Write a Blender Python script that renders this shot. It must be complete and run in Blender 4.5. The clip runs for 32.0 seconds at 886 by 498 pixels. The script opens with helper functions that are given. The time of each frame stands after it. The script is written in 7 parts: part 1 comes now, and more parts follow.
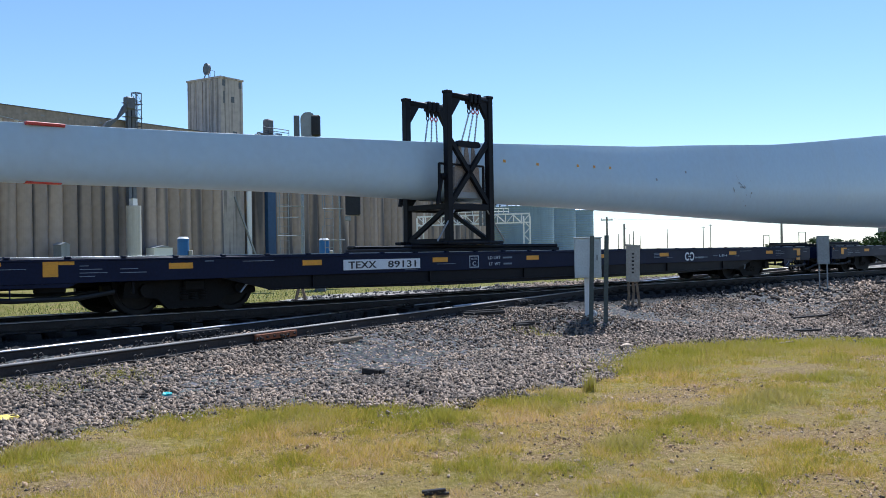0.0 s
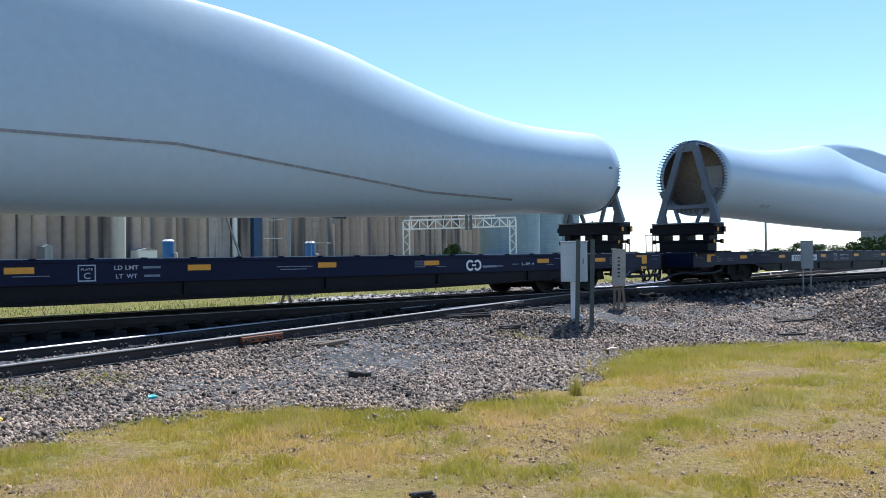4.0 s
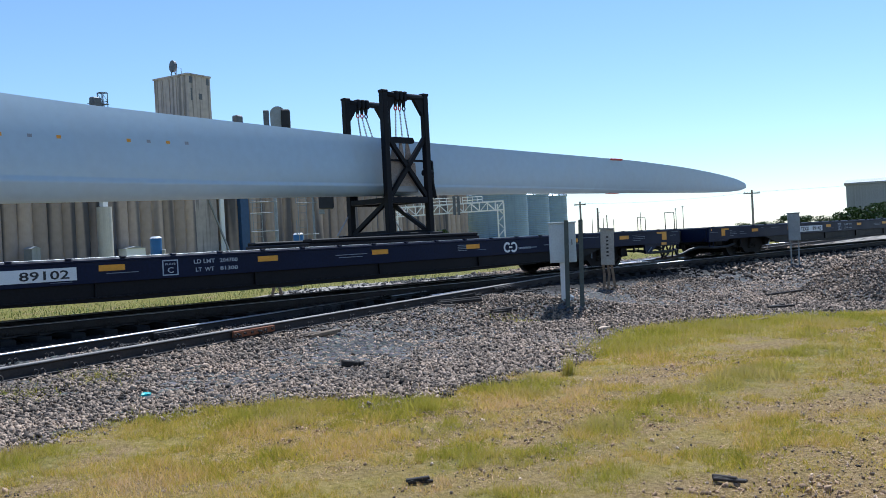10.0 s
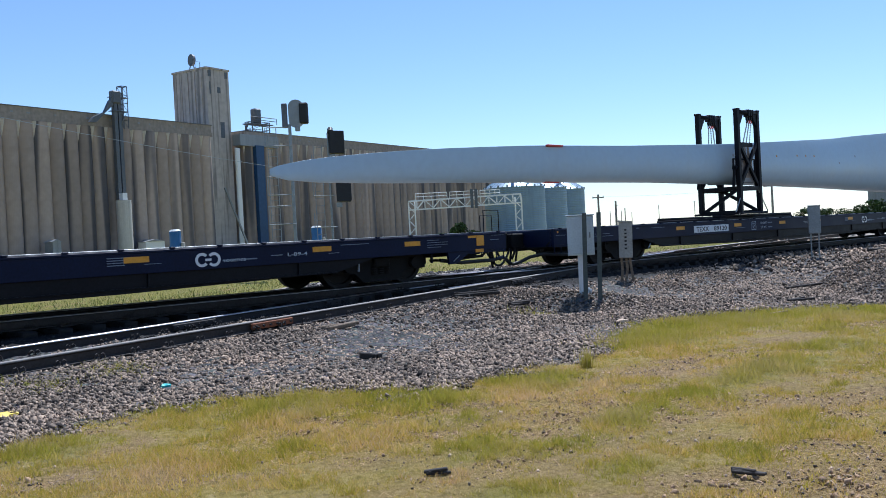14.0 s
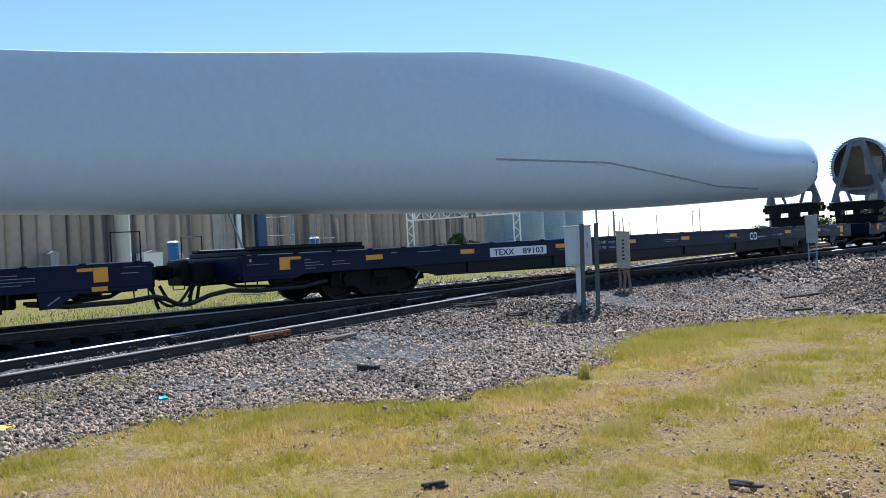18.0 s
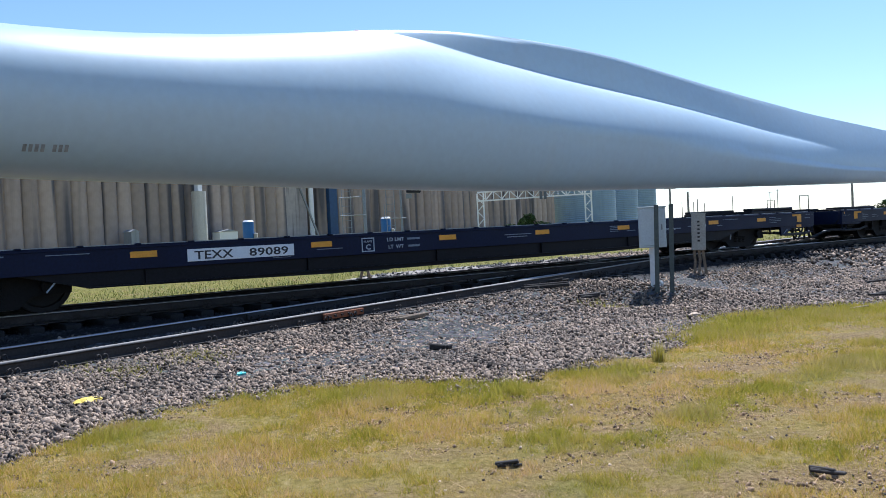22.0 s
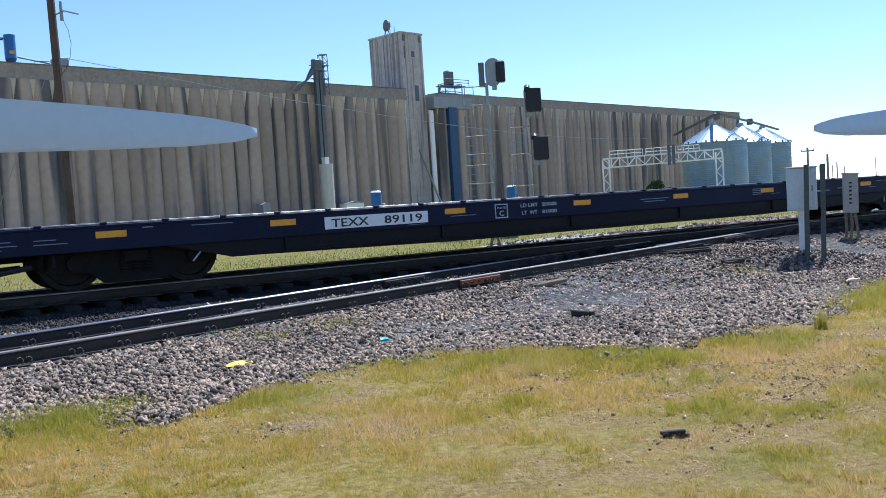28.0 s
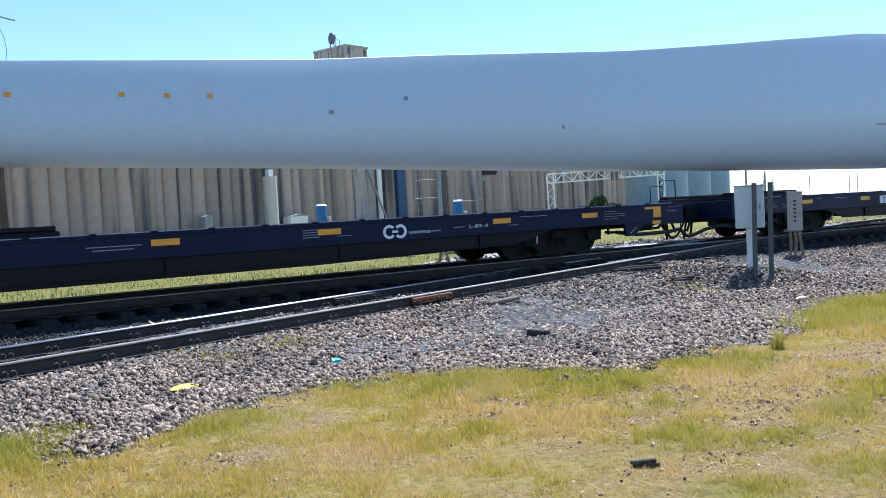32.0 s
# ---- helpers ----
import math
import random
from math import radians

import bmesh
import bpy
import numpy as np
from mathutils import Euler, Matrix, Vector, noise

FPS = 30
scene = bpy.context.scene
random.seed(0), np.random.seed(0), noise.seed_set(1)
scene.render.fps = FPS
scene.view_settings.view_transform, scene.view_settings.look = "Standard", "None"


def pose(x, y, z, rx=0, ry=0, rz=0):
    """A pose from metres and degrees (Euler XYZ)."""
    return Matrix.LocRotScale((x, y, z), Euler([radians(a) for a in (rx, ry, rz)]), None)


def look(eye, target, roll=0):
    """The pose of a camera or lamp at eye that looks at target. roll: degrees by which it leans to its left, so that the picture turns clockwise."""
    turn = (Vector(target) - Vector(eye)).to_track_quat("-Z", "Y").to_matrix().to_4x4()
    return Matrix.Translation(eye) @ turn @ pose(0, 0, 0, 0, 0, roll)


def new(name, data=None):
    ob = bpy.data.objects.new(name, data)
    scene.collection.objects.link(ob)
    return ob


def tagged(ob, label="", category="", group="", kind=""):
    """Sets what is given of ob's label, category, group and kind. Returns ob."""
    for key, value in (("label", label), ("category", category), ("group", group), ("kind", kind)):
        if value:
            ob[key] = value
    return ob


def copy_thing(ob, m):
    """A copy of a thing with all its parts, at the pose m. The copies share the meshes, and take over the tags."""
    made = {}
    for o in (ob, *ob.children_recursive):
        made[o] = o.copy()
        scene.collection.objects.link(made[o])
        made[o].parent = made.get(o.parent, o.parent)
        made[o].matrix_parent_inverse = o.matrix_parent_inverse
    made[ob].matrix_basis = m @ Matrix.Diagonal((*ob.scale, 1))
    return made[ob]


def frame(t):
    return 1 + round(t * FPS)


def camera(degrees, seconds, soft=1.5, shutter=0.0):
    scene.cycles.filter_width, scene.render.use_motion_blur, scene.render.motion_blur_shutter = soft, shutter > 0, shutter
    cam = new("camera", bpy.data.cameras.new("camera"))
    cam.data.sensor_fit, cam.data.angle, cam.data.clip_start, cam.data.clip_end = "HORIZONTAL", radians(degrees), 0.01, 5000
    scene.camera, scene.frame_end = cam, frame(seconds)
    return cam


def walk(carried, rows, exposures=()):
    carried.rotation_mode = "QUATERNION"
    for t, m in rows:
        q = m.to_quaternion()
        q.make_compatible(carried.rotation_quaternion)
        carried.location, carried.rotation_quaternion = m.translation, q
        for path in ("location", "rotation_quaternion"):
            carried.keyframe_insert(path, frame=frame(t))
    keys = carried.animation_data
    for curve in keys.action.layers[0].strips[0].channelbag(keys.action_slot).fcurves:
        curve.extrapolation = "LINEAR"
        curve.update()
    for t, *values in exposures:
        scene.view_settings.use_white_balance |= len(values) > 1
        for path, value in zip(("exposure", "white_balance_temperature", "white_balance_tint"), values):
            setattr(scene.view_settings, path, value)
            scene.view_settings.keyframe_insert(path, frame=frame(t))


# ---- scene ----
FOV = 51.9
PATH = [
    (0, 0.002, 0.008, 1.610, 90.231, 0.900, 0.136),
    (0.5, -0.003, 0.007, 1.609, 90.197, 0.956, 0.592),
    (1, -0.003, 0.011, 1.608, 90.312, 1.051, 0.304),
    (1.5, -0.015, 0.000, 1.606, 90.780, 0.615, 0.063),
    (2, -0.017, -0.010, 1.602, 90.975, 0.572, -0.005),
    (2.5, -0.015, -0.011, 1.595, 90.964, 0.785, 0.033),
    (3, -0.017, -0.002, 1.600, 90.776, 0.907, -0.396),
    (3.5, -0.016, -0.000, 1.604, 90.546, 0.663, -0.781),
    (5.5, -0.003, 0.002, 1.601, 90.323, 1.205, -0.428),
    (6, -0.004, 0.002, 1.603, 89.936, 1.747, -0.683),
    (6.5, -0.005, -0.000, 1.611, 89.582, 1.957, -1.132),
    (7, -0.005, -0.003, 1.609, 89.317, 2.132, -3.080),
    (7.5, -0.005, -0.005, 1.605, 89.468, 2.502, -3.378),
    (8, -0.007, -0.006, 1.609, 89.384, 2.436, -2.889),
    (8.5, -0.012, -0.006, 1.605, 89.402, 2.036, -2.084),
    (9, -0.011, -0.000, 1.606, 89.693, 2.644, -1.693),
    (9.5, -0.004, 0.002, 1.604, 89.653, 2.639, -1.608),
    (10, 0.001, 0.000, 1.599, 89.553, 2.960, -1.428),
    (10.5, -0.005, -0.003, 1.598, 89.623, 2.746, -0.092),
    (11, -0.002, -0.002, 1.594, 89.390, 2.713, 0.639),
    (11.5, -0.001, -0.002, 1.594, 89.263, 3.018, 0.763),
    (12, 0.004, 0.003, 1.595, 89.400, 3.104, 0.839),
    (12.5, 0.011, 0.004, 1.597, 89.193, 3.024, 0.380),
    (13, 0.000, -0.000, 1.600, 89.055, 3.000, -0.049),
    (13.5, -0.007, -0.006, 1.594, 89.118, 3.005, -0.150),
    (14, -0.003, -0.007, 1.593, 89.171, 2.961, -0.326),
    (14.5, -0.005, -0.004, 1.598, 89.210, 3.059, -0.707),
    (16.5, 0.014, 0.001, 1.601, 89.511, 3.241, -0.943),
    (17, 0.012, -0.003, 1.600, 89.690, 3.245, -0.852),
    (17.5, 0.011, -0.006, 1.611, 89.795, 3.319, -0.545),
    (18, 0.007, -0.012, 1.607, 89.820, 3.118, -0.446),
    (18.5, 0.005, -0.011, 1.611, 89.631, 3.166, -0.427),
    (19, 0.001, -0.012, 1.610, 89.590, 3.161, -0.400),
    (19.5, -0.003, -0.015, 1.612, 89.605, 3.149, -0.323),
    (20, -0.007, -0.020, 1.613, 89.627, 3.037, 0.267),
    (20.5, -0.016, -0.024, 1.613, 89.515, 2.925, 0.867),
    (21, -0.022, -0.029, 1.612, 89.339, 3.057, 2.406),
    (21.5, -0.026, -0.029, 1.606, 88.936, 2.950, 3.516),
    (22, -0.027, -0.032, 1.607, 88.819, 2.815, 3.968),
    (22.5, -0.026, -0.029, 1.606, 88.758, 2.887, 4.837),
    (23, -0.025, -0.020, 1.606, 88.772, 2.316, 4.169),
    (23.5, -0.019, -0.020, 1.606, 88.905, 2.524, 3.253),
    (24, -0.014, -0.018, 1.606, 88.826, 2.803, 1.911),
    (24.5, -0.017, -0.023, 1.599, 88.981, 2.621, 1.310),
    (26.5, -0.018, 0.077, 1.601, 89.224, 2.446, 0.312),
    (27, -0.074, 0.086, 1.580, 89.890, 3.083, 0.759),
    (27.5, -0.186, 0.112, 1.546, 88.713, 3.364, 5.978),
    (28, -0.277, 0.161, 1.553, 87.335, 3.634, 11.685),
    (28.5, -0.322, 0.222, 1.566, 88.291, 3.345, 13.311),
    (29, -0.353, 0.285, 1.587, 87.575, 3.483, 12.430),
    (29.5, -0.431, 0.337, 1.597, 89.205, 4.488, 7.850),
    (30, -0.481, 0.369, 1.598, 89.538, 3.474, 8.589),
    (30.5, -0.469, 0.387, 1.585, 88.760, 2.396, 11.329),
    (31, -0.469, 0.390, 1.582, 88.122, 3.421, 10.173),
    (31.5, -0.458, 0.394, 1.596, 87.541, 3.739, 10.322),
    (32, -0.440, 0.396, 1.602, 87.978, 3.262, 8.181),
]
cam = camera(FOV, 32.0, soft=0.9)
walk(cam, [(t, pose(x, y, z, rx, ry, rz)) for t, x, y, z, rx, ry, rz in PATH], exposures=[(0, 0.36, 5420, 11), (1, 0.52, 5420, 11), (3, 0.62, 5420, 11), (6, 0.5, 5420, 11), (7, 0.46, 5430, 11), (8, 0.28, 5420, 10), (10, 0.32, 5420, 10), (13, 0.24, 5420, 12), (17, 0.44, 5420, 12), (18, 0.6, 5450, 12), (20, 0.56, 5470, 13), (21, 0.54, 5470, 13), (22, 0.46, 5450, 13), (23, 0.42, 5440, 12), (25, 0.36, 5400, 12), (27, 0.3, 5380, 11), (28, 0.56, 5340, 13), (29, 0.7, 5290, 12), (30, 0.56, 5280, 12), (31, 0.71, 5290, 12), (32, 0.88, 5300, 12)])

# ---- light: clear sky, sun ahead of the camera to the right ----
SUN_AZ, SUN_EL = 20.0, 59.0       # degrees right of +y, degrees up
world = bpy.data.worlds.new("sky")
scene.world = world
world.use_nodes = True
_n = world.node_tree.nodes
_sky = _n.new("ShaderNodeTexSky")
_sky.sky_type = "NISHITA"
_sky.sun_disc = False
_sky.sun_elevation = radians(SUN_EL)
_sky.sun_rotation = radians(SUN_AZ)
_sky.altitude, _sky.air_density, _sky.dust_density, _sky.ozone_density = 400, 1.0, 0.05, 2.2
_n["Background"].inputs["Strength"].default_value = 0.11
world.node_tree.links.new(_sky.outputs["Color"], _n["Background"].inputs["Color"])
sun = new("sun", bpy.data.lights.new("sun", "SUN"))
sun.data.energy, sun.data.angle, sun.data.color = 5.0, radians(0.53), (1.0, 0.95, 0.86)
_az, _el = radians(SUN_AZ), radians(SUN_EL)
sun.matrix_world = look((0, 0, 0), (-math.sin(_az) * math.cos(_el), -math.cos(_az) * math.cos(_el), -math.sin(_el)))


# ---- materials ----
def mat(name, base, rough=0.6, metal=0.0, vary=0.15, scale=3.0, fine=40.0, bump=0.15, dist=0.01, tint=None, spots=0.0, streak=0.0, island=0.0, obrand=0.0, spec=0.5, band=0.0):
    """Surface with two scales of variation: a coarse stain noise and a fine grain with relief. streak: vertical weather streaks."""
    m = bpy.data.materials.new(name)
    m.use_nodes = True
    nt = m.node_tree
    b = nt.nodes["Principled BSDF"]
    lk = nt.links.new
    b.inputs["Roughness"].default_value = rough
    b.inputs["Metallic"].default_value = metal
    b.inputs["Specular IOR Level"].default_value = spec
    co = nt.nodes.new("ShaderNodeTexCoord")
    n1 = nt.nodes.new("ShaderNodeTexNoise")
    n1.inputs["Scale"].default_value, n1.inputs["Detail"].default_value = scale, 5
    n2 = nt.nodes.new("ShaderNodeTexNoise")
    n2.inputs["Scale"].default_value, n2.inputs["Detail"].default_value = fine, 3
    lk(co.outputs["Object"], n1.inputs["Vector"])
    lk(co.outputs["Object"], n2.inputs["Vector"])
    tint = tint or tuple(c * 0.45 for c in base)
    mx = nt.nodes.new("ShaderNodeMix")
    mx.data_type = "RGBA"
    mx.inputs["A"].default_value, mx.inputs["B"].default_value = (*base, 1), (*tint, 1)
    r1 = nt.nodes.new("ShaderNodeMapRange")
    r1.inputs["From Min"].default_value, r1.inputs["From Max"].default_value = 0.35, 0.75
    r1.inputs["To Max"].default_value = min(1.0, vary * 2.2)
    lk(n1.outputs["Fac"], r1.inputs["Value"])
    fac = r1.outputs["Result"]
    if streak:
        mp = nt.nodes.new("ShaderNodeMapping")
        mp.inputs["Scale"].default_value = (1.0, 1.0, 0.05)
        if band:
            oi = nt.nodes.new("ShaderNodeObjectInfo")
            sh = nt.nodes.new("ShaderNodeVectorMath")
            sh.operation = "MULTIPLY_ADD"
            sh.inputs[1].default_value = (1, 1, 1)
            cx = nt.nodes.new("ShaderNodeMath")
            cx.operation = "MULTIPLY"
            cx.inputs[1].default_value = 340.0
            lk(oi.outputs["Random"], cx.inputs[0])
            cb = nt.nodes.new("ShaderNodeCombineXYZ")
            lk(cx.outputs[0], cb.inputs["X"])
            lk(co.outputs["Object"], sh.inputs[0])
            lk(cb.outputs[0], sh.inputs[2])
            lk(sh.outputs["Vector"], mp.inputs["Vector"])
        else:
            lk(co.outputs["Object"], mp.inputs["Vector"])
        n3 = nt.nodes.new("ShaderNodeTexNoise")
        n3.inputs["Scale"].default_value, n3.inputs["Detail"].default_value = band or 1.3 * max(1.0, scale), 1.2 if band else 6
        lk(mp.outputs["Vector"], n3.inputs["Vector"])
        r3 = nt.nodes.new("ShaderNodeMapRange")
        r3.inputs["From Min"].default_value, r3.inputs["From Max"].default_value, r3.inputs["To Max"].default_value = 0.50 if band else 0.48, 0.62 if band else 0.72, streak
        lk(n3.outputs["Fac"], r3.inputs["Value"])
        ad = nt.nodes.new("ShaderNodeMath")
        ad.operation, ad.use_clamp = "ADD", True
        lk(fac, ad.inputs[0])
        lk(r3.outputs["Result"], ad.inputs[1])
        fac = ad.outputs[0]
    lk(fac, mx.inputs["Factor"])
    hv = nt.nodes.new("ShaderNodeHueSaturation")
    lk(mx.outputs["Result"], hv.inputs["Color"])
    r2 = nt.nodes.new("ShaderNodeMapRange")
    r2.inputs["From Min"].default_value, r2.inputs["From Max"].default_value = 0.3, 0.7
    r2.inputs["To Min"].default_value, r2.inputs["To Max"].default_value = 1 - vary, 1 + vary
    lk(n2.outputs["Fac"], r2.inputs["Value"])
    val = r2.outputs["Result"]
    for amount, node, out in ((island, "ShaderNodeNewGeometry", "Random Per Island"), (obrand, "ShaderNodeObjectInfo", "Random")):
        if amount:
            g = nt.nodes.new(node)
            ri = nt.nodes.new("ShaderNodeMapRange")
            ri.inputs["To Min"].default_value, ri.inputs["To Max"].default_value = 1 - amount, 1 + amount
            lk(g.outputs[out], ri.inputs["Value"])
            mu = nt.nodes.new("ShaderNodeMath")
            mu.operation = "MULTIPLY"
            lk(val, mu.inputs[0])
            lk(ri.outputs["Result"], mu.inputs[1])
            val = mu.outputs[0]
    lk(val, hv.inputs["Value"])
    lk(hv.outputs["Color"], b.inputs["Base Color"])
    rr = nt.nodes.new("ShaderNodeMapRange")
    rr.inputs["To Min"].default_value, rr.inputs["To Max"].default_value = max(0.03, rough - 0.12), min(1.0, rough + 0.12)
    lk(n1.outputs["Fac"], rr.inputs["Value"])
    lk(rr.outputs["Result"], b.inputs["Roughness"])
    if bump:
        bp = nt.nodes.new("ShaderNodeBump")
        bp.inputs["Strength"].default_value, bp.inputs["Distance"].default_value = bump, dist
        lk(n2.outputs["Fac"], bp.inputs["Height"])
        lk(bp.outputs["Normal"], b.inputs["Normal"])
    return m


M_BLADE = mat("blade_gelcoat", (0.455, 0.57, 0.64), 0.40, vary=0.03, scale=0.35, fine=6, bump=0.02, tint=(0.50, 0.50, 0.47), streak=0.12, spec=0.5)
M_NAVY = mat("car_paint_navy", (0.0055, 0.0105, 0.036), 0.45, vary=0.18, scale=1.2, fine=22, bump=0.06, tint=(0.007, 0.008, 0.022), streak=0.35, spec=0.14)
M_DECK = mat("deck_worn_steel", (0.22, 0.18, 0.15), 0.8, vary=0.25, scale=1.0, fine=20, bump=0.15, tint=(0.12, 0.085, 0.065), spec=0.3)
M_FAINT = mat("stencil_faint", (0.20, 0.235, 0.28), 0.6, vary=0.25, scale=20, fine=80, bump=0.0)
M_BLACK = mat("stand_paint_black", (0.007, 0.0075, 0.011), 0.5, vary=0.25, scale=3, fine=30, bump=0.1, tint=(0.010, 0.009, 0.010), spec=0.15)
M_GREASE = mat("truck_grimy_steel", (0.006, 0.006, 0.006), 0.7, vary=0.35, scale=5, fine=40, bump=0.3, tint=(0.012, 0.010, 0.009), spec=0.2)
M_WHEEL = mat("wheel_steel", (0.010, 0.009, 0.009), 0.6, metal=0.1, vary=0.3, scale=6, fine=40, bump=0.15, spec=0.3)
M_TREAD = mat("polished_steel", (0.62, 0.58, 0.56), 0.32, metal=1.0, vary=0.06, scale=4, fine=60, bump=0.0)
M_TREAD_DULL = mat("dull_steel", (0.30, 0.275, 0.245), 0.78, metal=0.15, vary=0.15, scale=4, fine=60, bump=0.05)
M_RAIL = mat("rail_rust", (0.035, 0.026, 0.021), 0.75, vary=0.3, scale=2, fine=30, bump=0.3, tint=(0.03, 0.024, 0.02))
M_TIE_DARK = mat("dark_tie_wood", (0.012, 0.010, 0.009), 0.9, vary=0.3, scale=4, fine=30, bump=0.6, obrand=0.3)
M_BINWALL = mat("bin_wall_sheet", (0.27, 0.365, 0.44), 0.5, metal=0.3, vary=0.1, scale=0.3, fine=5, bump=0.05, streak=0.25)
M_RUST = mat("fresh_rust", (0.24, 0.085, 0.035), 0.85, vary=0.3, scale=6, fine=40, bump=0.3)
M_TIE = mat("tie_wood", (0.04, 0.032, 0.026), 0.9, vary=0.3, scale=4, fine=30, bump=0.6, obrand=0.3)
M_YELLOW = mat("reflector_yellow", (0.75, 0.33, 0.015), 0.45, vary=0.12, scale=8, fine=50, bump=0.05)
M_WHITE = mat("lettering_white", (0.72, 0.74, 0.74), 0.5, vary=0.06, scale=10, fine=60, bump=0.02)
M_LETTER = mat("lettering_black", (0.015, 0.015, 0.02), 0.5, vary=0.1, scale=10, fine=60, bump=0.0)
M_PALE = mat("stencil_pale", (0.42, 0.47, 0.52), 0.6, vary=0.2, scale=20, fine=80, bump=0.0)
M_STAND = mat("root_stand_grey", (0.13, 0.155, 0.175), 0.45, vary=0.15, scale=3, fine=30, bump=0.08, tint=(0.08, 0.08, 0.08))
M_BOLT = mat("bolt_steel", (0.2, 0.2, 0.2), 0.35, metal=0.9, vary=0.15, scale=8, fine=50, bump=0.05)
M_CORE = mat("root_cover", (0.20, 0.145, 0.085), 0.7, vary=0.3, scale=1.1, fine=20, bump=0.1, tint=(0.06, 0.05, 0.04))
M_LINING = mat("root_lining", (0.13, 0.10, 0.075), 0.7, vary=0.35, scale=1.2, fine=14, bump=0.1, tint=(0.05, 0.045, 0.04))
M_BLUE = mat("strap_blue", (0.02, 0.12, 0.5), 0.5, vary=0.15, scale=8, fine=40, bump=0.1)
M_HOSE = mat("rubber_hose", (0.012, 0.012, 0.012), 0.6, vary=0.2, scale=8, fine=40, bump=0.1)
M_CHAIN = mat("chain_steel", (0.35, 0.36, 0.37), 0.4, metal=0.8, vary=0.15, scale=20, fine=60, bump=0.05)
M_PAD = mat("clamp_pad", (0.34, 0.30, 0.26), 0.8, vary=0.25, scale=4, fine=30, bump=0.3, tint=(0.2, 0.12, 0.07))
M_CONCRETE = mat("silo_concrete", (0.40, 0.318, 0.26), 0.9, vary=0.10, scale=0.05, fine=0.5, bump=0.1, dist=0.05, tint=(0.115, 0.105, 0.108), streak=1.0, obrand=0.2, band=0.30)
M_GALLERY = mat("gallery_concrete", (0.33, 0.28, 0.235), 0.9, vary=0.15, scale=0.12, fine=1.2, bump=0.1, dist=0.05, tint=(0.20, 0.175, 0.155), streak=0.4)
M_CONCRETE2 = mat("tower_concrete", (0.52, 0.465, 0.42), 0.9, vary=0.12, scale=0.08, fine=0.6, bump=0.1, dist=0.05, tint=(0.24, 0.215, 0.20), streak=0.8, band=0.8)
M_GALV = mat("galvanised_sheet", (0.40, 0.50, 0.57), 0.42, metal=0.45, vary=0.08, scale=0.4, fine=6, bump=0.05, obrand=0.05)
M_SHED = mat("shed_sheet", (0.31, 0.32, 0.325), 0.55, metal=0.2, vary=0.1, scale=0.2, fine=4, bump=0.05, streak=0.3)
M_DARKSTEEL = mat("dark_steelwork", (0.14, 0.15, 0.165), 0.6, metal=0.3, vary=0.2, scale=2, fine=20, bump=0.1)
M_BLUESTEEL = mat("blue_leg", (0.02, 0.065, 0.16), 0.5, vary=0.15, scale=1, fine=12, bump=0.1)
M_BLUETANK = mat("blue_plastic", (0.02, 0.13, 0.36), 0.4, vary=0.12, scale=2, fine=30, bump=0.05)
M_WHITEPAINT = mat("white_paint", (0.78, 0.78, 0.76), 0.55, vary=0.06, scale=2, fine=20, bump=0.05, tint=(0.6, 0.57, 0.52))
M_PALEBIN = mat("bin_cream_paint", (0.56, 0.53, 0.48), 0.6, vary=0.12, scale=0.6, fine=8, bump=0.05, tint=(0.38, 0.34, 0.29), streak=0.4)
M_BOX = mat("cabinet_grey", (0.56, 0.61, 0.60), 0.5, vary=0.08, scale=3, fine=30, bump=0.05, tint=(0.32, 0.33, 0.32))
M_BOX2 = mat("cabinet_tan", (0.40, 0.37, 0.31), 0.7, vary=0.15, scale=5, fine=30, bump=0.1, tint=(0.25, 0.21, 0.16))
M_POST = mat("post_galvanised", (0.30, 0.32, 0.32), 0.5, metal=0.4, vary=0.15, scale=4, fine=30, bump=0.1)
M_GREENPOST = mat("post_green_paint", (0.07, 0.085, 0.075), 0.6, vary=0.2, scale=4, fine=30, bump=0.1)
M_HAZEWOOD = mat("hazed_pole_wood", (0.30, 0.275, 0.245), 0.9, vary=0.2, scale=2, fine=25, bump=0.3)
M_WOOD = mat("pole_wood", (0.11, 0.075, 0.055), 0.9, vary=0.3, scale=2, fine=25, bump=0.5, streak=0.4)
M_STONE = mat("ballast_stone", (0.262, 0.190, 0.132), 0.85, vary=0.4, scale=0.6, fine=70, bump=0.5, dist=0.004, tint=(0.108, 0.088, 0.070), island=0.85)
M_STONE_DARK = mat("dark_stone", (0.035, 0.031, 0.029), 0.8, vary=0.4, scale=0.8, fine=70, bump=0.4, dist=0.004, tint=(0.014, 0.013, 0.013), island=0.8)
M_GRIT = mat("pale_gravel", (0.41, 0.305, 0.21), 0.9, vary=0.3, scale=2, fine=70, bump=0.4, dist=0.004, tint=(0.16, 0.13, 0.11), island=0.7)
M_SOIL = mat("dry_soil", (0.42, 0.28, 0.165), 0.95, vary=0.25, scale=2, fine=60, bump=0.4, dist=0.004, tint=(0.14, 0.10, 0.075), island=0.35, spec=0.2)
M_LEAF = mat("tree_leaves", (0.05, 0.085, 0.02), 0.65, vary=0.3, scale=0.3, fine=2, bump=0.0, tint=(0.035, 0.055, 0.02), island=0.4, spec=0.2)
M_GREENGRASS = mat("green_grass", (0.20, 0.25, 0.05), 0.7, vary=0.25, scale=0.5, fine=4, bump=0.0, tint=(0.26, 0.24, 0.08), island=0.5, spec=0.2)
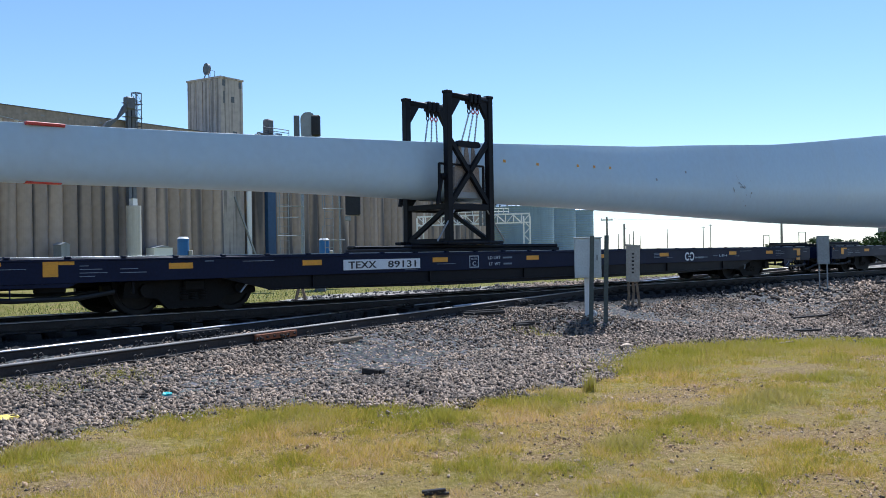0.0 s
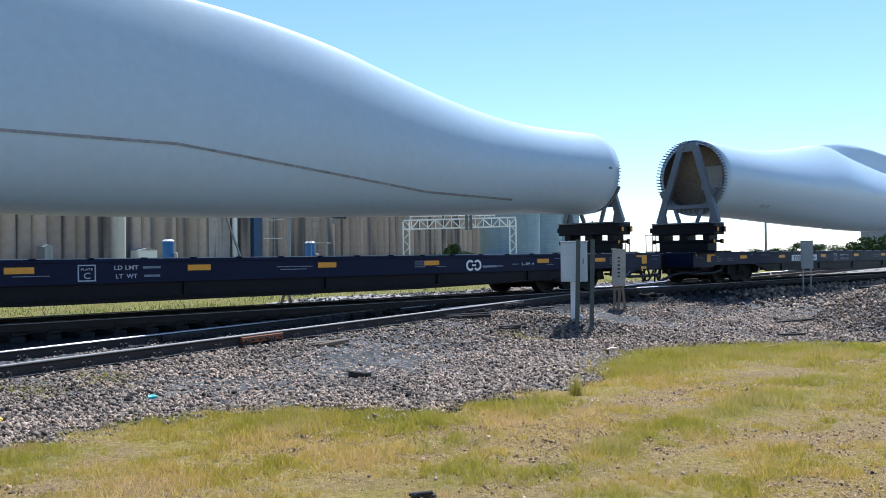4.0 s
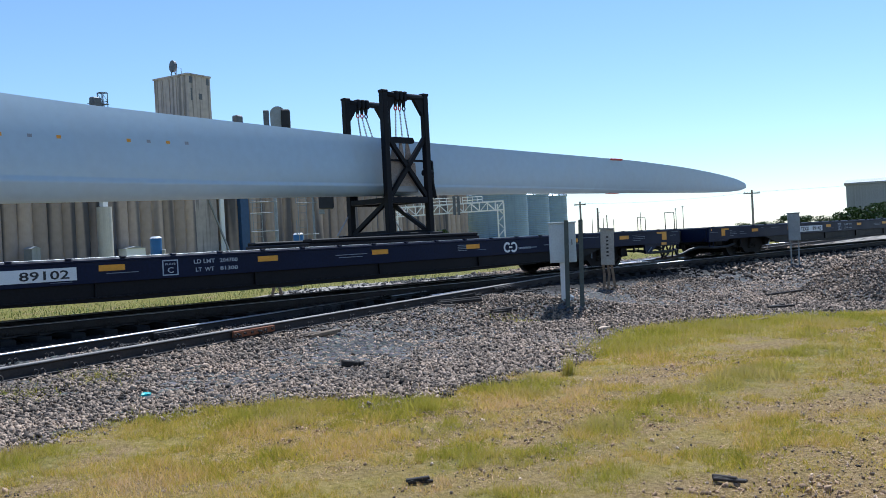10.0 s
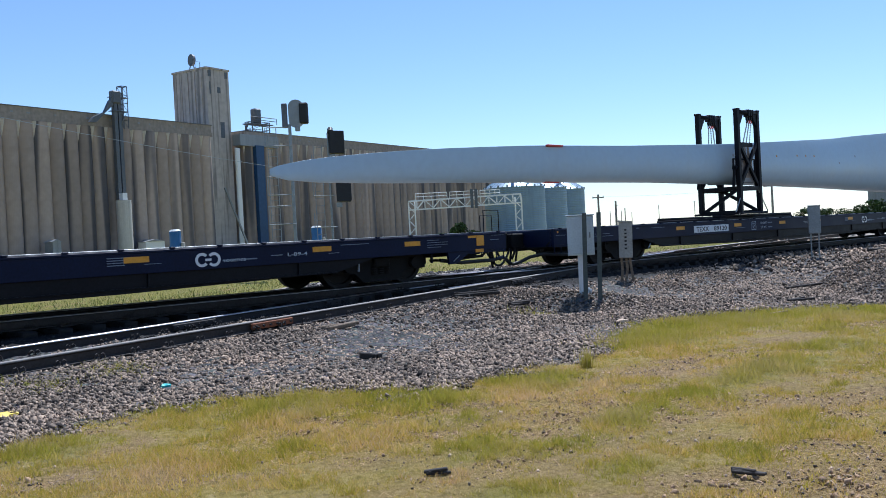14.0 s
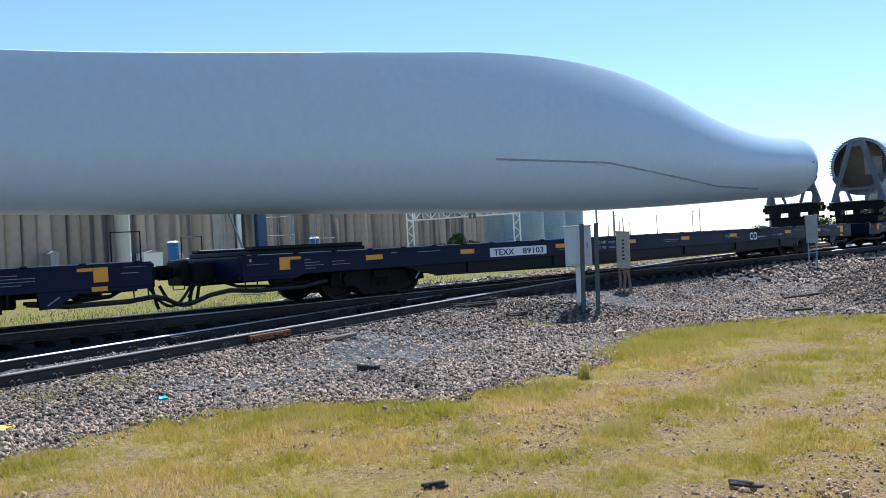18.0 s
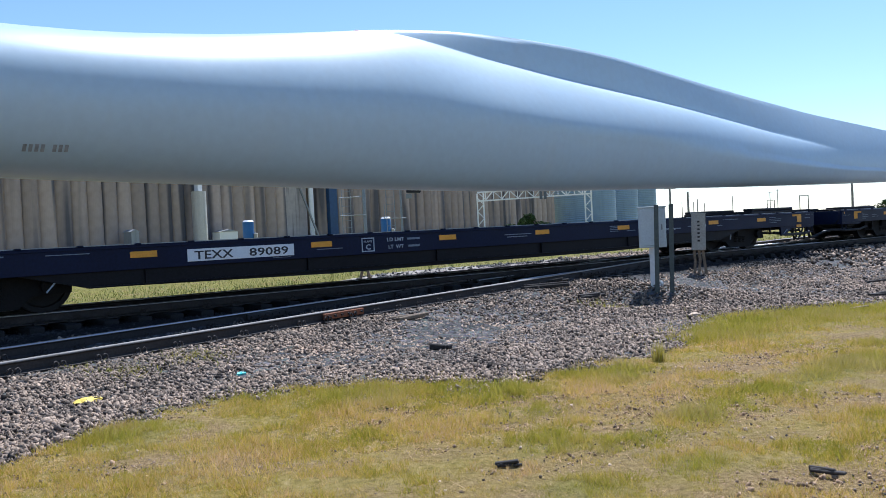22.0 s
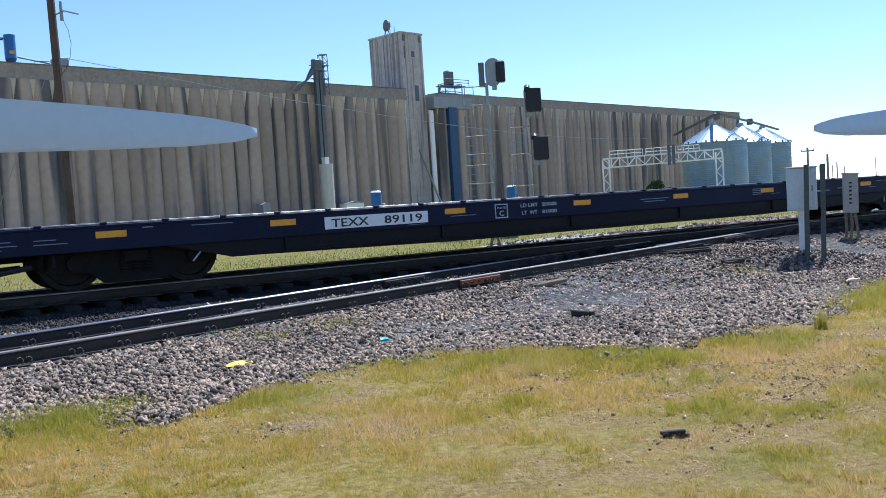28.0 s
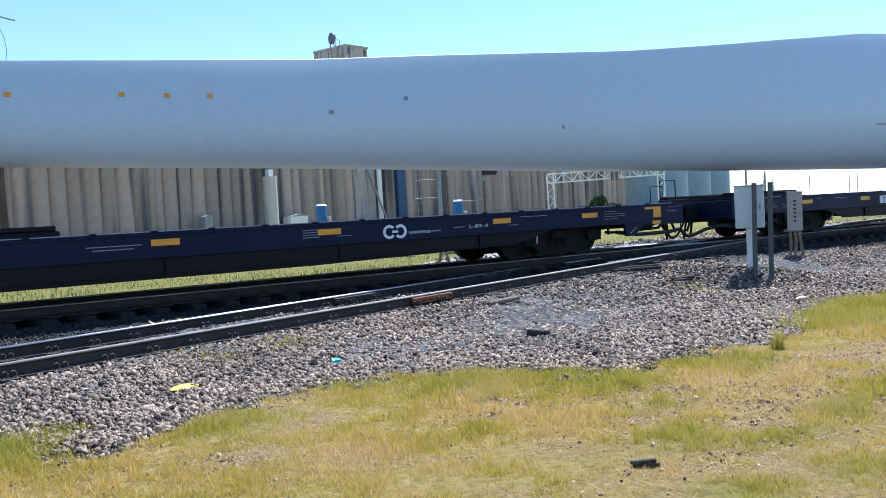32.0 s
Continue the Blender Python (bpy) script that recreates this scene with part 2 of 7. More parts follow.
M_BARK = mat("bark", (0.10, 0.075, 0.055), 0.9, vary=0.3, scale=4, fine=30, bump=0.5)
M_DEBRIS = mat("dark_debris", (0.035, 0.028, 0.022), 0.85, vary=0.3, scale=8, fine=40, bump=0.3)
M_DRYWOOD = mat("dry_wood", (0.24, 0.175, 0.115), 0.85, vary=0.25, scale=6, fine=40, bump=0.3)
M_LITTER = mat("yellow_litter", (0.85, 0.62, 0.10), 0.5, vary=0.15, scale=8, fine=40, bump=0.1)
M_TEAL = mat("teal_litter", (0.03, 0.42, 0.40), 0.4, vary=0.15, scale=8, fine=40, bump=0.1)
M_WRAP = mat("plastic_wrap", (0.42, 0.44, 0.44), 0.35, vary=0.2, scale=8, fine=40, bump=0.2)
M_RED = mat("red_mark", (0.55, 0.05, 0.03), 0.5, vary=0.1, scale=8, fine=40, bump=0.0)
M_SEAM = mat("seam_grey", (0.30, 0.31, 0.32), 0.6, vary=0.25, scale=2, fine=10, bump=0.0)
# paler than the silos: the light on the corbels is in this colour
M_CORBEL = mat("corbel_lit_concrete", (0.60, 0.54, 0.47), 0.9, vary=0.1, scale=0.3, fine=4, bump=0.05)
M_SIGNAL = mat("signal_black", (0.012, 0.012, 0.013), 0.6, vary=0.2, scale=5, fine=30, bump=0.1)


# ---- mesh helpers ----
def finish(name, bm, material, parent=None, smooth=False, at=None):
    me = bpy.data.meshes.new(name)
    bm.normal_update()
    bm.to_mesh(me)
    bm.free()
    for m in (material if isinstance(material, (list, tuple)) else [material]):
        me.materials.append(m)
    if smooth:
        me.polygons.foreach_set("use_smooth", [True] * len(me.polygons))
    ob = new(name, me)
    if parent is not None:
        ob.parent = parent
    if at is not None:
        ob.matrix_basis = at
    return ob


def part(name, bm, material, parent, label="", smooth=False, at=None):
    ob = finish(name, bm, material, parent, smooth, at)
    return tagged(ob, label) if label else ob


def share(name, src, parent, at):
    """Another piece on the same mesh data."""
    ob = new(name, src.data)
    ob.parent = parent
    ob.matrix_basis = at
    return ob


def thing(name, at, label, category, group="", kind=""):
    ob = new(name)
    ob.empty_display_size = 0.3
    ob.matrix_basis = at
    return tagged(ob, label, category, group, kind)


def box(bm, x0, y0, z0, x1, y1, z1, bevel=0.0, m=None, mi=0):
    r = bmesh.ops.create_cube(bm, size=1.0)
    vs = r["verts"]
    t = Matrix.Translation(((x0 + x1) / 2, (y0 + y1) / 2, (z0 + z1) / 2)) @ Matrix.Diagonal((abs(x1 - x0), abs(y1 - y0), abs(z1 - z0), 1))
    bmesh.ops.transform(bm, matrix=(m @ t) if m else t, verts=vs)
    fs = {f for v in vs for f in v.link_faces}
    for f in fs:
        f.material_index = mi
    if bevel:
        es = list({e for v in vs for e in v.link_edges})
        bmesh.ops.bevel(bm, geom=es, offset=bevel, segments=1, affect="EDGES", profile=0.5)
    return bm


def beam(bm, a, b, w, h=None, bevel=0.0):
    """A rectangular bar from a to b."""
    a, b = Vector(a), Vector(b)
    d = b - a
    q = d.to_track_quat("X", "Z").to_matrix().to_4x4()
    h = w if h is None else h
    box(bm, 0, -w / 2, -h / 2, d.length, w / 2, h / 2, bevel, Matrix.Translation(a) @ q)
    return bm


def rod(bm, a, b, r0, r1=None, seg=12, caps=True):
    a, b = Vector(a), Vector(b)
    d = b - a
    q = d.to_track_quat("Z", "Y").to_matrix().to_4x4()
    bmesh.ops.create_cone(bm, cap_ends=caps, segments=seg, radius1=r0, radius2=r0 if r1 is None else r1, depth=d.length, matrix=Matrix.Translation((a + b) / 2) @ q)
    return bm


def tube(bm, pts, r, seg=8):
    """Round bar bent along the points."""
    pts = [Vector(q) for q in pts]
    rings, up = [], None
    for i, q in enumerate(pts):
        d = (pts[min(i + 1, len(pts) - 1)] - pts[max(i - 1, 0)]).normalized()
        side = d.orthogonal() if up is None else up - d * up.dot(d)
        up = side.normalized() if side.length > 1e-6 else d.orthogonal().normalized()
        w = d.cross(up)
        rings.append([bm.verts.new(q + (up * math.cos(2 * math.pi * k / seg) + w * math.sin(2 * math.pi * k / seg)) * r) for k in range(seg)])
    for a, b in zip(rings[:-1], rings[1:]):
        for k in range(seg):
            bm.faces.new((a[k], a[(k + 1) % seg], b[(k + 1) % seg], b[k]))
    bm.faces.new(rings[0][::-1])
    bm.faces.new(rings[-1])


def prism(bm, pts, axis, a0, a1):
    """Extrude the closed outline pts along an axis from a0 to a1."""
    def put(p, a):
        return {"x": (a, p[0], p[1]), "y": (p[0], a, p[1]), "z": (p[0], p[1], a)}[axis]
    lo = [bm.verts.new(put(p, a0)) for p in pts]
    hi = [bm.verts.new(put(p, a1)) for p in pts]
    bm.faces.new(lo[::-1])
    bm.faces.new(hi)
    k = len(pts)
    for i in range(k):
        bm.faces.new((lo[i], lo[(i + 1) % k], hi[(i + 1) % k], hi[i]))
    bmesh.ops.recalc_face_normals(bm, faces=bm.faces[:])
    return bm


def nb():
    return bmesh.new()


def text_bm(words, size, at, depth=0.002, bold=0.003):
    """Lettering as a mesh: built-in font, lying in the local xz plane, facing -y; bottom left at the origin of at."""
    cu = bpy.data.curves.new("letters", "FONT")
    cu.body, cu.size, cu.extrude, cu.resolution_u, cu.offset = words, size, depth, 2, bold
    ob = bpy.data.objects.new("letters", cu)
    me = ob.to_mesh()
    bm = nb()
    bm.from_mesh(me)
    ob.to_mesh_clear()
    bpy.data.objects.remove(ob)
    bpy.data.curves.remove(cu)
    bmesh.ops.transform(bm, matrix=at @ pose(0, 0, 0, 90, 0, 0), verts=bm.verts[:])
    return bm


def fit_text(words, x0, x1, z0, z1, y):
    """Letters stretched to fill the box x0..x1, z0..z1 on the plane y."""
    bm = text_bm(words, 0.2, Matrix())
    xs, zs = [v.co.x for v in bm.verts], [v.co.z for v in bm.verts]
    sx, sz = (x1 - x0) / (max(xs) - min(xs)), (z1 - z0) / (max(zs) - min(zs))
    mx, mz = min(xs), min(zs)
    for v in bm.verts:
        v.co = Vector((x0 + (v.co.x - mx) * sx, y + v.co.y, z0 + (v.co.z - mz) * sz))
    return bm


# ---- plan ----
HEAD = 43.36                                  # heading of the train's track, degrees from +x
U = Vector((math.cos(radians(HEAD)), math.sin(radians(HEAD))))
N = Vector((-U.y, U.x))
DC = 15.65                                    # eye to the centre line of the train's track
RAIL_Z = 0.635                                # top of its rails
TRAIN_Z = 0.56                                # datum of the car bodies
NEAR_HEAD = 54.56                             # heading of the crossing track
NEAR_DIR = Vector((math.cos(radians(NEAR_HEAD)), math.sin(radians(NEAR_HEAD))))
NEAR_N = Vector((-NEAR_DIR.y, NEAR_DIR.x))
NEAR_P = NEAR_N * 11.363               # on the centre line of the crossing track
GRASS_EDGE = [(-60, -6), (-9, 3.5), (-5.3, 6.0), (-4.95, 7.3), (-3.95, 6.65), (-3.5, 8.2), (-2.8, 9.05), (-1.8, 9.55), (-0.1, 9.25), (0.66, 10.1), (1.7, 10.7), (2.1, 11.6), (3.0, 14.6), (5.0, 15.6), (7.6, 15.75), (11.0, 17.2), (16.0, 21.0), (30.0, 33.0), (90.0, 88.0)]
# worn places: x, y, half widths, share of bare soil, share of small gravel
WORN = [(2.3, 9.85, 0.75, 0.5, 1.0, 0.85), (4.5, 12.65, 0.7, 0.25, 0.9, 0.6), (-2.65, 6.45, 0.55, 0.36, 1.0, 0.9), (-1.75, 6.2, 0.45, 0.28, 1.0, 0.5), (3.2, 7.75, 0.6, 0.4, 0.95, 0.35), (1.85, 5.55, 0.75, 0.38, 1.0, 0.25), (2.7, 5.0, 0.9, 0.8, 1.1, 0.25), (4.3, 8.2, 0.9, 0.85, 1.0, 0.3), (5.9, 10.0, 1.3, 1.0, 1.0, 0.3), (8.3, 12.1, 1.6, 1.0, 0.9, 0.3), (0.68, 7.1, 0.38, 0.22, 0.9, 0.4), (0.98, 7.73, 0.3, 0.3, 0.8, 0.2), (1.34, 8.29, 0.28, 0.28, 0.75, 0.25), (1.9, 8.72, 0.4, 0.18, 0.7, 0.25), (3.6, 10.5, 0.4, 0.22, 0.6, 0.2), (2.34, 7.6, 0.4, 0.22, 0.8, 0.25), (2.4, 6.25, 0.4, 0.2, 0.9, 0.35), (1.75, 6.63, 0.35, 0.22, 0.75, 0.15), (1.1, 6.34, 0.28, 0.2, 0.7, 0.0), (0.7, 5.86, 0.35, 0.25, 0.75, 0.05), (-0.6, 6.5, 0.5, 0.3, 0.7, 0.1), (0.3, 8.35, 0.5, 0.2, 0.6, 0.2), (-1.2, 7.6, 0.4, 0.2, 0.6, 0.1), (-0.3, 5.2, 0.8, 0.4, 0.8, 0.1)]


def near_z(s):
    """Rail height of the crossing track along its run: it climbs to the diamond."""
    return min(RAIL_Z, max(0.15, 0.265 + 0.0161 * s))


def track_offsets(x, y):
    return x * N.x + y * N.y - DC, (x - NEAR_P.x) * NEAR_N.x + (y - NEAR_P.y) * NEAR_N.y


EX = np.array([p[0] for p in GRASS_EDGE])
EY = np.array([p[1] for p in GRASS_EDGE])


def field(x, y, size, seed):
    """Smooth value noise from 0 to 1; arrays."""
    tab = np.random.default_rng(seed).random((64, 64))
    gx, gy = x / size, y / size
    ix, iy = np.floor(gx).astype(int), np.floor(gy).astype(int)
    fx, fy = gx - ix, gy - iy
    fx, fy = fx * fx * (3 - 2 * fx), fy * fy * (3 - 2 * fy)
    ix, iy, jx, jy = ix % 64, iy % 64, (ix + 1) % 64, (iy + 1) % 64
    return (tab[iy, ix] * (1 - fx) + tab[iy, jx] * fx) * (1 - fy) + (tab[jy, ix] * (1 - fx) + tab[jy, jx] * fx) * fy


HEAP = (12.4, 19.3, 4.1, 1.0)                  # spare ballast: centre, radius of the foot, height


def heap_at(x, y):
    r = np.hypot(x - HEAP[0], y - HEAP[1]) + (field(x, y, 1.6, 14) - 0.5) * 0.9
    return HEAP[3] * np.tanh(np.clip(0.62 * (HEAP[2] - r), 0, 9) / HEAP[3])


def gravel_at(x, y):
    """1 on ballast, 0 on grass; arrays."""
    ragged = (field(x, y, 0.5, 1) - 0.5) * 0.9 + (field(x, y, 0.17, 2) - 0.5) * 0.4
    g = np.clip((y - np.interp(x, EX, EY) + ragged) / 1.1 + 0.5, 0, 1)
    g = np.maximum(g, np.clip(heap_at(x, y) * 8, 0, 1))
    d1 = x * N.x + y * N.y - DC
    run = x * U.x + y * U.y
    far = np.clip((np.interp(run, [3, 10, 18], [1.5, 4.0, 10.0]) - d1) / 0.4, 0, 1)
    d2 = (x - NEAR_P.x) * NEAR_N.x + (y - NEAR_P.y) * NEAR_N.y
    cross = np.clip((np.interp(run, [14, 26], [2.3, 4.2]) - np.abs(d2)) / 0.4, 0, 1)
    return np.where(d1 > 0, np.maximum(far * (g > 0), cross), g)


RUTS = [([(1.5, 9.5), (2.04, 10.09), (2.88, 10.51), (4.79, 12.05), (9.0, 15.0)], 0.34, 0.7, 0.5), ([(-1.2, 5.0), (-0.34, 5.63), (0.7, 6.36), (2.26, 7.69), (3.23, 8.28), (6.5, 11.2)], 0.34, 0.58, 0.14), ([(1.4, 4.6), (2.6, 5.7), (4.4, 7.3), (7.5, 10.0)], 0.55, 0.8, 0.3), ([(-0.2, 7.3), (1.0, 8.4), (1.9, 9.0)], 0.22, 0.6, 0.1)]      # wheel ruts: run, half width, shares


def rut_at(x, y):
    soil, grit = np.zeros_like(x), np.zeros_like(x)
    wob = (field(x, y, 0.5, 15) - 0.5) * 0.9 + (field(x, y, 0.16, 16) - 0.5) * 0.9
    for run, half, bare, small in RUTS:
        d = np.full(x.shape, 99.0)
        for (ax, ay), (bx, by) in zip(run[:-1], run[1:]):
            k = np.clip(((x - ax) * (bx - ax) + (y - ay) * (by - ay)) / ((bx - ax) ** 2 + (by - ay) ** 2), 0, 1)
            d = np.minimum(d, np.hypot(x - ax - k * (bx - ax), y - ay - k * (by - ay)))
        q = np.clip(1.2 - d / half + wob, 0, 1)
        soil, grit = np.maximum(soil, q * bare), np.maximum(grit, q * small * np.clip(wob * 2 + 0.7, 0, 1))
    return soil, grit


def worn_at(x, y):
    """Shares of bare soil and of small gravel in the grass; arrays."""
    soil, grit = np.zeros_like(x), np.zeros_like(x)
    wob = (field(x, y, 0.4, 5) - 0.5) * 1.3 + (field(x, y, 0.13, 6) - 0.5) * 0.8
    for px, py, rx, ry, bare, small in WORN:
        q = np.clip(1.35 - np.sqrt(((x - px) / rx) ** 2 + ((y - py) / ry) ** 2) + wob * 0.7, 0, 1)
        soil, grit = np.maximum(soil, q * bare * 0.9), np.maximum(grit, q * small * 0.7)
    a, b = rut_at(x, y)
    soil, grit = np.maximum(soil, a), np.maximum(grit, b)
    soil = np.maximum(soil, np.clip((field(x, y, 0.45, 7) + field(x, y, 0.15, 8) * 0.6 - 1.0) * 3.2, 0, 0.9))
    return np.clip(soil, 0, 1), grit


GREEN = [(-4.95, 6.75, 0.8), (-5.6, 6.3, 0.7), (2.7, 12.9, 1.0), (3.6, 14.2, 1.2), (4.9, 14.7, 1.2), (6.6, 15.0, 1.2), (9.0, 15.8, 1.6), (1.38, 7.5, 0.42), (1.75, 7.85, 0.42), (2.3, 8.4, 0.45), (2.9, 9.0, 0.5), (3.4, 9.45, 0.55), (3.9, 10.0, 0.6), (4.7, 11.1, 0.75), (5.7, 12.6, 0.9), (7.2, 14.0, 1.1), (0.15, 6.55, 0.35), (0.6, 6.45, 0.38), (1.0, 6.8, 0.3), (1.1, 9.75, 0.6), (0.2, 7.8, 0.45), (-1.5, 8.9, 0.6), (-0.2, 9.0, 0.6), (-3.3, 7.4, 0.5), (1.15, 5.9, 0.35), (0.3, 5.4, 0.4)]


def lush_at(x, y):
    """Share of fresh green grass; arrays."""
    g = np.zeros_like(x)
    for px, py, r in GREEN:
        g = np.maximum(g, 0.6 * np.clip(1.3 - np.hypot(x - px, y - py) / r + (field(x, y, 0.3, 9) - 0.5) * 0.8, 0, 1))
    return np.where(x * N.x + y * N.y - DC > 0, 0.8, g)


def ground_z(x, y):
    """Height of the ground; arrays."""
    d1 = x * N.x + y * N.y - DC
    s2 = (x - NEAR_P.x) * NEAR_DIR.x + (y - NEAR_P.y) * NEAR_DIR.y
    d2 = (x - NEAR_P.x) * NEAR_N.x + (y - NEAR_P.y) * NEAR_N.y
    z1 = np.clip((3.6 - np.abs(d1)) / 2.0, 0, 1) * (RAIL_Z - np.where(d1 < -0.6, 0.29, 0.27))
    nz = np.clip(0.265 + 0.0161 * s2, 0.15, RAIL_Z)
    z2 = np.clip((2.6 - np.abs(d2)) / 1.5, 0, 1) * (nz - 0.205)
    z2 = z2 - 0.10 * np.clip((0.85 - np.abs(d2)) / 0.15, 0, 1) * np.clip((22 - s2) / 6, 0, 1)
    z = np.maximum(z1, z2)
    z = np.where(d1 > 0, np.maximum(z, 0.22 * np.clip((30 - d1) / 8, 0, 1)), z)
    z = z + heap_at(x, y)
    # low mound that carries the cabinet, and the dip before it
    z = z + 0.26 * np.exp(-(((x - 2.95) / 1.1) ** 2 + ((y - 19.15) / 0.7) ** 2))
    z = z - 0.10 * np.exp(-(((x - 2.5) / 0.8) ** 2 + ((y - 17.7) / 0.6) ** 2))
    return z


def ground_sheet():
    def axis(lo, hi, step, far):
        mid = np.arange(lo, hi + step / 2, step)
        out, d = [], step
        while d < far:
            d *= 1.28
            out.append(d)
        out = np.cumsum(out)
        return np.concatenate([(lo - out)[::-1], mid, hi + out])
    xs = np.unique(np.concatenate([axis(-14, 30, 0.25, 900), np.arange(-7, 9, 0.1)]).round(4))
    ys = np.unique(np.concatenate([axis(-2, 44, 0.25, 900), np.arange(4, 16, 0.1)]).round(4))
    X, Y = np.meshgrid(xs, ys)
    Z = ground_z(X, Y)
    G = gravel_at(X, Y)
    rng = np.random.default_rng(3)
    lump = np.zeros_like(X)
    for i in range(14):
        a, k, ph = rng.uniform(0, 6.28), rng.uniform(0.6, 4.5), rng.uniform(0, 6.28)
        lump += np.sin((X * math.cos(a) + Y * math.sin(a)) * k + ph) / k
    soil, grit = worn_at(X, Y)
    rut = np.abs(field(X * 0.35 + Y * 0.9, Y * 0.45 - X * 0.9, 0.22, 12) - 0.5)
    near = (np.hypot(X, Y) < 20) * (1 - G)
    Z = Z + lump * 0.008 + rng.normal(0, 1, Z.shape) * (0.004 + 0.01 * G) * (np.hypot(X, Y) < 60) + near * soil * (rut * 0.05 - 0.015)
    ny, nx = X.shape
    v = np.stack([X.ravel(), Y.ravel(), Z.ravel()], 1)
    i = np.arange(ny * nx).reshape(ny, nx)
    f = np.stack([i[:-1, :-1], i[:-1, 1:], i[1:, 1:], i[1:, :-1]], -1).reshape(-1, 4)
    me = bpy.data.meshes.new("ground")
    me.vertices.add(len(v))
    me.vertices.foreach_set("co", v.ravel())
    me.loops.add(f.size)
    me.loops.foreach_set("vertex_index", f.ravel())
    me.polygons.add(len(f))
    me.polygons.foreach_set("loop_start", np.arange(0, f.size, 4))
    me.update(calc_edges=True)
    me.polygons.foreach_set("use_smooth", [True] * len(f))
    at = me.attributes.new("gravel", "FLOAT", "POINT")
    at.data.foreach_set("value", G.ravel().astype(np.float32))
    at = me.attributes.new("soil", "FLOAT", "POINT")
    at.data.foreach_set("value", (soil * 0.8 + grit * 0.2).ravel().astype(np.float32))
    at = me.attributes.new("lush", "FLOAT", "POINT")
    at.data.foreach_set("value", lush_at(X, Y).ravel().astype(np.float32))
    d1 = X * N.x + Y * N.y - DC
    # share of near-black ground: full within 1.9 m of the train's track, none past 2.4
    at = me.attributes.new("near_black", "FLOAT", "POINT")
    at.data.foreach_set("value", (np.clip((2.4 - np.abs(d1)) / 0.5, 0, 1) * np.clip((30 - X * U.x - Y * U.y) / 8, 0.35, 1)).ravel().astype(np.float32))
    at = me.attributes.new("dusty", "FLOAT", "POINT")
    at.data.foreach_set("value", np.clip((d1 - 1.2) / 0.6, 0, 1).ravel().astype(np.float32))
    me.materials.append(ground_material())
    return tagged(new("ground", me), "yellow-green dry grass and grey crushed stone beside the tracks", "ground", kind="structure")


def ground_material():
    m = bpy.data.materials.new("grass_and_ballast")
    m.use_nodes = True
    nt = m.node_tree
    b, lk = nt.nodes["Principled BSDF"], nt.links.new
    b.inputs["Roughness"].default_value = 0.95
    b.inputs["Specular IOR Level"].default_value = 0.2
    co = nt.nodes.new("ShaderNodeTexCoord")

    def noise_tex(scale, detail=4, rough=0.55):
        n = nt.nodes.new("ShaderNodeTexNoise")
        n.inputs["Scale"].default_value, n.inputs["Detail"].default_value, n.inputs["Roughness"].default_value = scale, detail, rough
        lk(co.outputs["Object"], n.inputs["Vector"])
        return n.outputs["Fac"]

    def ramp(src, stops):
        r = nt.nodes.new("ShaderNodeValToRGB")
        e = r.color_ramp.elements
        while len(e) < len(stops):
            e.new(0.5)
        for el, (p, c) in zip(e, stops):
            el.position, el.color = p, (*c, 1)
        lk(src, r.inputs["Fac"])
        return r.outputs["Color"]

    def mix(fac, a, c, blend="MIX"):
        x = nt.nodes.new("ShaderNodeMix")
        x.data_type, x.blend_type = "RGBA", blend
        for key, val in (("Factor", fac), ("A", a), ("B", c)):
            if isinstance(val, (int, float)):
                x.inputs[key].default_value = val
            elif isinstance(val, tuple):
                x.inputs[key].default_value = (*val, 1)
            else:
                lk(val, x.inputs[key])
        return x.outputs["Result"]

    grass = ramp(noise_tex(0.9, 6), [(0.32, (0.20, 0.17, 0.025)), (0.45, (0.30, 0.22, 0.045)), (0.56, (0.335, 0.25, 0.08)), (0.68, (0.28, 0.21, 0.12))])
    grass = mix(0.55, grass, ramp(noise_tex(14, 4), [(0.3, (0.10, 0.08, 0.02)), (0.5, (0.30, 0.23, 0.055)), (0.7, (0.46, 0.35, 0.16))]))
    lu = nt.nodes.new("ShaderNodeAttribute")
    lu.attribute_name = "lush"
    grass = mix(lu.outputs["Fac"], grass, ramp(noise_tex(9, 5), [(0.3, (0.10, 0.105, 0.015)), (0.55, (0.19, 0.18, 0.03)), (0.72, (0.28, 0.23, 0.06))]))
    so = nt.nodes.new("ShaderNodeAttribute")
    so.attribute_name = "soil"
    dirt = ramp(noise_tex(26, 6, 0.7), [(0.3, (0.085, 0.05, 0.024)), (0.45, (0.23, 0.145, 0.068)), (0.55, (0.345, 0.23, 0.11)), (0.7, (0.48, 0.35, 0.19))])
    grass = mix(so.outputs["Fac"], grass, dirt)
    vor = nt.nodes.new("ShaderNodeTexVoronoi")
    vor.inputs["Scale"].default_value = 17
    lk(co.outputs["Object"], vor.inputs["Vector"])
    stone = mix(0.8, ramp(noise_tex(1.2, 4), [(0.35, (0.06, 0.05, 0.042)), (0.65, (0.13, 0.105, 0.085))]), vor.outputs["Color"], "OVERLAY")
    bw = nt.nodes.new("ShaderNodeHueSaturation")
    bw.inputs["Saturation"].default_value = 0.22
    lk(stone, bw.inputs["Color"])
    # shade in the gaps between stones, multiplied into the stone colour
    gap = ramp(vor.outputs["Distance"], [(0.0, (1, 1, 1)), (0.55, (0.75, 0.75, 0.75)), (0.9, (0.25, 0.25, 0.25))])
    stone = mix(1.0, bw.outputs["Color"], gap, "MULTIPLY")
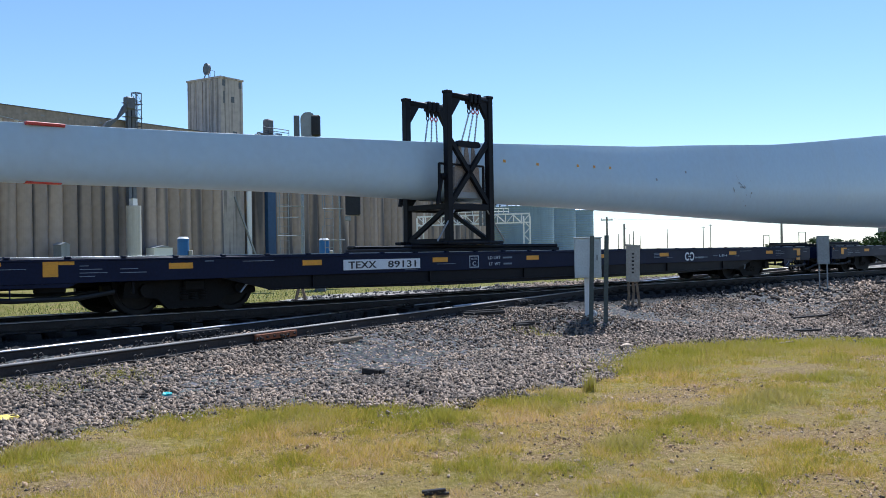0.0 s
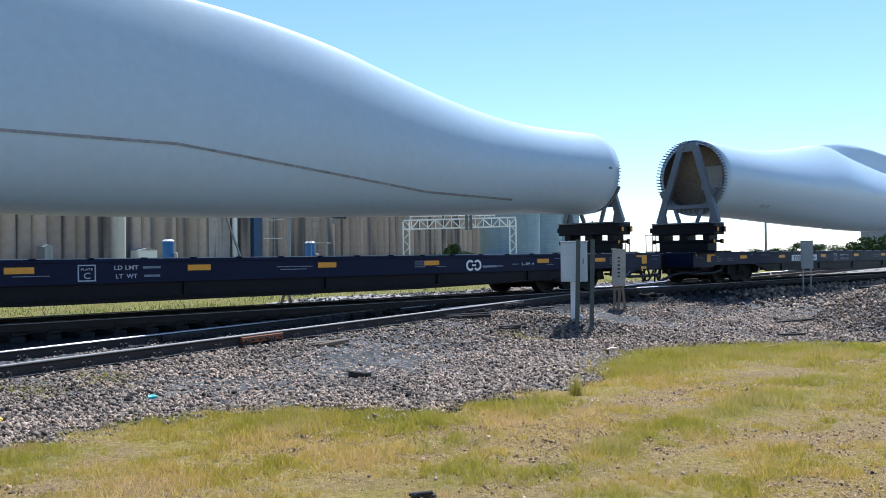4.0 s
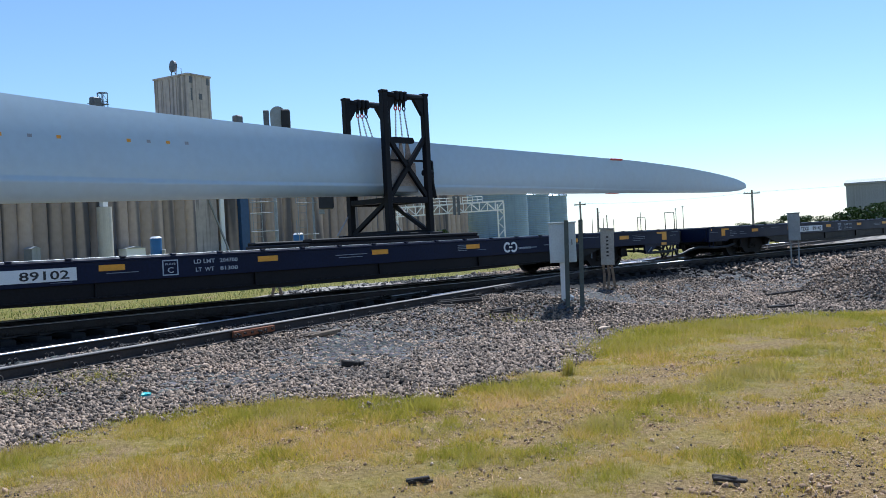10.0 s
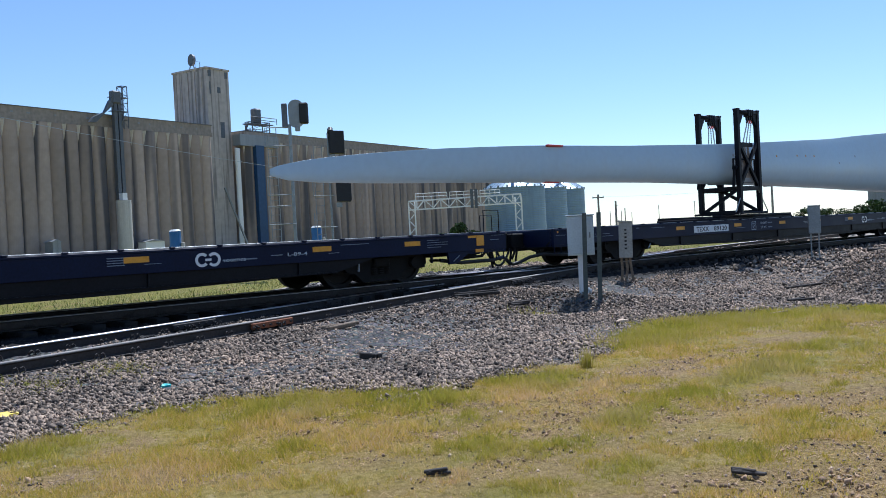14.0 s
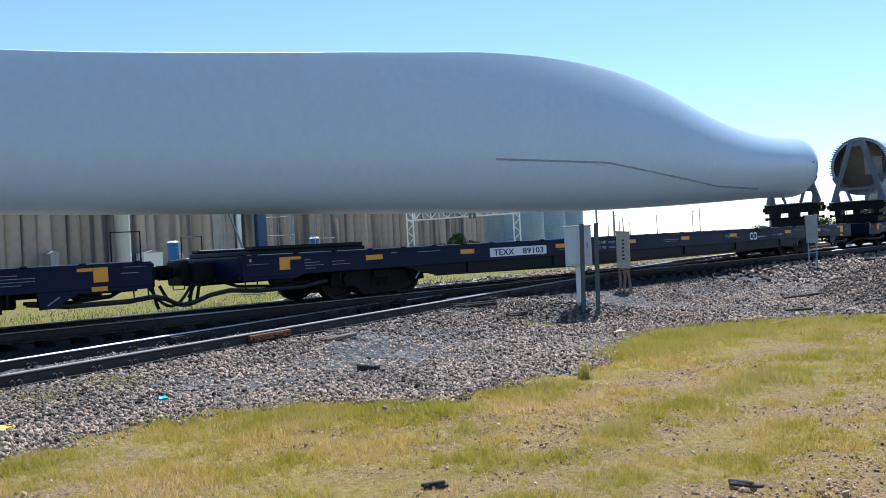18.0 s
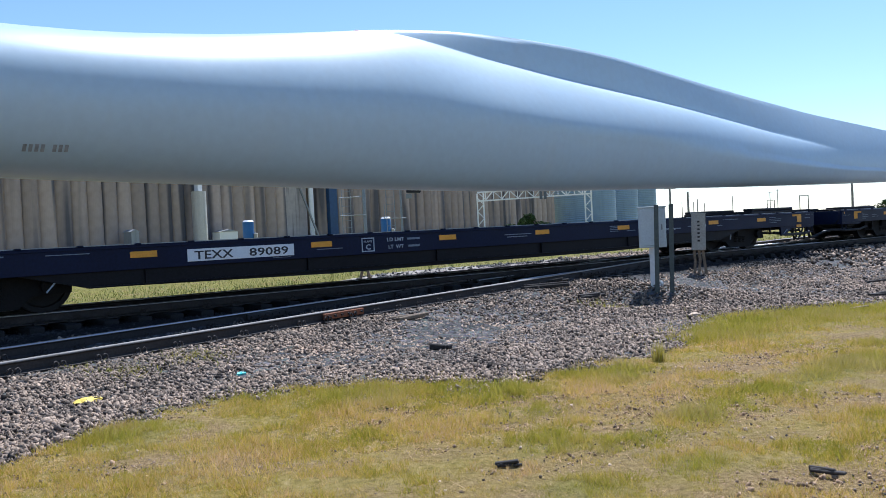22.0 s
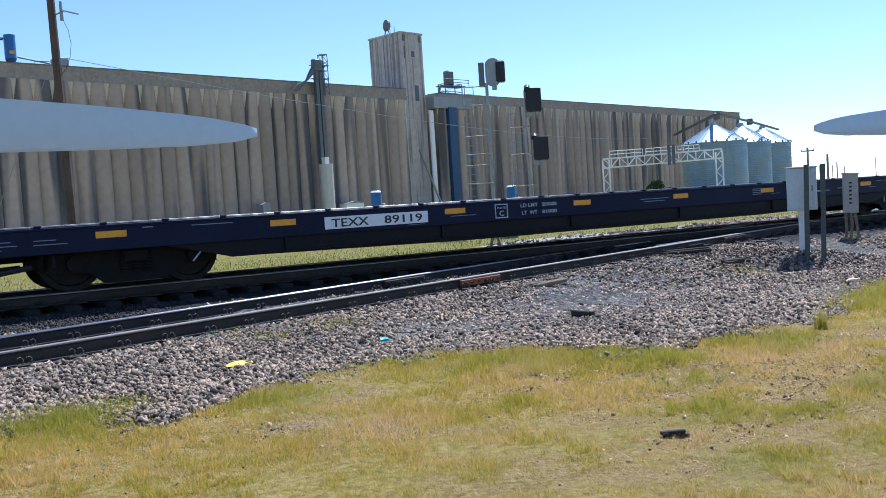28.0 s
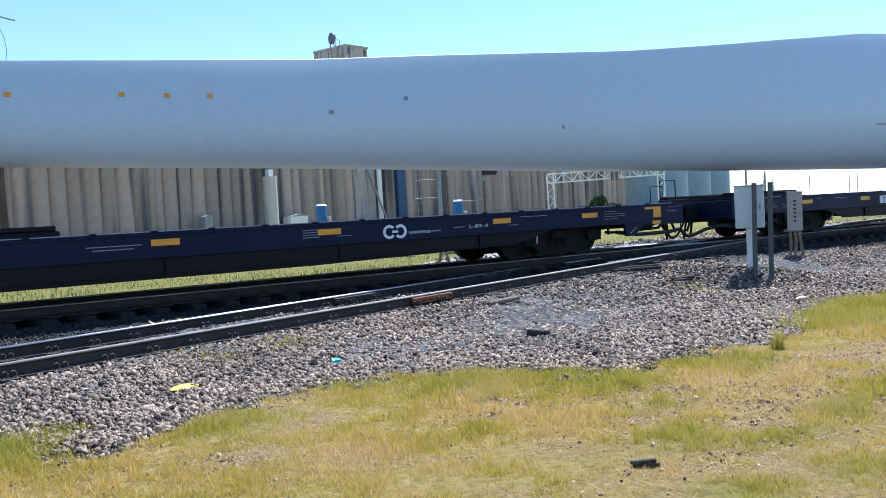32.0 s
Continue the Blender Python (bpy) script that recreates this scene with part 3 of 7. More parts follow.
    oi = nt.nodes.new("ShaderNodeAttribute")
    oi.attribute_name = "near_black"
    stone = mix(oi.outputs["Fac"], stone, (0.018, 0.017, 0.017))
    du = nt.nodes.new("ShaderNodeAttribute")
    du.attribute_name = "dusty"
    stone = mix(du.outputs["Fac"], stone, ramp(noise_tex(1.5, 6, 0.7), [(0.3, (0.17, 0.15, 0.13)), (0.5, (0.29, 0.26, 0.22)), (0.7, (0.42, 0.38, 0.33))]))
    at = nt.nodes.new("ShaderNodeAttribute")
    at.attribute_name = "gravel"
    ad = nt.nodes.new("ShaderNodeMath")
    ad.operation = "ADD"
    lk(at.outputs["Fac"], ad.inputs[0])
    nz = nt.nodes.new("ShaderNodeMapRange")
    nz.inputs["To Min"].default_value, nz.inputs["To Max"].default_value = -0.7, 0.7
    lk(noise_tex(5, 5, 0.7), nz.inputs["Value"])
    lk(nz.outputs["Result"], ad.inputs[1])
    st = nt.nodes.new("ShaderNodeMapRange")
    st.inputs["From Min"].default_value, st.inputs["From Max"].default_value = 0.3, 0.75
    lk(ad.outputs[0], st.inputs["Value"])
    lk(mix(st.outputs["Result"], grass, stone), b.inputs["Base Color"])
    bp = nt.nodes.new("ShaderNodeBump")
    bp.inputs["Strength"].default_value, bp.inputs["Distance"].default_value = 0.8, 0.03
    hm = mix(st.outputs["Result"], ramp(noise_tex(34, 5, 0.7), [(0.3, (0, 0, 0)), (0.7, (1, 1, 1))]), gap)
    lk(hm, bp.inputs["Height"])
    lk(bp.outputs["Normal"], b.inputs["Normal"])
    return m


ground = ground_sheet()


# ---- tracks ----
def rail_outline(h=0.17):
    half = [(0.020, h), (0.030, h - 0.006), (0.0355, h - 0.014), (0.037, h - 0.028), (0.012, h - 0.045), (0.009, 0.035), (0.07, 0.012), (0.07, 0.0)]
    return half + [(-x, z) for x, z in half[::-1]]


def rail(name, a, b, parent, tread=M_TREAD):
    """One rail from a to b (points on the top of the rail), with a polished running band."""
    a, b = Vector(a), Vector(b)
    d = b - a
    bm = nb()
    prism(bm, rail_outline(), "x", 0, d.length)
    m = Matrix.Translation(a - Vector((0, 0, 0.17))) @ d.to_track_quat("X", "Z").to_matrix().to_4x4()
    ob = part(name, bm, M_RAIL, parent, at=m)
    band = nb()
    top = [(-0.0375, 0.148), (-0.0365, 0.157), (-0.032, 0.165), (-0.022, 0.1705), (0.0, 0.173), (0.022, 0.1705), (0.032, 0.165), (0.0365, 0.157), (0.0375, 0.148)]
    prism(band, top, "x", 0, d.length)
    part("running_surface", band, tread, ob, "worn bright running surface", smooth=True)
    return ob


def on_train_track(s, off, z=0.0):
    p = N * (DC + off) + U * s
    return (p.x, p.y, RAIL_Z + z)


def on_near_track(s, off, z=0.0):
    p = NEAR_P + NEAR_DIR * s + NEAR_N * off
    return (p.x, p.y, near_z(s) + z)


main_track = thing("railway_track", Matrix(), "steel rails on timber ties carrying the freight train", "railway track", kind="structure")
cross_track = thing("crossing_railway_track", Matrix(), "steel rails crossing the other track at a shallow angle", "railway track", kind="structure")
for off in (-0.755, 0.755):
    rail("rail", on_train_track(-70, off), on_train_track(420, off), main_track)
    for s0, s1 in ((-6, 23), (23, 200)):
        rail("rail", on_near_track(s0, off), on_near_track(s1, off), cross_track, M_TREAD if off > 0 else M_TREAD_DULL)


def ties(parent, put, s0, s1, heading, wood):
    src = None
    s = s0
    while s < s1:
        x, y, z = put(s, 0.0, -0.172)
        m = pose(x, y, z - 0.085, 0, 0, heading + random.uniform(-1.0, 1.0))
        if src is None:
            bm = nb()
            box(bm, -0.115, -1.22, -0.09, 0.115, 1.22, 0.07, 0.012)
            src = part("tie", bm, wood, parent, at=m)
        else:
            share("tie", src, parent, m)
        s += 0.55
    return src


ties(main_track, on_train_track, -22, 60, HEAD, M_TIE_DARK)
ties(cross_track, on_near_track, -5.06, 46, NEAR_HEAD, M_TIE)


# ---- the train ----
PITCH = 28.25                                 # coupler to coupler
HALF = 1.41                                   # half width of a car


def train_s(t):
    """How far the coupler between the first two cars has come along the track at t seconds."""
    a, late = t - 16, max(0.0, t - 24)
    return 4.396 - 0.0022 * late ** 2 - 9.2247 * t - 0.7877 * a ** 2 / 100 - 0.2159 * a ** 3 / 1000 + 0.0207 * a ** 4 / 10000


def train_pose(t, q, z=0.0, turn=0.0, off=0.0):
    p = N * (DC + off) + U * (q + train_s(t))
    return pose(p.x, p.y, TRAIN_Z + z, 0, 0, HEAD + turn)


RIDING = []                                   # (thing, its place along the train, height, turn, offset sideways)
WHEELSETS = []


def ride(ob, q, z=0.0, turn=0.0, off=0.0):
    ob.matrix_basis = train_pose(0, q, z, turn, off)
    RIDING.append((ob, q, z, turn, off))
    return ob


SIDE = -HALF - 0.004
CX = PITCH / 2                                # car space: x from the car's middle


def bogie(car, x):
    """Two-axle truck: side frames, bolster, springs, wheelsets."""
    for y in (-1.0, 1.0):
        bm = nb()
        prism(bm, [(-1.26, 0.30), (-1.22, 0.56), (-0.9, 0.585), (-0.42, 0.588), (0.42, 0.588), (0.9, 0.585), (1.22, 0.56), (1.26, 0.30), (0.66, 0.27), (0.46, 0.09), (-0.46, 0.09), (-0.66, 0.27)], "y", y - 0.06, y + 0.06)
        f = part("side_frame", bm, M_GREASE, car, at=pose(x, 0, 0.075))
        for ax in (-0.89, 0.89):
            c = nb()
            rod(c, (ax, y - 0.16 if y < 0 else y + 0.05, 0.42), (ax, y - 0.05 if y < 0 else y + 0.16, 0.42), 0.11, seg=14)
            part("bearing_cap", c, M_GREASE, f)
        for k in (-0.18, 0.0, 0.18):
            sp = nb()
            for i in range(5):
                bmesh.ops.create_cone(sp, cap_ends=True, segments=10, radius1=0.07, radius2=0.07, depth=0.022, matrix=Matrix.Translation((k, y + (-0.065 if y < 0 else 0.065), 0.25 + 0.045 * i)))
            part("spring", sp, M_GREASE, f)
    bm = nb()
    box(bm, x - 0.2, -1.15, 0.45, x + 0.2, 1.15, 0.66, 0.03)
    part("bolster", bm, M_GREASE, car)
    for k in (-0.3, 0.3):
        bm = nb()
        prism(bm, [(-0.7, 0.2), (0.7, 0.2), (0.45, 0.5), (-0.45, 0.5)], "x", x + k - 0.05, x + k + 0.05)
        part("brake_beam", bm, M_GREASE, car)
    for ax in (-0.89, 0.89):
        bm = nb()
        for y in (-0.755, 0.755):
            o = 1 if y > 0 else -1
            prof = [(0.08, 0.09), (0.16, 0.05), (0.36, 0.035), (0.38, 0.07), (0.457, 0.07), (0.457, -0.05), (0.48, -0.075), (0.48, -0.10), (0.39, -0.09), (0.37, -0.03), (0.16, -0.02), (0.08, -0.07)]
            rings = []
            for r, w in prof:
                rings.append([bm.verts.new((r * math.cos(a), y + o * w, r * math.sin(a))) for a in (2 * math.pi * i / 24 for i in range(24))])
            for r0, r1 in zip(rings, rings[1:] + rings[:1]):
                for i in range(24):
                    bm.faces.new((r0[i], r0[(i + 1) % 24], r1[(i + 1) % 24], r1[i]))
        rod(bm, (0, -1.0, 0), (0, 1.0, 0), 0.08, seg=14)
        bmesh.ops.recalc_face_normals(bm, faces=bm.faces[:])
        w = part("wheelset", bm, M_WHEEL, car, at=pose(x + ax, 0, 0.532))
        WHEELSETS.append((w, x + ax))


WEIGHTS = {"89102": ("204700", "81300"), "89119": ("205000", "81000")}


def flat_car(number, rows):
    """Long flat car, middle at the origin, top of rail at z = 0. number: the figures on its side. rows: raised deck pieces (x0, x1, height)."""
    car = thing("flat_car", Matrix(), "long navy-blue flat railcar with yellow reflector strips and white number panel", "railcar", "flat cars of the train")
    B, T = 0.42, 1.06
    for y in (-1, 1):
        bm = nb()
        box(bm, -13.26, y * HALF, 0.665, 13.26, y * (HALF - 0.09), T, 0.006)
        sill = part("side_sill", bm, M_NAVY, car)
        bm = nb()
        prism(bm, [(-9.4, 0.665), (9.4, 0.665), (8.4, B), (4.0, B - 0.07), (-4.0, B - 0.07), (-8.4, B)], "y", y * (HALF - 0.06), y * (HALF - 0.12))
        part("lower_web", bm, M_BLACK, sill)
        bm = nb()
        box(bm, -8.4, y * (HALF - 0.19), B - 0.005, 8.4, y * (HALF - 0.02), B + 0.02, 0.004)
        part("bottom_flange", bm, M_BLACK, sill)
        lip = nb()
        box(lip, -13.24, y * HALF, T - 0.055, 13.24, y * (HALF + 0.02), T - 0.015, 0.006)
        part("top_flange", lip, M_NAVY, sill)
        # added bright strip that imitates sunlight along the deck's edge
        lip = nb()
        box(lip, -13.1, y * (HALF - 0.10), T + 0.001, 13.1, y * (HALF - 0.045), T + 0.016, 0.003)
        part("deck_edge_glint", lip, M_CHAIN, sill, "bright strip standing in for the sunlit deck edge")
        for i in (-5, -3, -1, 1, 3, 5):
            bm = nb()
            box(bm, i * 1.5 - 0.012, y * (HALF - 0.058), 0.44, i * 1.5 + 0.012, y * (HALF - 0.02), 0.66, 0.003)
            part("stiffener", bm, M_BLACK, sill)
        for i in range(30):
            bm = nb()
            x = -13.0 + i * 0.897
            box(bm, x - 0.045, y * (HALF - 0.04), T - 0.005, x + 0.045, y * (HALF + 0.03), T + 0.022, 0.006)
            part("stake_pocket", bm, M_NAVY, sill)
    bm = nb()
    box(bm, -13.24, -HALF + 0.09, 0.98, 13.24, HALF - 0.09, T - 0.004)
    part("deck", bm, M_DECK, car, "worn grey-brown steel deck")
    bm = nb()
    box(bm, -13.5, -0.33, 0.55, 13.5, 0.33, 0.975)
    part("centre_sill", bm, M_GREASE, car)
    for x in (-12.3, -6.5, -2.2, 2.2, 6.5, 12.3):
        bm = nb()
        box(bm, x - 0.12, -HALF + 0.09, 0.6, x + 0.12, HALF - 0.09, 0.975)
        part("crossbearer", bm, M_GREASE, car)
    for o in (-1, 1):
        bm = nb()
        box(bm, o * 13.0, -1.31, 0.62, o * 13.28, 1.31, T - 0.01, 0.02)
        part("end_sill", bm, M_NAVY, car)
        bm = nb()
        box(bm, o * 13.28, -0.46, 0.62, o * 13.72, 0.46, 1.0, 0.03)
        box(bm, o * 13.7, -0.3, 0.58, o * 13.86, 0.3, 1.04, 0.03)
        box(bm, o * 13.9, -0.11, 0.72, o * 14.32, 0.11, 0.95, 0.04)
        box(bm, o * 14.02, -0.2, 0.70, o * 14.22, 0.06, 0.97, 0.04)
        part("coupler", bm, M_GREASE, car)
        bm = nb()
        tube(bm, [(o * (13.6 + 0.52 * k / 6), -0.34, 0.78 - 0.55 * math.sin(math.pi / 2 * k / 6)) for k in range(7)], 0.028)
        part("brake_hose", bm, M_HOSE, car)
        bm = nb()
        tube(bm, [(o * 13.3, -0.45, 0.66), (o * 12.9, -0.6, 0.5), (o * 12.2, -0.75, 0.46), (o * 11.4, -0.8, 0.5)], 0.03)
        part("air_pipe", bm, M_HOSE, car)
        bm = nb()
        tube(bm, [(o * 11.3, -1.22, 0.50), (o * 11.9, -1.27, 0.42), (o * 12.9, -1.27, 0.42), (o * 13.4, -1.15, 0.46), (o * 13.7, -0.98, 0.40), (o * 13.95, -0.86, 0.29), (o * 14.12, -0.82, 0.26)], 0.042)
        part("train_line_hose", bm, M_HOSE, car)
        bm = nb()
        tube(bm, [(o * 13.55, -0.2, 0.62), (o * 13.34, -1.2, 0.62), (o * 13.3, -1.3, 0.75)], 0.018)
        part("uncoupling_lever", bm, M_GREASE, car)
        for y in (-1, 1):
            st = nb()
            tube(st, [(o * 12.95, y * 1.36, 0.68), (o * 12.95, y * 1.37, 0.46), (o * 13.2, y * 1.37, 0.46), (o * 13.2, y * 1.36, 0.68)], 0.015)
            part("step", st, M_NAVY, car)
            sk = nb()
            prism(sk, [(o * 11.95, 0.664), (o * 13.25, 0.664), (o * 13.25, 0.615), (o * 12.1, 0.60)], "y", y * (HALF - 0.02), y * (HALF - 0.08))
            part("end_skirt", sk, M_NAVY, car)
        if o > 0:
            for y in (-1, 1):
                bm = nb()
                prism(bm, [(11.40, 0.664), (12.25, 0.664), (12.02, 0.60), (11.86, 0.52), (11.68, 0.41), (11.45, 0.40)], "y", y * (HALF - 0.03), y * (HALF - 0.09))
                part("jacking_bracket", bm, M_NAVY, car, "dark navy tapered bracket plate")
            bm = nb()
            beam(bm, (11.55, -1.39, 0.46), (11.74, -1.39, 0.58), 0.016, 0.02)
            part("bracket_edge", bm, M_FAINT, car)
            bm = nb()
            beam(bm, (12.12, -1.39, 0.84), (12.36, -1.39, 0.95), 0.02, 0.03)
            part("grab_iron", bm, M_FAINT, car, "scuffed pale grab iron")
            bm = nb()
            tube(bm, [(12.0, -1.2, 0.58), (12.25, -1.25, 0.52), (12.6, -1.25, 0.53), (12.75, -1.2, 0.6)], 0.03)
            part("brake_rod", bm, M_GREASE, car)
        hx, hy, hh, hw = (12.87, -1.33, 0.5, 0.25) if o > 0 else (-12.76, 1.33, 0.46, 0.23)
        bm = nb()
        tube(bm, [(hx - hw, hy, T), (hx - hw, hy, T + hh), (hx + hw, hy, T + hh), (hx + hw, hy, T)], 0.014)
        part("handrail", bm, M_BLACK, car)
        bm = nb()
        box(bm, o * 10.98, -1.3, 0.46, o * 11.03, -1.25, 0.67, 0.01)
        part("end_post", bm, M_BLACK, car)
        for k, (yy, ln) in enumerate(((-0.55, 0.34), (-0.42, 0.42), (-0.6, 0.25))):
            bm = nb()
            beam(bm, (o * (13.66 + 0.06 * k), yy, 0.62), (o * (13.74 + 0.09 * k), yy, 0.62 - ln), 0.03, 0.05)
            part("hanging_lever", bm, M_GREASE, car)
        bm = nb()
        box(bm, o * 12.05, -1.2, 0.5, o * 12.5, -1.0, 0.66, 0.03)
        part("brake_cylinder", bm, M_GREASE, car)
        bm = nb()
        beam(bm, (o * 9.0, -1.27, 0.40), (o * 8.9 + 0.12, -1.27, 0.64), 0.03, 0.02)
        part("brake_lever", bm, M_PALE, car, "pale worn brake lever")
        bogie(car, 9.74 if o > 0 else -9.82)
        bm = nb()
        box(bm, o * 10.95, -0.8, 0.42, o * 11.3, -0.6, 0.62, 0.03)
        part("brake_rigging", bm, M_GREASE, car)
    for x0, x1, h in rows:
        bm = nb()
        box(bm, x0, -1.15, T, x1, 1.15, T + h * 0.55, 0.02)
        box(bm, x0 + 0.05, -1.15, T + h * 0.55, x1 - 0.05, -0.85, T + h, 0.02)
        box(bm, x0 + 0.05, 0.85, T + h * 0.55, x1 - 0.05, 1.15, T + h, 0.02)
        part("raised_platform", bm, M_BLACK, car)
    # reflectors on the side towards the camera
    for q in (3.69, 6.37, 9.68, 12.67, 15.41, 18.2, 21.93, 24.26):
        bm = nb()
        box(bm, q - CX, SIDE - 0.004, 0.85, q - CX + 0.44, SIDE + 0.006, 0.95, 0.003)
        part("reflector", bm, M_YELLOW, car, "yellow reflector strip")
    for q0, q1, z0, z1 in ((1.64, 1.87, 0.77, 1.03), (1.875, 2.12, 0.95, 1.03), (26.4, 26.64, 0.77, 1.03), (26.14, 26.395, 0.95, 1.03), (26.36, 26.62, 0.625, 0.70), (1.0, 1.045, 0.95, 1.03)):
        bm = nb()
        box(bm, q0 - CX, SIDE - 0.004, z0, q1 - CX, SIDE + 0.006, z1, 0.003)
        part("reflector", bm, M_YELLOW, car, "yellow corner reflector")
    # number panel and stencils
    bm = nb()
    box(bm, 7.32 - CX, SIDE - 0.005, 0.735, 9.32 - CX, SIDE + 0.006, 0.94, 0.003)
    panel = part("number_panel", bm, M_WHITE, car, "white panel with black reporting mark")
    part("reporting_mark", fit_text("TEXX", 7.44 - CX, 8.14 - CX, 0.765, 0.905, SIDE - 0.008), M_LETTER, panel)
    part("car_number", fit_text(number, 8.44 - CX, 9.2 - CX, 0.765, 0.905, SIDE - 0.008), M_LETTER, panel)
    bm = nb()
    for x0, z0, x1, z1 in ((10.78, 0.71, 11.07, 0.73), (10.78, 0.955, 11.07, 0.975), (10.78, 0.73, 10.80, 0.955), (11.05, 0.73, 11.07, 0.955)):
        box(bm, x0 - CX, SIDE - 0.004, z0, x1 - CX, SIDE + 0.004, z1)
    fr = part("plate_square", bm, M_PALE, car, "white stencilled square with the letter C")
    part("letter", fit_text("C", 10.87 - CX, 10.98 - CX, 0.75, 0.85, SIDE - 0.004), M_PALE, fr)
    part("small_letters", fit_text("PLATE", 10.83 - CX, 11.02 - CX, 0.885, 0.92, SIDE - 0.004), M_PALE, fr)
    part("load_limit_stencil", fit_text("LD LMT", 11.37 - CX, 11.78 - CX, 0.885, 0.955, SIDE - 0.004), M_PALE, car)
    part("light_weight_stencil", fit_text("LT  WT", 11.40 - CX, 11.76 - CX, 0.745, 0.815, SIDE - 0.004), M_PALE, car)
    if number in WEIGHTS:
        for words, z in zip(WEIGHTS[number], (0.885, 0.745)):
            part("weight_figures", fit_text(words, 11.88 - CX, 12.24 - CX, z, z + 0.07, SIDE - 0.004), M_PALE, car)
    lines = [] if number in WEIGHTS else [(11.86, 12.17, 0.885, 0.95), (11.88, 12.16, 0.745, 0.81)]
    lines += [(9.8, 10.35, 0.80, 0.82), (14.47, 15.28, 0.87, 0.895), (14.55, 15.15, 0.82, 0.845), (17.92, 18.3, 0.93, 0.955), (17.92, 18.25, 0.89, 0.915), (17.92, 18.3, 0.85, 0.875), (17.92, 18.22, 0.81, 0.835), (20.0, 20.7, 0.78, 0.82), (21.0, 21.25, 0.82, 0.85), (22.6, 23.3, 0.945, 0.965), (4.3, 4.55, 1.0, 1.03), (4.36, 4.52, 0.955, 0.985), (5.1, 5.75, 0.945, 0.965), (18.55, 18.85, 0.81, 0.825), (25.1, 25.5, 0.84, 0.86), (8.9, 9.25, 0.705, 0.718), (22.3, 22.55, 0.80, 0.82)]
    lines += [(2.2, 2.22 + w, z, z + 0.02) for w, z in ((0.12, 0.92), (0.34, 0.865), (0.42, 0.81), (0.22, 0.755))] + [(2.85, 3.15, 0.86, 0.88), (2.85, 3.3, 0.80, 0.82), (0.95, 1.4, 0.89, 0.905)] + [(24.9, 24.95 + w, z, z + 0.018) for w, z in ((0.3, 0.94), (0.55, 0.89), (0.5, 0.84), (0.35, 0.79))] + [(26.85, 27.15, 0.88, 0.9), (26.9, 27.3, 0.98, 0.995)]
    for x0, x1, z0, z1 in lines:
        bm = nb()
        box(bm, x0 - CX, SIDE - 0.003, z0 + 0.2 * (z1 - z0), x1 - CX, SIDE + 0.004, z1 - 0.2 * (z1 - z0))
        part("stencil_line", bm, M_FAINT, car, "line of small white stencil")
    part("length_mark", fit_text("L-89-4", 21.36 - CX, 21.80 - CX, 0.80, 0.87, SIDE - 0.004), M_PALE, car)
    # two interlocked rounded loops of the operator's emblem
    bm = nb()
    for cx, a0 in ((19.60, 40), (19.83, 220)):
        ring = [(0.12, 0.07)]
        seg = 18
        pts = []
        for i in range(seg + 1):
            a = radians(a0 + 280 * i / seg)
            pts.append((math.cos(a), math.sin(a)))
        for (c0, s0), (c1, s1) in zip(pts[:-1], pts[1:]):
            vs = [bm.verts.new((cx - CX + r * c * 1.05, SIDE - 0.004, 0.83 + r * s)) for r, c, s in ((0.075, c0, s0), (0.125, c0, s0), (0.125, c1, s1), (0.075, c1, s1))]
            bm.faces.new(vs)
    box(bm, 19.66 - CX, SIDE - 0.005, 0.81, 19.78 - CX, SIDE, 0.85)
    part("emblem", bm, M_WHITE, car, "white emblem of two rounded loops")
    part("lettering", fit_text("LOGISTICS", 20.02 - CX, 20.46 - CX, 0.77, 0.82, SIDE - 0.004), M_PALE, car)
    return car


NUMBERS = {-1: "89117", 0: "89131", 1: "89104", 2: "89100", 3: "89102", 4: "89140", 5: "89120", 6: "89103", 7: "89089", 8: "89095", 9: "89119", 10: "89091", 11: "89110", 12: "89126", 13: "89137", 14: "89115"}
for k in range(-1, 15):
    first_wheel = len(WHEELSETS)
    kind = k % 5
    if kind in (0, 3):
        spans = [(9.3 - CX, 14.2 - CX, 0.17)] if kind == 0 else [(PITCH - 14.2 - CX, PITCH - 9.3 - CX, 0.17)]
        if kind == 3:
            spans.append((0.85 - CX, 3.7 - CX, 0.10))
    elif kind == 1:
        spans = [(1.2 - CX, 3.9 - CX, 0.17)]
    elif kind == 2:
        spans = [(24.4 - CX, 26.7 - CX, 0.17)]
    else:
        spans = []
    c = flat_car(NUMBERS[k], spans)
    ride(c, (k + 0.5) * PITCH)


# ---- turbine blades ----
def lut(pairs):
    xs, ys = zip(*pairs)
    return lambda w: float(np.interp(w, xs, ys))


B_TOP = [(0, 4.74), (2, 4.66), (4, 4.68), (6, 4.85), (8, 5.15), (10, 5.48), (12, 5.68), (14, 5.75), (16, 5.71), (18, 5.57), (20, 5.32), (24, 4.86), (28, 4.45), (33, 4.10), (36, 3.87), (40, 3.68), (44, 3.52), (50, 3.38), (54, 3.28), (57, 3.13), (59, 2.99), (60.2, 2.88), (61, 2.78), (61.6, 2.67), (61.8, 2.6)]
B_BOT = [(0, 2.26), (2, 2.25), (5, 2.13), (8, 2.02), (12, 1.91), (15, 1.88), (22, 1.92), (29, 1.99), (35, 2.07), (41, 2.17), (49, 2.25), (56, 2.27), (59, 2.28), (60.5, 2.31), (61.4, 2.37), (61.8, 2.46)]
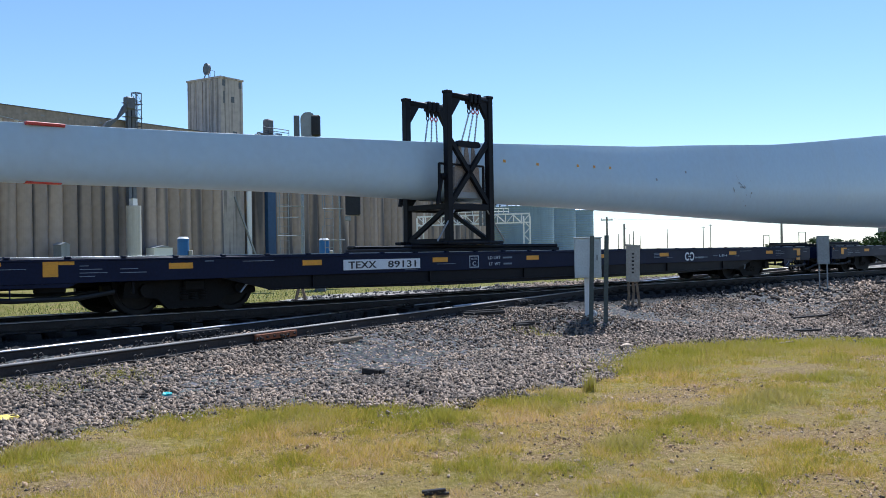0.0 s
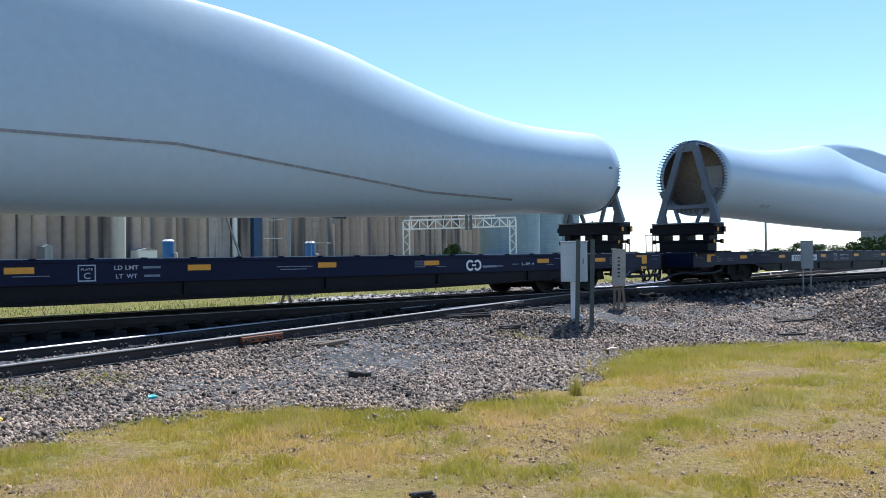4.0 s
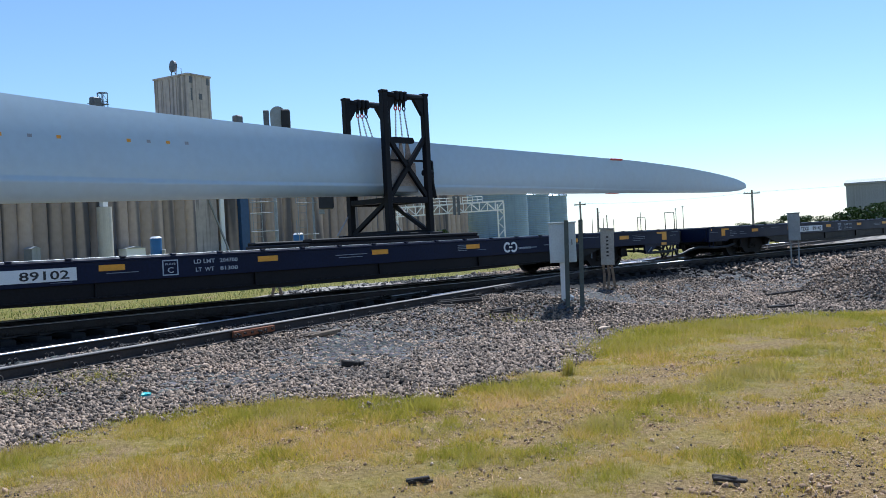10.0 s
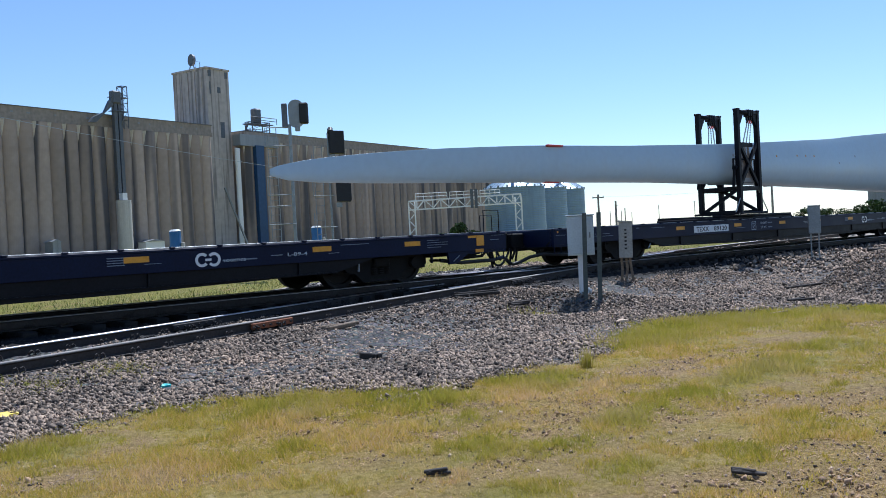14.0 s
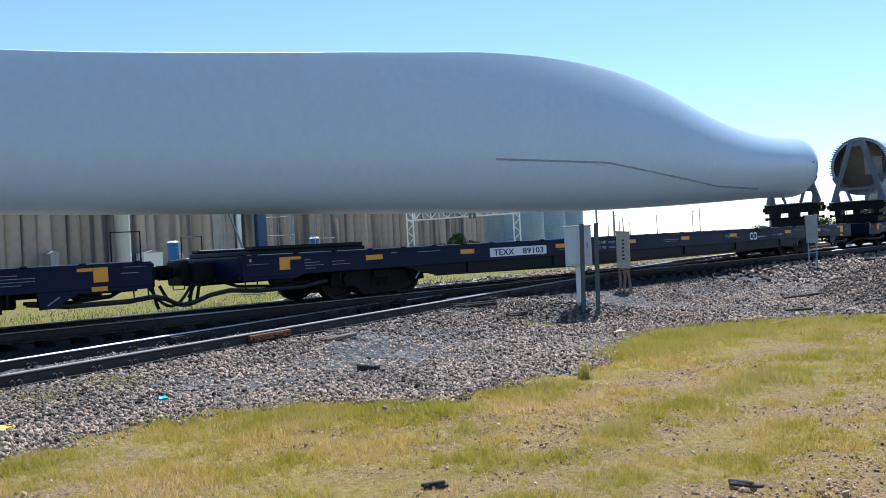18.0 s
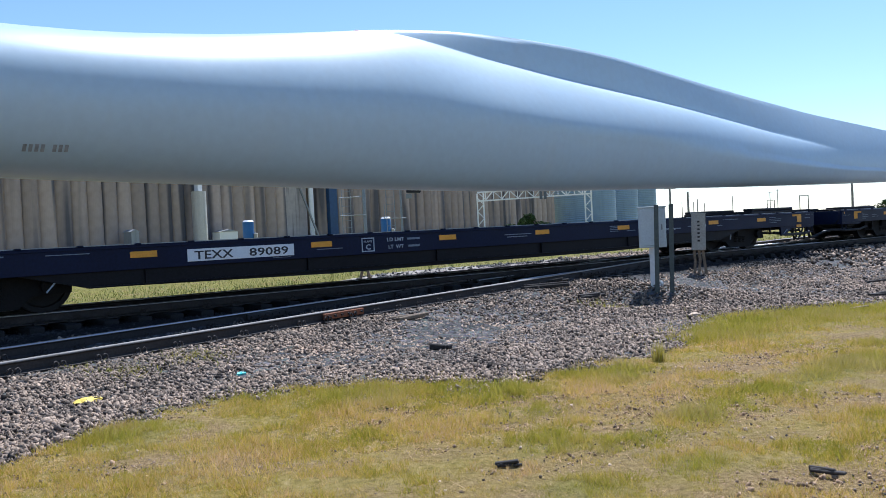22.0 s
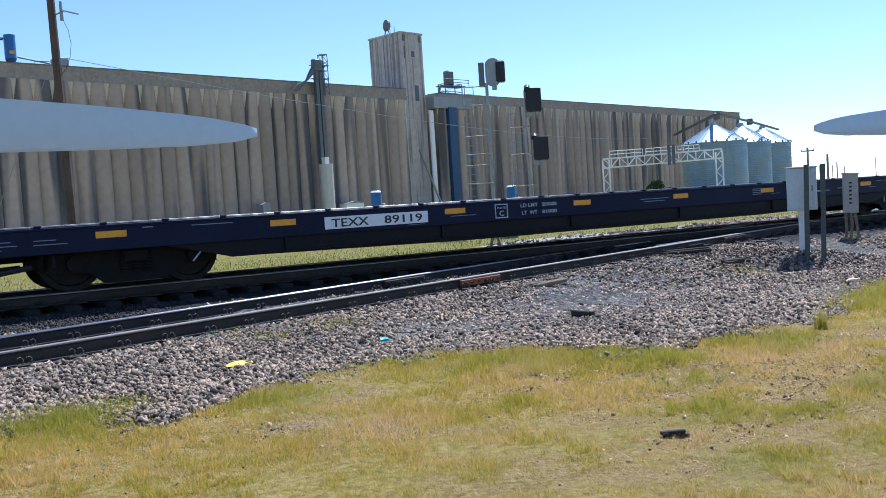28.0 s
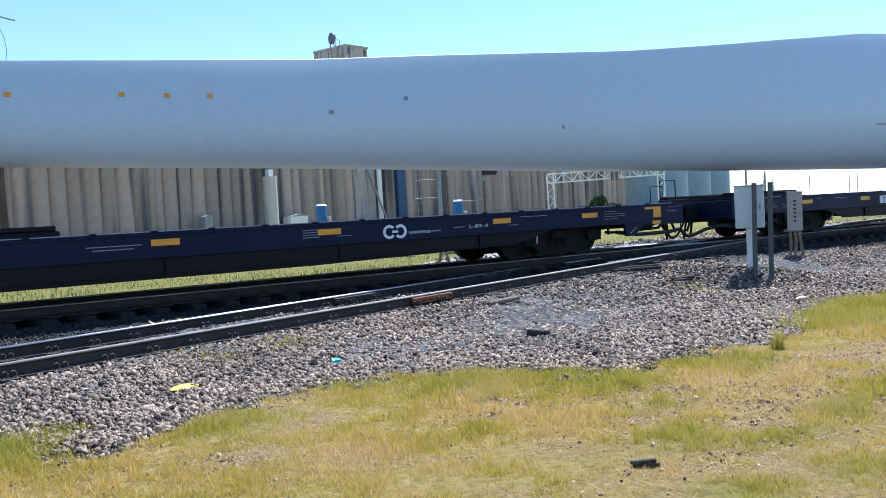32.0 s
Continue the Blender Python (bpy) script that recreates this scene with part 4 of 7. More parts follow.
B_THICK = [(0, 1.24), (3, 1.24), (8, 1.18), (14, 1.05), (20, 0.86), (28, 0.62), (36, 0.45), (45, 0.32), (54, 0.2), (60, 0.1), (61.8, 0.02)]
B_CREASE = [(0, 2.48), (5, 2.62), (8, 3.08), (9.5, 3.36), (10.5, 3.40), (12.4, 3.16), (15, 2.9), (18.3, 2.55), (20.3, 2.32), (22.6, 2.02), (25.5, 1.62), (29.5, 1.12), (40, 0.6), (61.8, 0.02)]
B_FADE = [(0, 1), (18, 1), (29, 0), (61.8, 0)]
B_LEAN = [(0, 0), (5, 0.0), (8, 0.14), (10, 0.25), (12, 0.31), (14, 0.33), (16.5, 0.34), (20, 0.33), (24, 0.3), (30, 0.22), (36, 0.14), (50, 0.08), (61.8, 0.0)]
B_FOIL = [(0, 0), (3, 0), (12, 0.85), (16, 1.0), (61.8, 1.0)]
BLADE_LEN = 61.8


def smooth_lut(pairs):
    """Monotone-ish smooth curve through the pairs."""
    f = lut(pairs)
    return lambda w: (f(max(0, w - 0.9)) + 2 * f(max(0, w - 0.45)) + 3 * f(w) + 2 * f(min(BLADE_LEN, w + 0.45)) + f(min(BLADE_LEN, w + 0.9))) / 9 if w < BLADE_LEN - 1.5 else f(w)


B_BEND = [(0, 0), (10, 0.02), (20, 0.14), (30, 0.36), (38, 0.52), (44, 0.56), (50, 0.46), (56, 0.22), (61.8, 0.0)]   # bow of the blade sideways


def tip_x(w, odd):
    stretch = 0 if odd else 0.0113 * min(w, 45)
    return stretch + (w if w < 45 else 45 + (w - 45) * (0.952 if odd else 0.94))


ODD_TOP = [(0, -0.11), (3, -0.07), (6, 0.11), (9, 0.22), (13, 0.22), (17, 0.22), (22, 0.25), (34, 0.2), (40, 0.13), (45, 0.04), (50, -0.03), (55, -0.02), (61.8, 0.0)]
EVEN_TOP = [(0, 0), (6, 0), (9, -0.05), (14, -0.08), (22, -0.07), (32, -0.03), (40, 0), (61.8, 0)]

EVEN_TIP_LEAN = [(0, 0), (14, 0), (20, -0.06), (27, -0.12), (34, -0.14), (42, -0.19), (50, -0.24), (57, -0.2), (61.8, 0)]     # the thin end stands upright
ODD_TIP_LEAN = [(0, 0), (34, 0), (42, 0.08), (57, 0.1), (61.8, 0)]
ODD_BOT = [(0, 0), (28, 0), (36, 0.07), (48, 0.09), (57, 0.05), (61.8, 0)]


def even_k(w):
    """The blades with the root towards the train's head are a little slimmer at the root."""
    return 1 - max(0.0, 0.7 - 0.0169 * w) / 15.65


def even_z(w, z):
    return 1.04 + (z - 1.04) * even_k(w)


def blade_mesh(odd):
    top, bot, thick, crease, lean, foil, fade, bend = (smooth_lut(p) for p in (B_TOP, B_BOT, B_THICK, B_CREASE, B_LEAN, B_FOIL, B_FADE, B_BEND))
    K = 40
    ws = [0.3 * i for i in range(0, 200)] + [60 + 0.15 * i for i in range(0, 13)]
    ws = [w for w in ws if w <= BLADE_LEN]
    rings = []
    bm = nb()
    for w in ws:
        zt, zb, r, hc, ln, fo, fd = top(w) + lut(ODD_TOP if odd else EVEN_TOP)(w), bot(w), thick(w), crease(w), lean(w) * (1.8 if odd else 1.0) + lut(ODD_TIP_LEAN if odd else EVEN_TIP_LEAN)(w), foil(w), fade(w)
        if odd:
            zb += lut(ODD_BOT)(w)
        else:
            zt, zb, r, hc = even_z(w, zt), even_z(w, zb), r * even_k(w), hc * even_k(w)
        H = max(zt - zb, 0.01)
        hc = min(hc, H)
        flat, ring = min(1.0, max(0.0, (20 - w) / 7)), []
        for side in (-1, 1):
            for i in range(K):
                if side > 0:
                    v = (1 - math.cos(math.pi * i / K)) / 2
                else:
                    j, kc = K - i, 26                  # most points below the crease, the rest on the panel
                    v = (hc / H) * (1 - math.cos(math.pi * j / kc)) / 2 if j <= kc else hc / H + (1 - hc / H) * (j - kc) / (K - kc)
                v = min(1.0, max(0.0, v))
                circ = math.sqrt(max(0.0, 1 - (2 * v - 1) ** 2))
                sv = math.sqrt(max(v, 0))
                air = (1.4845 * sv - 0.63 * v - 1.758 * v * v + 1.4215 * v ** 3 - 0.5075 * v ** 4) / 0.5
                base = ln * v ** 1.4 + bend(w)
                if side > 0:
                    y = base + r * (circ * (1 - fo) + air * fo)
                else:
                    h = v * H
                    u = (h - hc / 2) / (hc / 2)
                    bul = (r * math.sqrt(max(0.0, 1 - u * u)) if u < 0 else r * (math.sqrt(max(0.0, 1 - u * u)) * (1 - flat) + max(0.0, 1 - u ** 1.55) ** 0.8 * flat)) if h < hc else 0.0
                    panel = (0.10 * r + 0.03) * min(1.0, 8 * v) * (1 - v) ** 0.8 * 1.3
                    k = 0.10
                    sm = (bul + panel + math.sqrt((bul - panel) ** 2 + k * k)) / 2 if 0.02 < v < 0.985 else max(bul, panel)
                    sm = sm * fd + 0.65 * r * air * (1 - fd)
                    tw = fo if h > hc * 0.5 else fo * 0.3
                    y = base - (r * circ * (1 - tw) + min(sm, 1.4 * r) * tw)
                ring.append(bm.verts.new((tip_x(w, odd), y, zb + v * H)))
        rings.append(ring)
    n = 2 * K
    for a, b in zip(rings[:-1], rings[1:]):
        for i in range(n):
            bm.faces.new((a[i], b[i], b[(i + 1) % n], a[(i + 1) % n]))
    for w, a, b in zip(ws, rings[:-1], rings[1:]):
        if w > 11:
            bm.edges.get((a[0], b[0])).smooth = False      # the thin edge is sharp
    bm.faces.new(rings[-1])
    # rim of the hollow root
    mid_z, rad = (rings[0][0].co.z + rings[0][K].co.z) / 2, abs(rings[0][0].co.z - rings[0][K].co.z) / 2 - 0.12
    inner = [bm.verts.new((0.0, rad * math.cos(2 * math.pi * i / n), mid_z + rad * math.sin(2 * math.pi * i / n))) for i in range(n)]
    outer = rings[0]
    ang = sorted(range(n), key=lambda i: math.atan2(outer[i].co.z - mid_z, outer[i].co.y))
    ina = sorted(range(n), key=lambda i: math.atan2(inner[i].co.z - mid_z, inner[i].co.y))
    for k in range(n):
        try:
            bm.faces.new((outer[ang[k]], outer[ang[(k + 1) % n]], inner[ina[(k + 1) % n]], inner[ina[k]]))
        except ValueError:
            pass
    bmesh.ops.recalc_face_normals(bm, faces=bm.faces[:])
    return bm


def blade_outline():
    return [smooth_lut(p) for p in (B_TOP, B_BOT, B_THICK, B_CREASE, B_LEAN, B_FOIL, B_FADE)]


def blade_y(w, z, side):
    """y of the blade's surface at span w and height z; side 1: the plain convex face, -1: the face with the shoulder."""
    top, bot, thick, crease, lean, foil, fade = (f(w) for f in blade_outline())
    if side > 0:
        top, lean, bot = top + lut(ODD_TOP)(w), lean * 1.8 + lut(ODD_TIP_LEAN)(w), bot + lut(ODD_BOT)(w)
    else:
        top, bot, thick, crease = even_z(w, top), even_z(w, bot), thick * even_k(w), crease * even_k(w)
    H = top - bot
    v = min(1.0, max(0.0, (z - bot) / H))
    circ, sv = math.sqrt(max(0.0, 1 - (2 * v - 1) ** 2)), math.sqrt(v)
    air = (1.4845 * sv - 0.63 * v - 1.758 * v * v + 1.4215 * v ** 3 - 0.5075 * v ** 4) / 0.5
    if side > 0:
        return lut(B_BEND)(w) + lean * v ** 1.4 + thick * (circ * (1 - foil) + air * foil)
    if w > 31:
        return lut(B_BEND)(w) + (lean + lut(EVEN_TIP_LEAN)(w)) * v ** 1.4 - 0.65 * thick * air
    h = v * H
    bul = thick * math.sqrt(max(0.0, 1 - ((h - crease / 2) / (crease / 2)) ** 2)) if h < crease else 0.0
    return lut(B_BEND)(w) + lean * v ** 1.4 - (thick * circ * (1 - foil * 0.3) + bul * foil * 0.3 if h < crease / 2 else bul)


def ribbon(pts, width, side, lift=0.006):
    """Thin strip lying on the blade along (w, z) points."""
    bm = nb()
    fine = []
    for (w0, z0), (w1, z1) in zip(pts[:-1], pts[1:]):
        n = max(1, int(abs(w1 - w0) / 0.3))
        fine += [(w0 + (w1 - w0) * k / n, z0 + (z1 - z0) * k / n) for k in range(n)]
    fine.append(pts[-1])
    rows = [[bm.verts.new((w, blade_y(w, z + d, side) + side * lift, z + d)) for d in (-width / 2, width / 2)] for w, z in fine]
    for a, b in zip(rows[:-1], rows[1:]):
        bm.faces.new((a[0], b[0], b[1], a[1]))
    return bm


def turbine_blade(odd):
    ob = thing("turbine_blade", Matrix(), "huge white wind turbine blade with a round bolted root end", "turbine blade", "turbine blades on the train")
    part("shell", blade_mesh(odd), M_BLADE, ob, smooth=True)
    mid_z = 3.445 if odd else 3.388
    rad = 1.13 if odd else 1.184
    bm = nb()
    bmesh.ops.create_cone(bm, cap_ends=False, segments=48, radius1=rad - 0.12, radius2=rad - 0.12, depth=1.1, matrix=pose(0.55, 0, mid_z, 0, 90, 0))
    part("root_lining", bm, M_LINING, ob, "tan resin-stained inner wall of the root")
    bm = nb()
    bmesh.ops.create_cone(bm, cap_ends=True, segments=48, radius1=rad - 0.125, radius2=rad - 0.125, depth=0.05, matrix=pose(0.615, 0, mid_z, 0, 90, 0))
    part("bulkhead", bm, M_CORE, ob, "tan stained bulkhead inside the root")
    if not odd:
        bm = nb()
        box(bm, 0.55, -0.68, mid_z - 0.34, 0.59, 0.02, mid_z + 0.38)
        part("access_plate", bm, M_BOX2, ob, "pale square access plate")
    first = None
    for i in range(72):
        a = 2 * math.pi * i / 72
        m = Matrix.Translation((0, (rad - 0.05) * math.cos(a), mid_z + (rad - 0.05) * math.sin(a)))
        if first is None:
            bm = nb()
            rod(bm, (0.05, 0, 0), (-0.28, 0, 0), 0.017, seg=8)
            first = part("stud", bm, M_BOLT, ob, at=m)
        else:
            share("stud", first, ob, m)
    part("seam", ribbon([(18.1, 3.12), (13.6, 3.14), (7.3, 2.56), (4.2, 2.50)], 0.05, 1, 0.012), M_SEAM, ob, "dark bonded seam line")
    for k in range(8):
        if k != 4:
            part("serial_mark", ribbon([(2.7 + 0.085 * k, 2.55), (2.7 + 0.085 * k + 0.055, 2.55)], 0.10, -1), M_SEAM, ob, "dark stencilled serial mark")
    for w, m_ in ((34.9, M_YELLOW), (35.4, M_SEAM), (35.9, M_YELLOW), (37.2, M_YELLOW), (37.6, M_SEAM), (38.0, M_YELLOW), (38.4, M_SEAM)):
        part("touch_up_mark", ribbon([(w, 3.2), (w + 0.08, 3.2)], 0.06, -1, 0.012), m_, ob)
    part("serial_mark", ribbon([(0.35, 3.5), (0.52, 3.5)], 0.06, 1), M_DARKSTEEL, ob)
    for w, z, m_ in ((40.2, 3.25, M_YELLOW), (41.4, 3.26, M_YELLOW), (43.2, 3.2, M_SEAM), (38.6, 3.3, M_YELLOW), (37.9, 3.31, M_YELLOW), (37.2, 3.32, M_YELLOW), (35.0, 3.1, M_SEAM), (33.4, 3.4, M_SEAM), (29.5, 2.9, M_SEAM)):
        part("touch_up_mark", ribbon([(w + 0.7, z), (w + 0.79, z)], 0.07, 1, 0.012), m_, ob)
    w = 52.7
    zt, zb = (top_at(w) + lut(ODD_TOP)(w), bot_at(w) + lut(ODD_BOT)(w)) if odd else (top_at(w), bot_at(w))
    ye = lut(B_BEND)(w) + (lut(B_LEAN)(w) * 1.8 + lut(ODD_TIP_LEAN)(w) if odd else lut(B_LEAN)(w) + lut(EVEN_TIP_LEAN)(w))
    bm = nb()
    box(bm, tip_x(w, odd), ye - 0.05, zt - 0.05, tip_x(w + 0.65, odd), ye + 0.05, zt + 0.006, 0.01)
    part("red_mark", bm, M_RED, ob, "red lifting mark on the edge")
    bm = nb()
    box(bm, tip_x(w, odd), lut(B_BEND)(w) - 0.06, zb - 0.008, tip_x(w + 0.6, odd), lut(B_BEND)(w) + 0.08, zb + 0.03, 0.01)
    part("red_mark", bm, M_RED, ob, "red lifting mark on the edge")
    if not odd:
        w = 9.4
        y0, z0 = lut(B_LEAN)(w) + lut(B_BEND)(w), even_z(w, top_at(w) + lut(EVEN_TOP)(w))
        bm = nb()
        box(bm, tip_x(w, False), y0 - 0.05, z0 - 0.04, tip_x(w + 0.4, False), y0 + 0.05, z0 + 0.012, 0.01)
        part("red_mark", bm, M_RED, ob, "red lifting mark on the edge")
    return ob


def top_at(w):
    return smooth_lut(B_TOP)(w)


def bot_at(w):
    return smooth_lut(B_BOT)(w)


def support_frame(top):
    """Steel gantry with hanging chains, one at each side of the blade, and a padded cradle. Middle of its base at the origin, top of rail z = 0."""
    ob = thing("blade_support_frame", Matrix(), "black steel gantry frame with chains and padded clamp holding a blade", "support frame", "blade support frames")
    HW = 0.64
    for y in (-0.68, 0.68):
        for x in (-HW, HW):
            bm = nb()
            box(bm, x - 0.075, y - 0.075, 1.23, x + 0.075, y + 0.075, top, 0.012)
            leg = part("leg", bm, M_BLACK, ob)
            bm = nb()
            box(bm, x - 0.09, y - 0.085, top - 0.03, x + 0.09, y + 0.085, top + 0.035, 0.012)
            part("cap_plate", bm, M_BLACK, leg)
            bm = nb()
            box(bm, x - 0.16, y - 0.13, 1.235, x + 0.16, y + 0.13, 1.29, 0.008)
            part("foot_plate", bm, M_BLACK, leg)
        bm = nb()
        rod(bm, (-HW + 0.06, y, top - 0.07), (HW - 0.06, y, top - 0.07), 0.075, seg=14)
        part("top_beam", bm, M_BLACK, ob, smooth=True)
        for o in (-1, 1):
            bm = nb()
            prism(bm, [(o * (HW - 0.07), top - 0.10), (o * 0.28, top - 0.10), (o * 0.30, top - 0.16), (o * (HW - 0.10), top - 0.50), (o * (HW - 0.07), top - 0.50)], "y", y - 0.05, y + 0.05)
            part("gusset", bm, M_BLACK, ob)
            bm = nb()
            beam(bm, (o * (HW - 0.05), y, 2.12), (-o * (HW - 0.05), y, top - 1.02), 0.09, 0.10)
            part("diagonal", bm, M_BLACK, ob)
        bm = nb()
        box(bm, -HW + 0.07, y - 0.06, 1.98, HW - 0.07, y + 0.06, 2.12, 0.012)
        part("middle_beam", bm, M_BLACK, ob)
        bm = nb()
        box(bm, -0.95, y - 0.11, 1.232, 0.98, y + 0.11, 1.30, 0.015)
        part("base_beam", bm, M_BLACK, ob)
        zs = top - 1.08
        for i, x in enumerate((0.02, 0.15, 0.28)):
            bm = nb()
            box(bm, x - 0.05, y - 0.1, top - 0.19, x + 0.05, y + 0.1, top + 0.03, 0.02)
            part("hook_block", bm, M_BLACK, ob)
            sh = nb()
            prism(sh, [(x - 0.045, top - 0.19), (x + 0.045, top - 0.19), (x + 0.015, top - 0.32), (x - 0.015, top - 0.32)], "y", y - 0.03, y + 0.03)
            part("hook", sh, M_BLACK, ob)
            sh = nb()
            tube(sh, [(x + 0.042 * math.cos(a), y, top - 0.36 + 0.048 * math.sin(a)) for a in np.linspace(0, 2 * math.pi, 11)], 0.015)
            part("shackle", sh, M_RED if i else M_BLACK, ob, "red painted shackle" if i else "")
            ch = nb()
            a, b = Vector((x, y, top - 0.41)), Vector((0.20 * (i - 1) + 0.05, y * 0.9, zs + 0.06))
            for k in range(16):
                p0, p1 = a.lerp(b, k / 16), a.lerp(b, (k + 0.85) / 16)
                beam(ch, p0, p1, 0.016 if k % 2 else 0.038, 0.038 if k % 2 else 0.016)
            part("chain", ch, M_CHAIN, ob)
            st = nb()
            prism(st, [(0.20 * (i - 1) + 0.02, zs - 0.04), (0.20 * (i - 1) + 0.08, zs - 0.04), (0.24 * (i - 1) + 0.17, zs - 0.52), (0.24 * (i - 1) - 0.05, zs - 0.52)], "y", y * 0.8 - 0.015, y * 0.8 + 0.015)
            part("sling", st, M_PAD, ob, "tan webbing sling")
        bm = nb()
        prism(bm, [(-0.30, zs - 0.02), (-0.26, zs + 0.06), (0.36, zs + 0.06), (0.42, zs - 0.02), (0.38, zs - 0.07), (-0.28, zs - 0.07)], "y", y * 0.86 - 0.06, y * 0.86 + 0.06)
        part("spreader", bm, M_BLACK, ob)
        bm = nb()
        prism(bm, [(-0.36, zs - 0.52), (0.40, zs - 0.52), (0.42, 2.44), (0.36, 2.38), (-0.32, 2.38), (-0.38, 2.44)], "y", y * 0.8 - 0.05, y * 0.8 + 0.03)
        part("pad", bm, M_PAD, ob, "worn tan clamp pad")
        bm = nb()
        box(bm, -0.42, y * 0.8 - 0.06, 2.24, 0.46, y * 0.8 + 0.04, 2.40, 0.02)
        part("clamp_tray", bm, M_SHED, ob, "pale grey tray under the pad")
        # guard of square tube round the clamp, with its jack
        for a, b in (((-0.86, 2.12), (-0.86, 2.98)), ((-0.86, 2.98), (0.5, 2.98)), ((0.5, 2.98), (0.5, 2.12))):
            bm = nb()
            beam(bm, (a[0], y * 0.92, a[1]), (b[0], y * 0.92, b[1]), 0.045)
            part("clamp_guard", bm, M_BLACK, ob)
        bm = nb()
        rod(bm, (-0.84, y * 0.92, 2.70), (-0.56, y * 0.92, 2.70), 0.075, seg=12)
        rod(bm, (-0.92, y * 0.92, 2.10), (-0.80, y * 0.92, 2.66), 0.045, seg=10)
        part("jack", bm, M_BLACK, ob)
    for x in (-HW, HW):
        for z in (1.30, 2.06):
            bm = nb()
            box(bm, x - 0.06, -0.605, z - 0.06, x + 0.06, 0.605, z + 0.06, 0.01)
            part("cross_beam", bm, M_BLACK, ob)
        o = 1 if x > 0 else -1
        bm = nb()
        beam(bm, (x, o * 0.60, 2.02), (x, -o * 0.60, 1.32), 0.08, 0.10)
        part("cross_brace", bm, M_BLACK, ob)
    bm = nb()
    box(bm, -0.5, -0.56, 2.03, 0.5, 0.56, 2.12, 0.02)
    part("saddle", bm, M_BLACK, ob)
    for o in (-1, 1):
        bm = nb()
        tube(bm, [(o * 0.5, -0.72, 2.0), (o * 1.05, -0.74, 1.30)], 0.018, 6)
        part("tie_down_chain", bm, M_CHAIN, ob)
    return ob


def root_stand():
    """Stand that carries a blade's root: stacked dark beams and a grey A-frame bolted to the root face at x = 0; the blade lies towards +x."""
    ob = thing("root_stand", Matrix(), "grey steel A-frame on stacked black bolster beams holding a blade root", "blade stand", "root stands on the train")
    ZC = 3.41
    for z0, z1, hx, hy, nm in ((1.062, 1.11, 0.5, 1.2, "base_plate"), (1.11, 1.36, 0.27, 0.84, "lower_beam"), (1.36, 1.44, 0.30, 1.0, "lower_table"), (1.60, 1.93, 0.30, 1.08, "upper_beam"), (1.93, 1.97, 0.38, 1.04, "top_plate")):
        bm = nb()
        box(bm, -0.45 - hx, -hy, z0, -0.45 + hx, hy, z1, 0.015)
        part(nm, bm, M_STAND if nm == "top_plate" else M_BLACK, ob)
    for y0, y1 in ((-0.88, -0.66), (-0.14, 0.14), (0.66, 0.88)):
        bm = nb()
        box(bm, -0.70, y0, 1.44, -0.20, y1, 1.60, 0.01)
        part("spacer", bm, M_BLACK, ob)
    for y in (-1, 1):
        for x in (-0.68, -0.24):
            bm = nb()
            box(bm, x - 0.05, y * 1.08, 1.68, x + 0.05, y * 1.16, 1.84, 0.01)
            lug = part("end_lug", bm, M_BLACK, ob)
            bm = nb()
            box(bm, x - 0.045, y * 1.161, 1.70, x + 0.045, y * 1.168, 1.81)
            part("reflector", bm, M_YELLOW, lug, "small yellow reflector")
        for x in (-0.72, -0.20):
            bm = nb()
            box(bm, x - 0.05, y * 0.99, 1.33, x + 0.05, y * 1.06, 1.46, 0.01)
            lug = part("end_lug", bm, M_BLACK, ob)
            bm = nb()
            box(bm, x - 0.04, y * 1.061, 1.35, x + 0.04, y * 1.067, 1.44)
            part("reflector", bm, M_YELLOW, lug, "small yellow reflector")
        bm = nb()
        beam(bm, (-0.42, y * 1.0, 1.97), (-0.33, y * 0.22, 4.36), 0.15, 0.20, 0.01)
        part("a_frame_leg", bm, M_STAND, ob)
        bm = nb()
        prism(bm, [(y * 1.06, 1.97), (y * 0.74, 1.97), (y * 0.80, 2.30), (y * 0.92, 2.42)], "x", -0.47, -0.36)
        part("foot_gusset", bm, M_STAND, ob)
        bm = nb()
        beam(bm, (-0.40, y * 0.30, 1.98), (-0.36, y * 0.48, 2.44), 0.09, 0.10, 0.01)
        part("upright", bm, M_STAND, ob)
        bm = nb()
        beam(bm, (-0.36, y * 0.62, 2.50), (-0.33, y * 0.90, 2.98), 0.08, 0.12, 0.01)
        part("a_frame_brace", bm, M_STAND, ob)
    bm = nb()
    prism(bm, [(-0.34, 4.18), (0.34, 4.18), (0.27, 4.44), (-0.27, 4.44)], "x", -0.40, -0.28)
    part("a_frame_head", bm, M_STAND, ob)
    for y in (-0.17, 0.17):
        bm = nb()
        rod(bm, (-0.43, y, 4.31), (-0.26, y, 4.31), 0.05, seg=10)
        part("pin", bm, M_BOLT, ob)
    bm = nb()
    box(bm, -0.45, -0.86, 2.40, -0.34, 0.86, 2.53, 0.012)
    part("cross_member", bm, M_STAND, ob)
    bm = nb()
    n = 32
    for i in range(n):
        a0, a1 = radians(203 + 134 * i / n), radians(203 + 134 * (i + 1) / n)
        q = []
        for x in (-0.30, -0.20):
            for r in (0.96, 1.17):
                for a in (a0, a1):
                    q.append(bm.verts.new((x, r * math.cos(a), ZC + r * math.sin(a))))
        for f in ((0, 1, 3, 2), (4, 6, 7, 5), (0, 4, 5, 1), (2, 3, 7, 6)):
            bm.faces.new([q[j] for j in f])
    part("bolt_ring", bm, M_STAND, ob, "grey saddle ring bolted to the root studs")
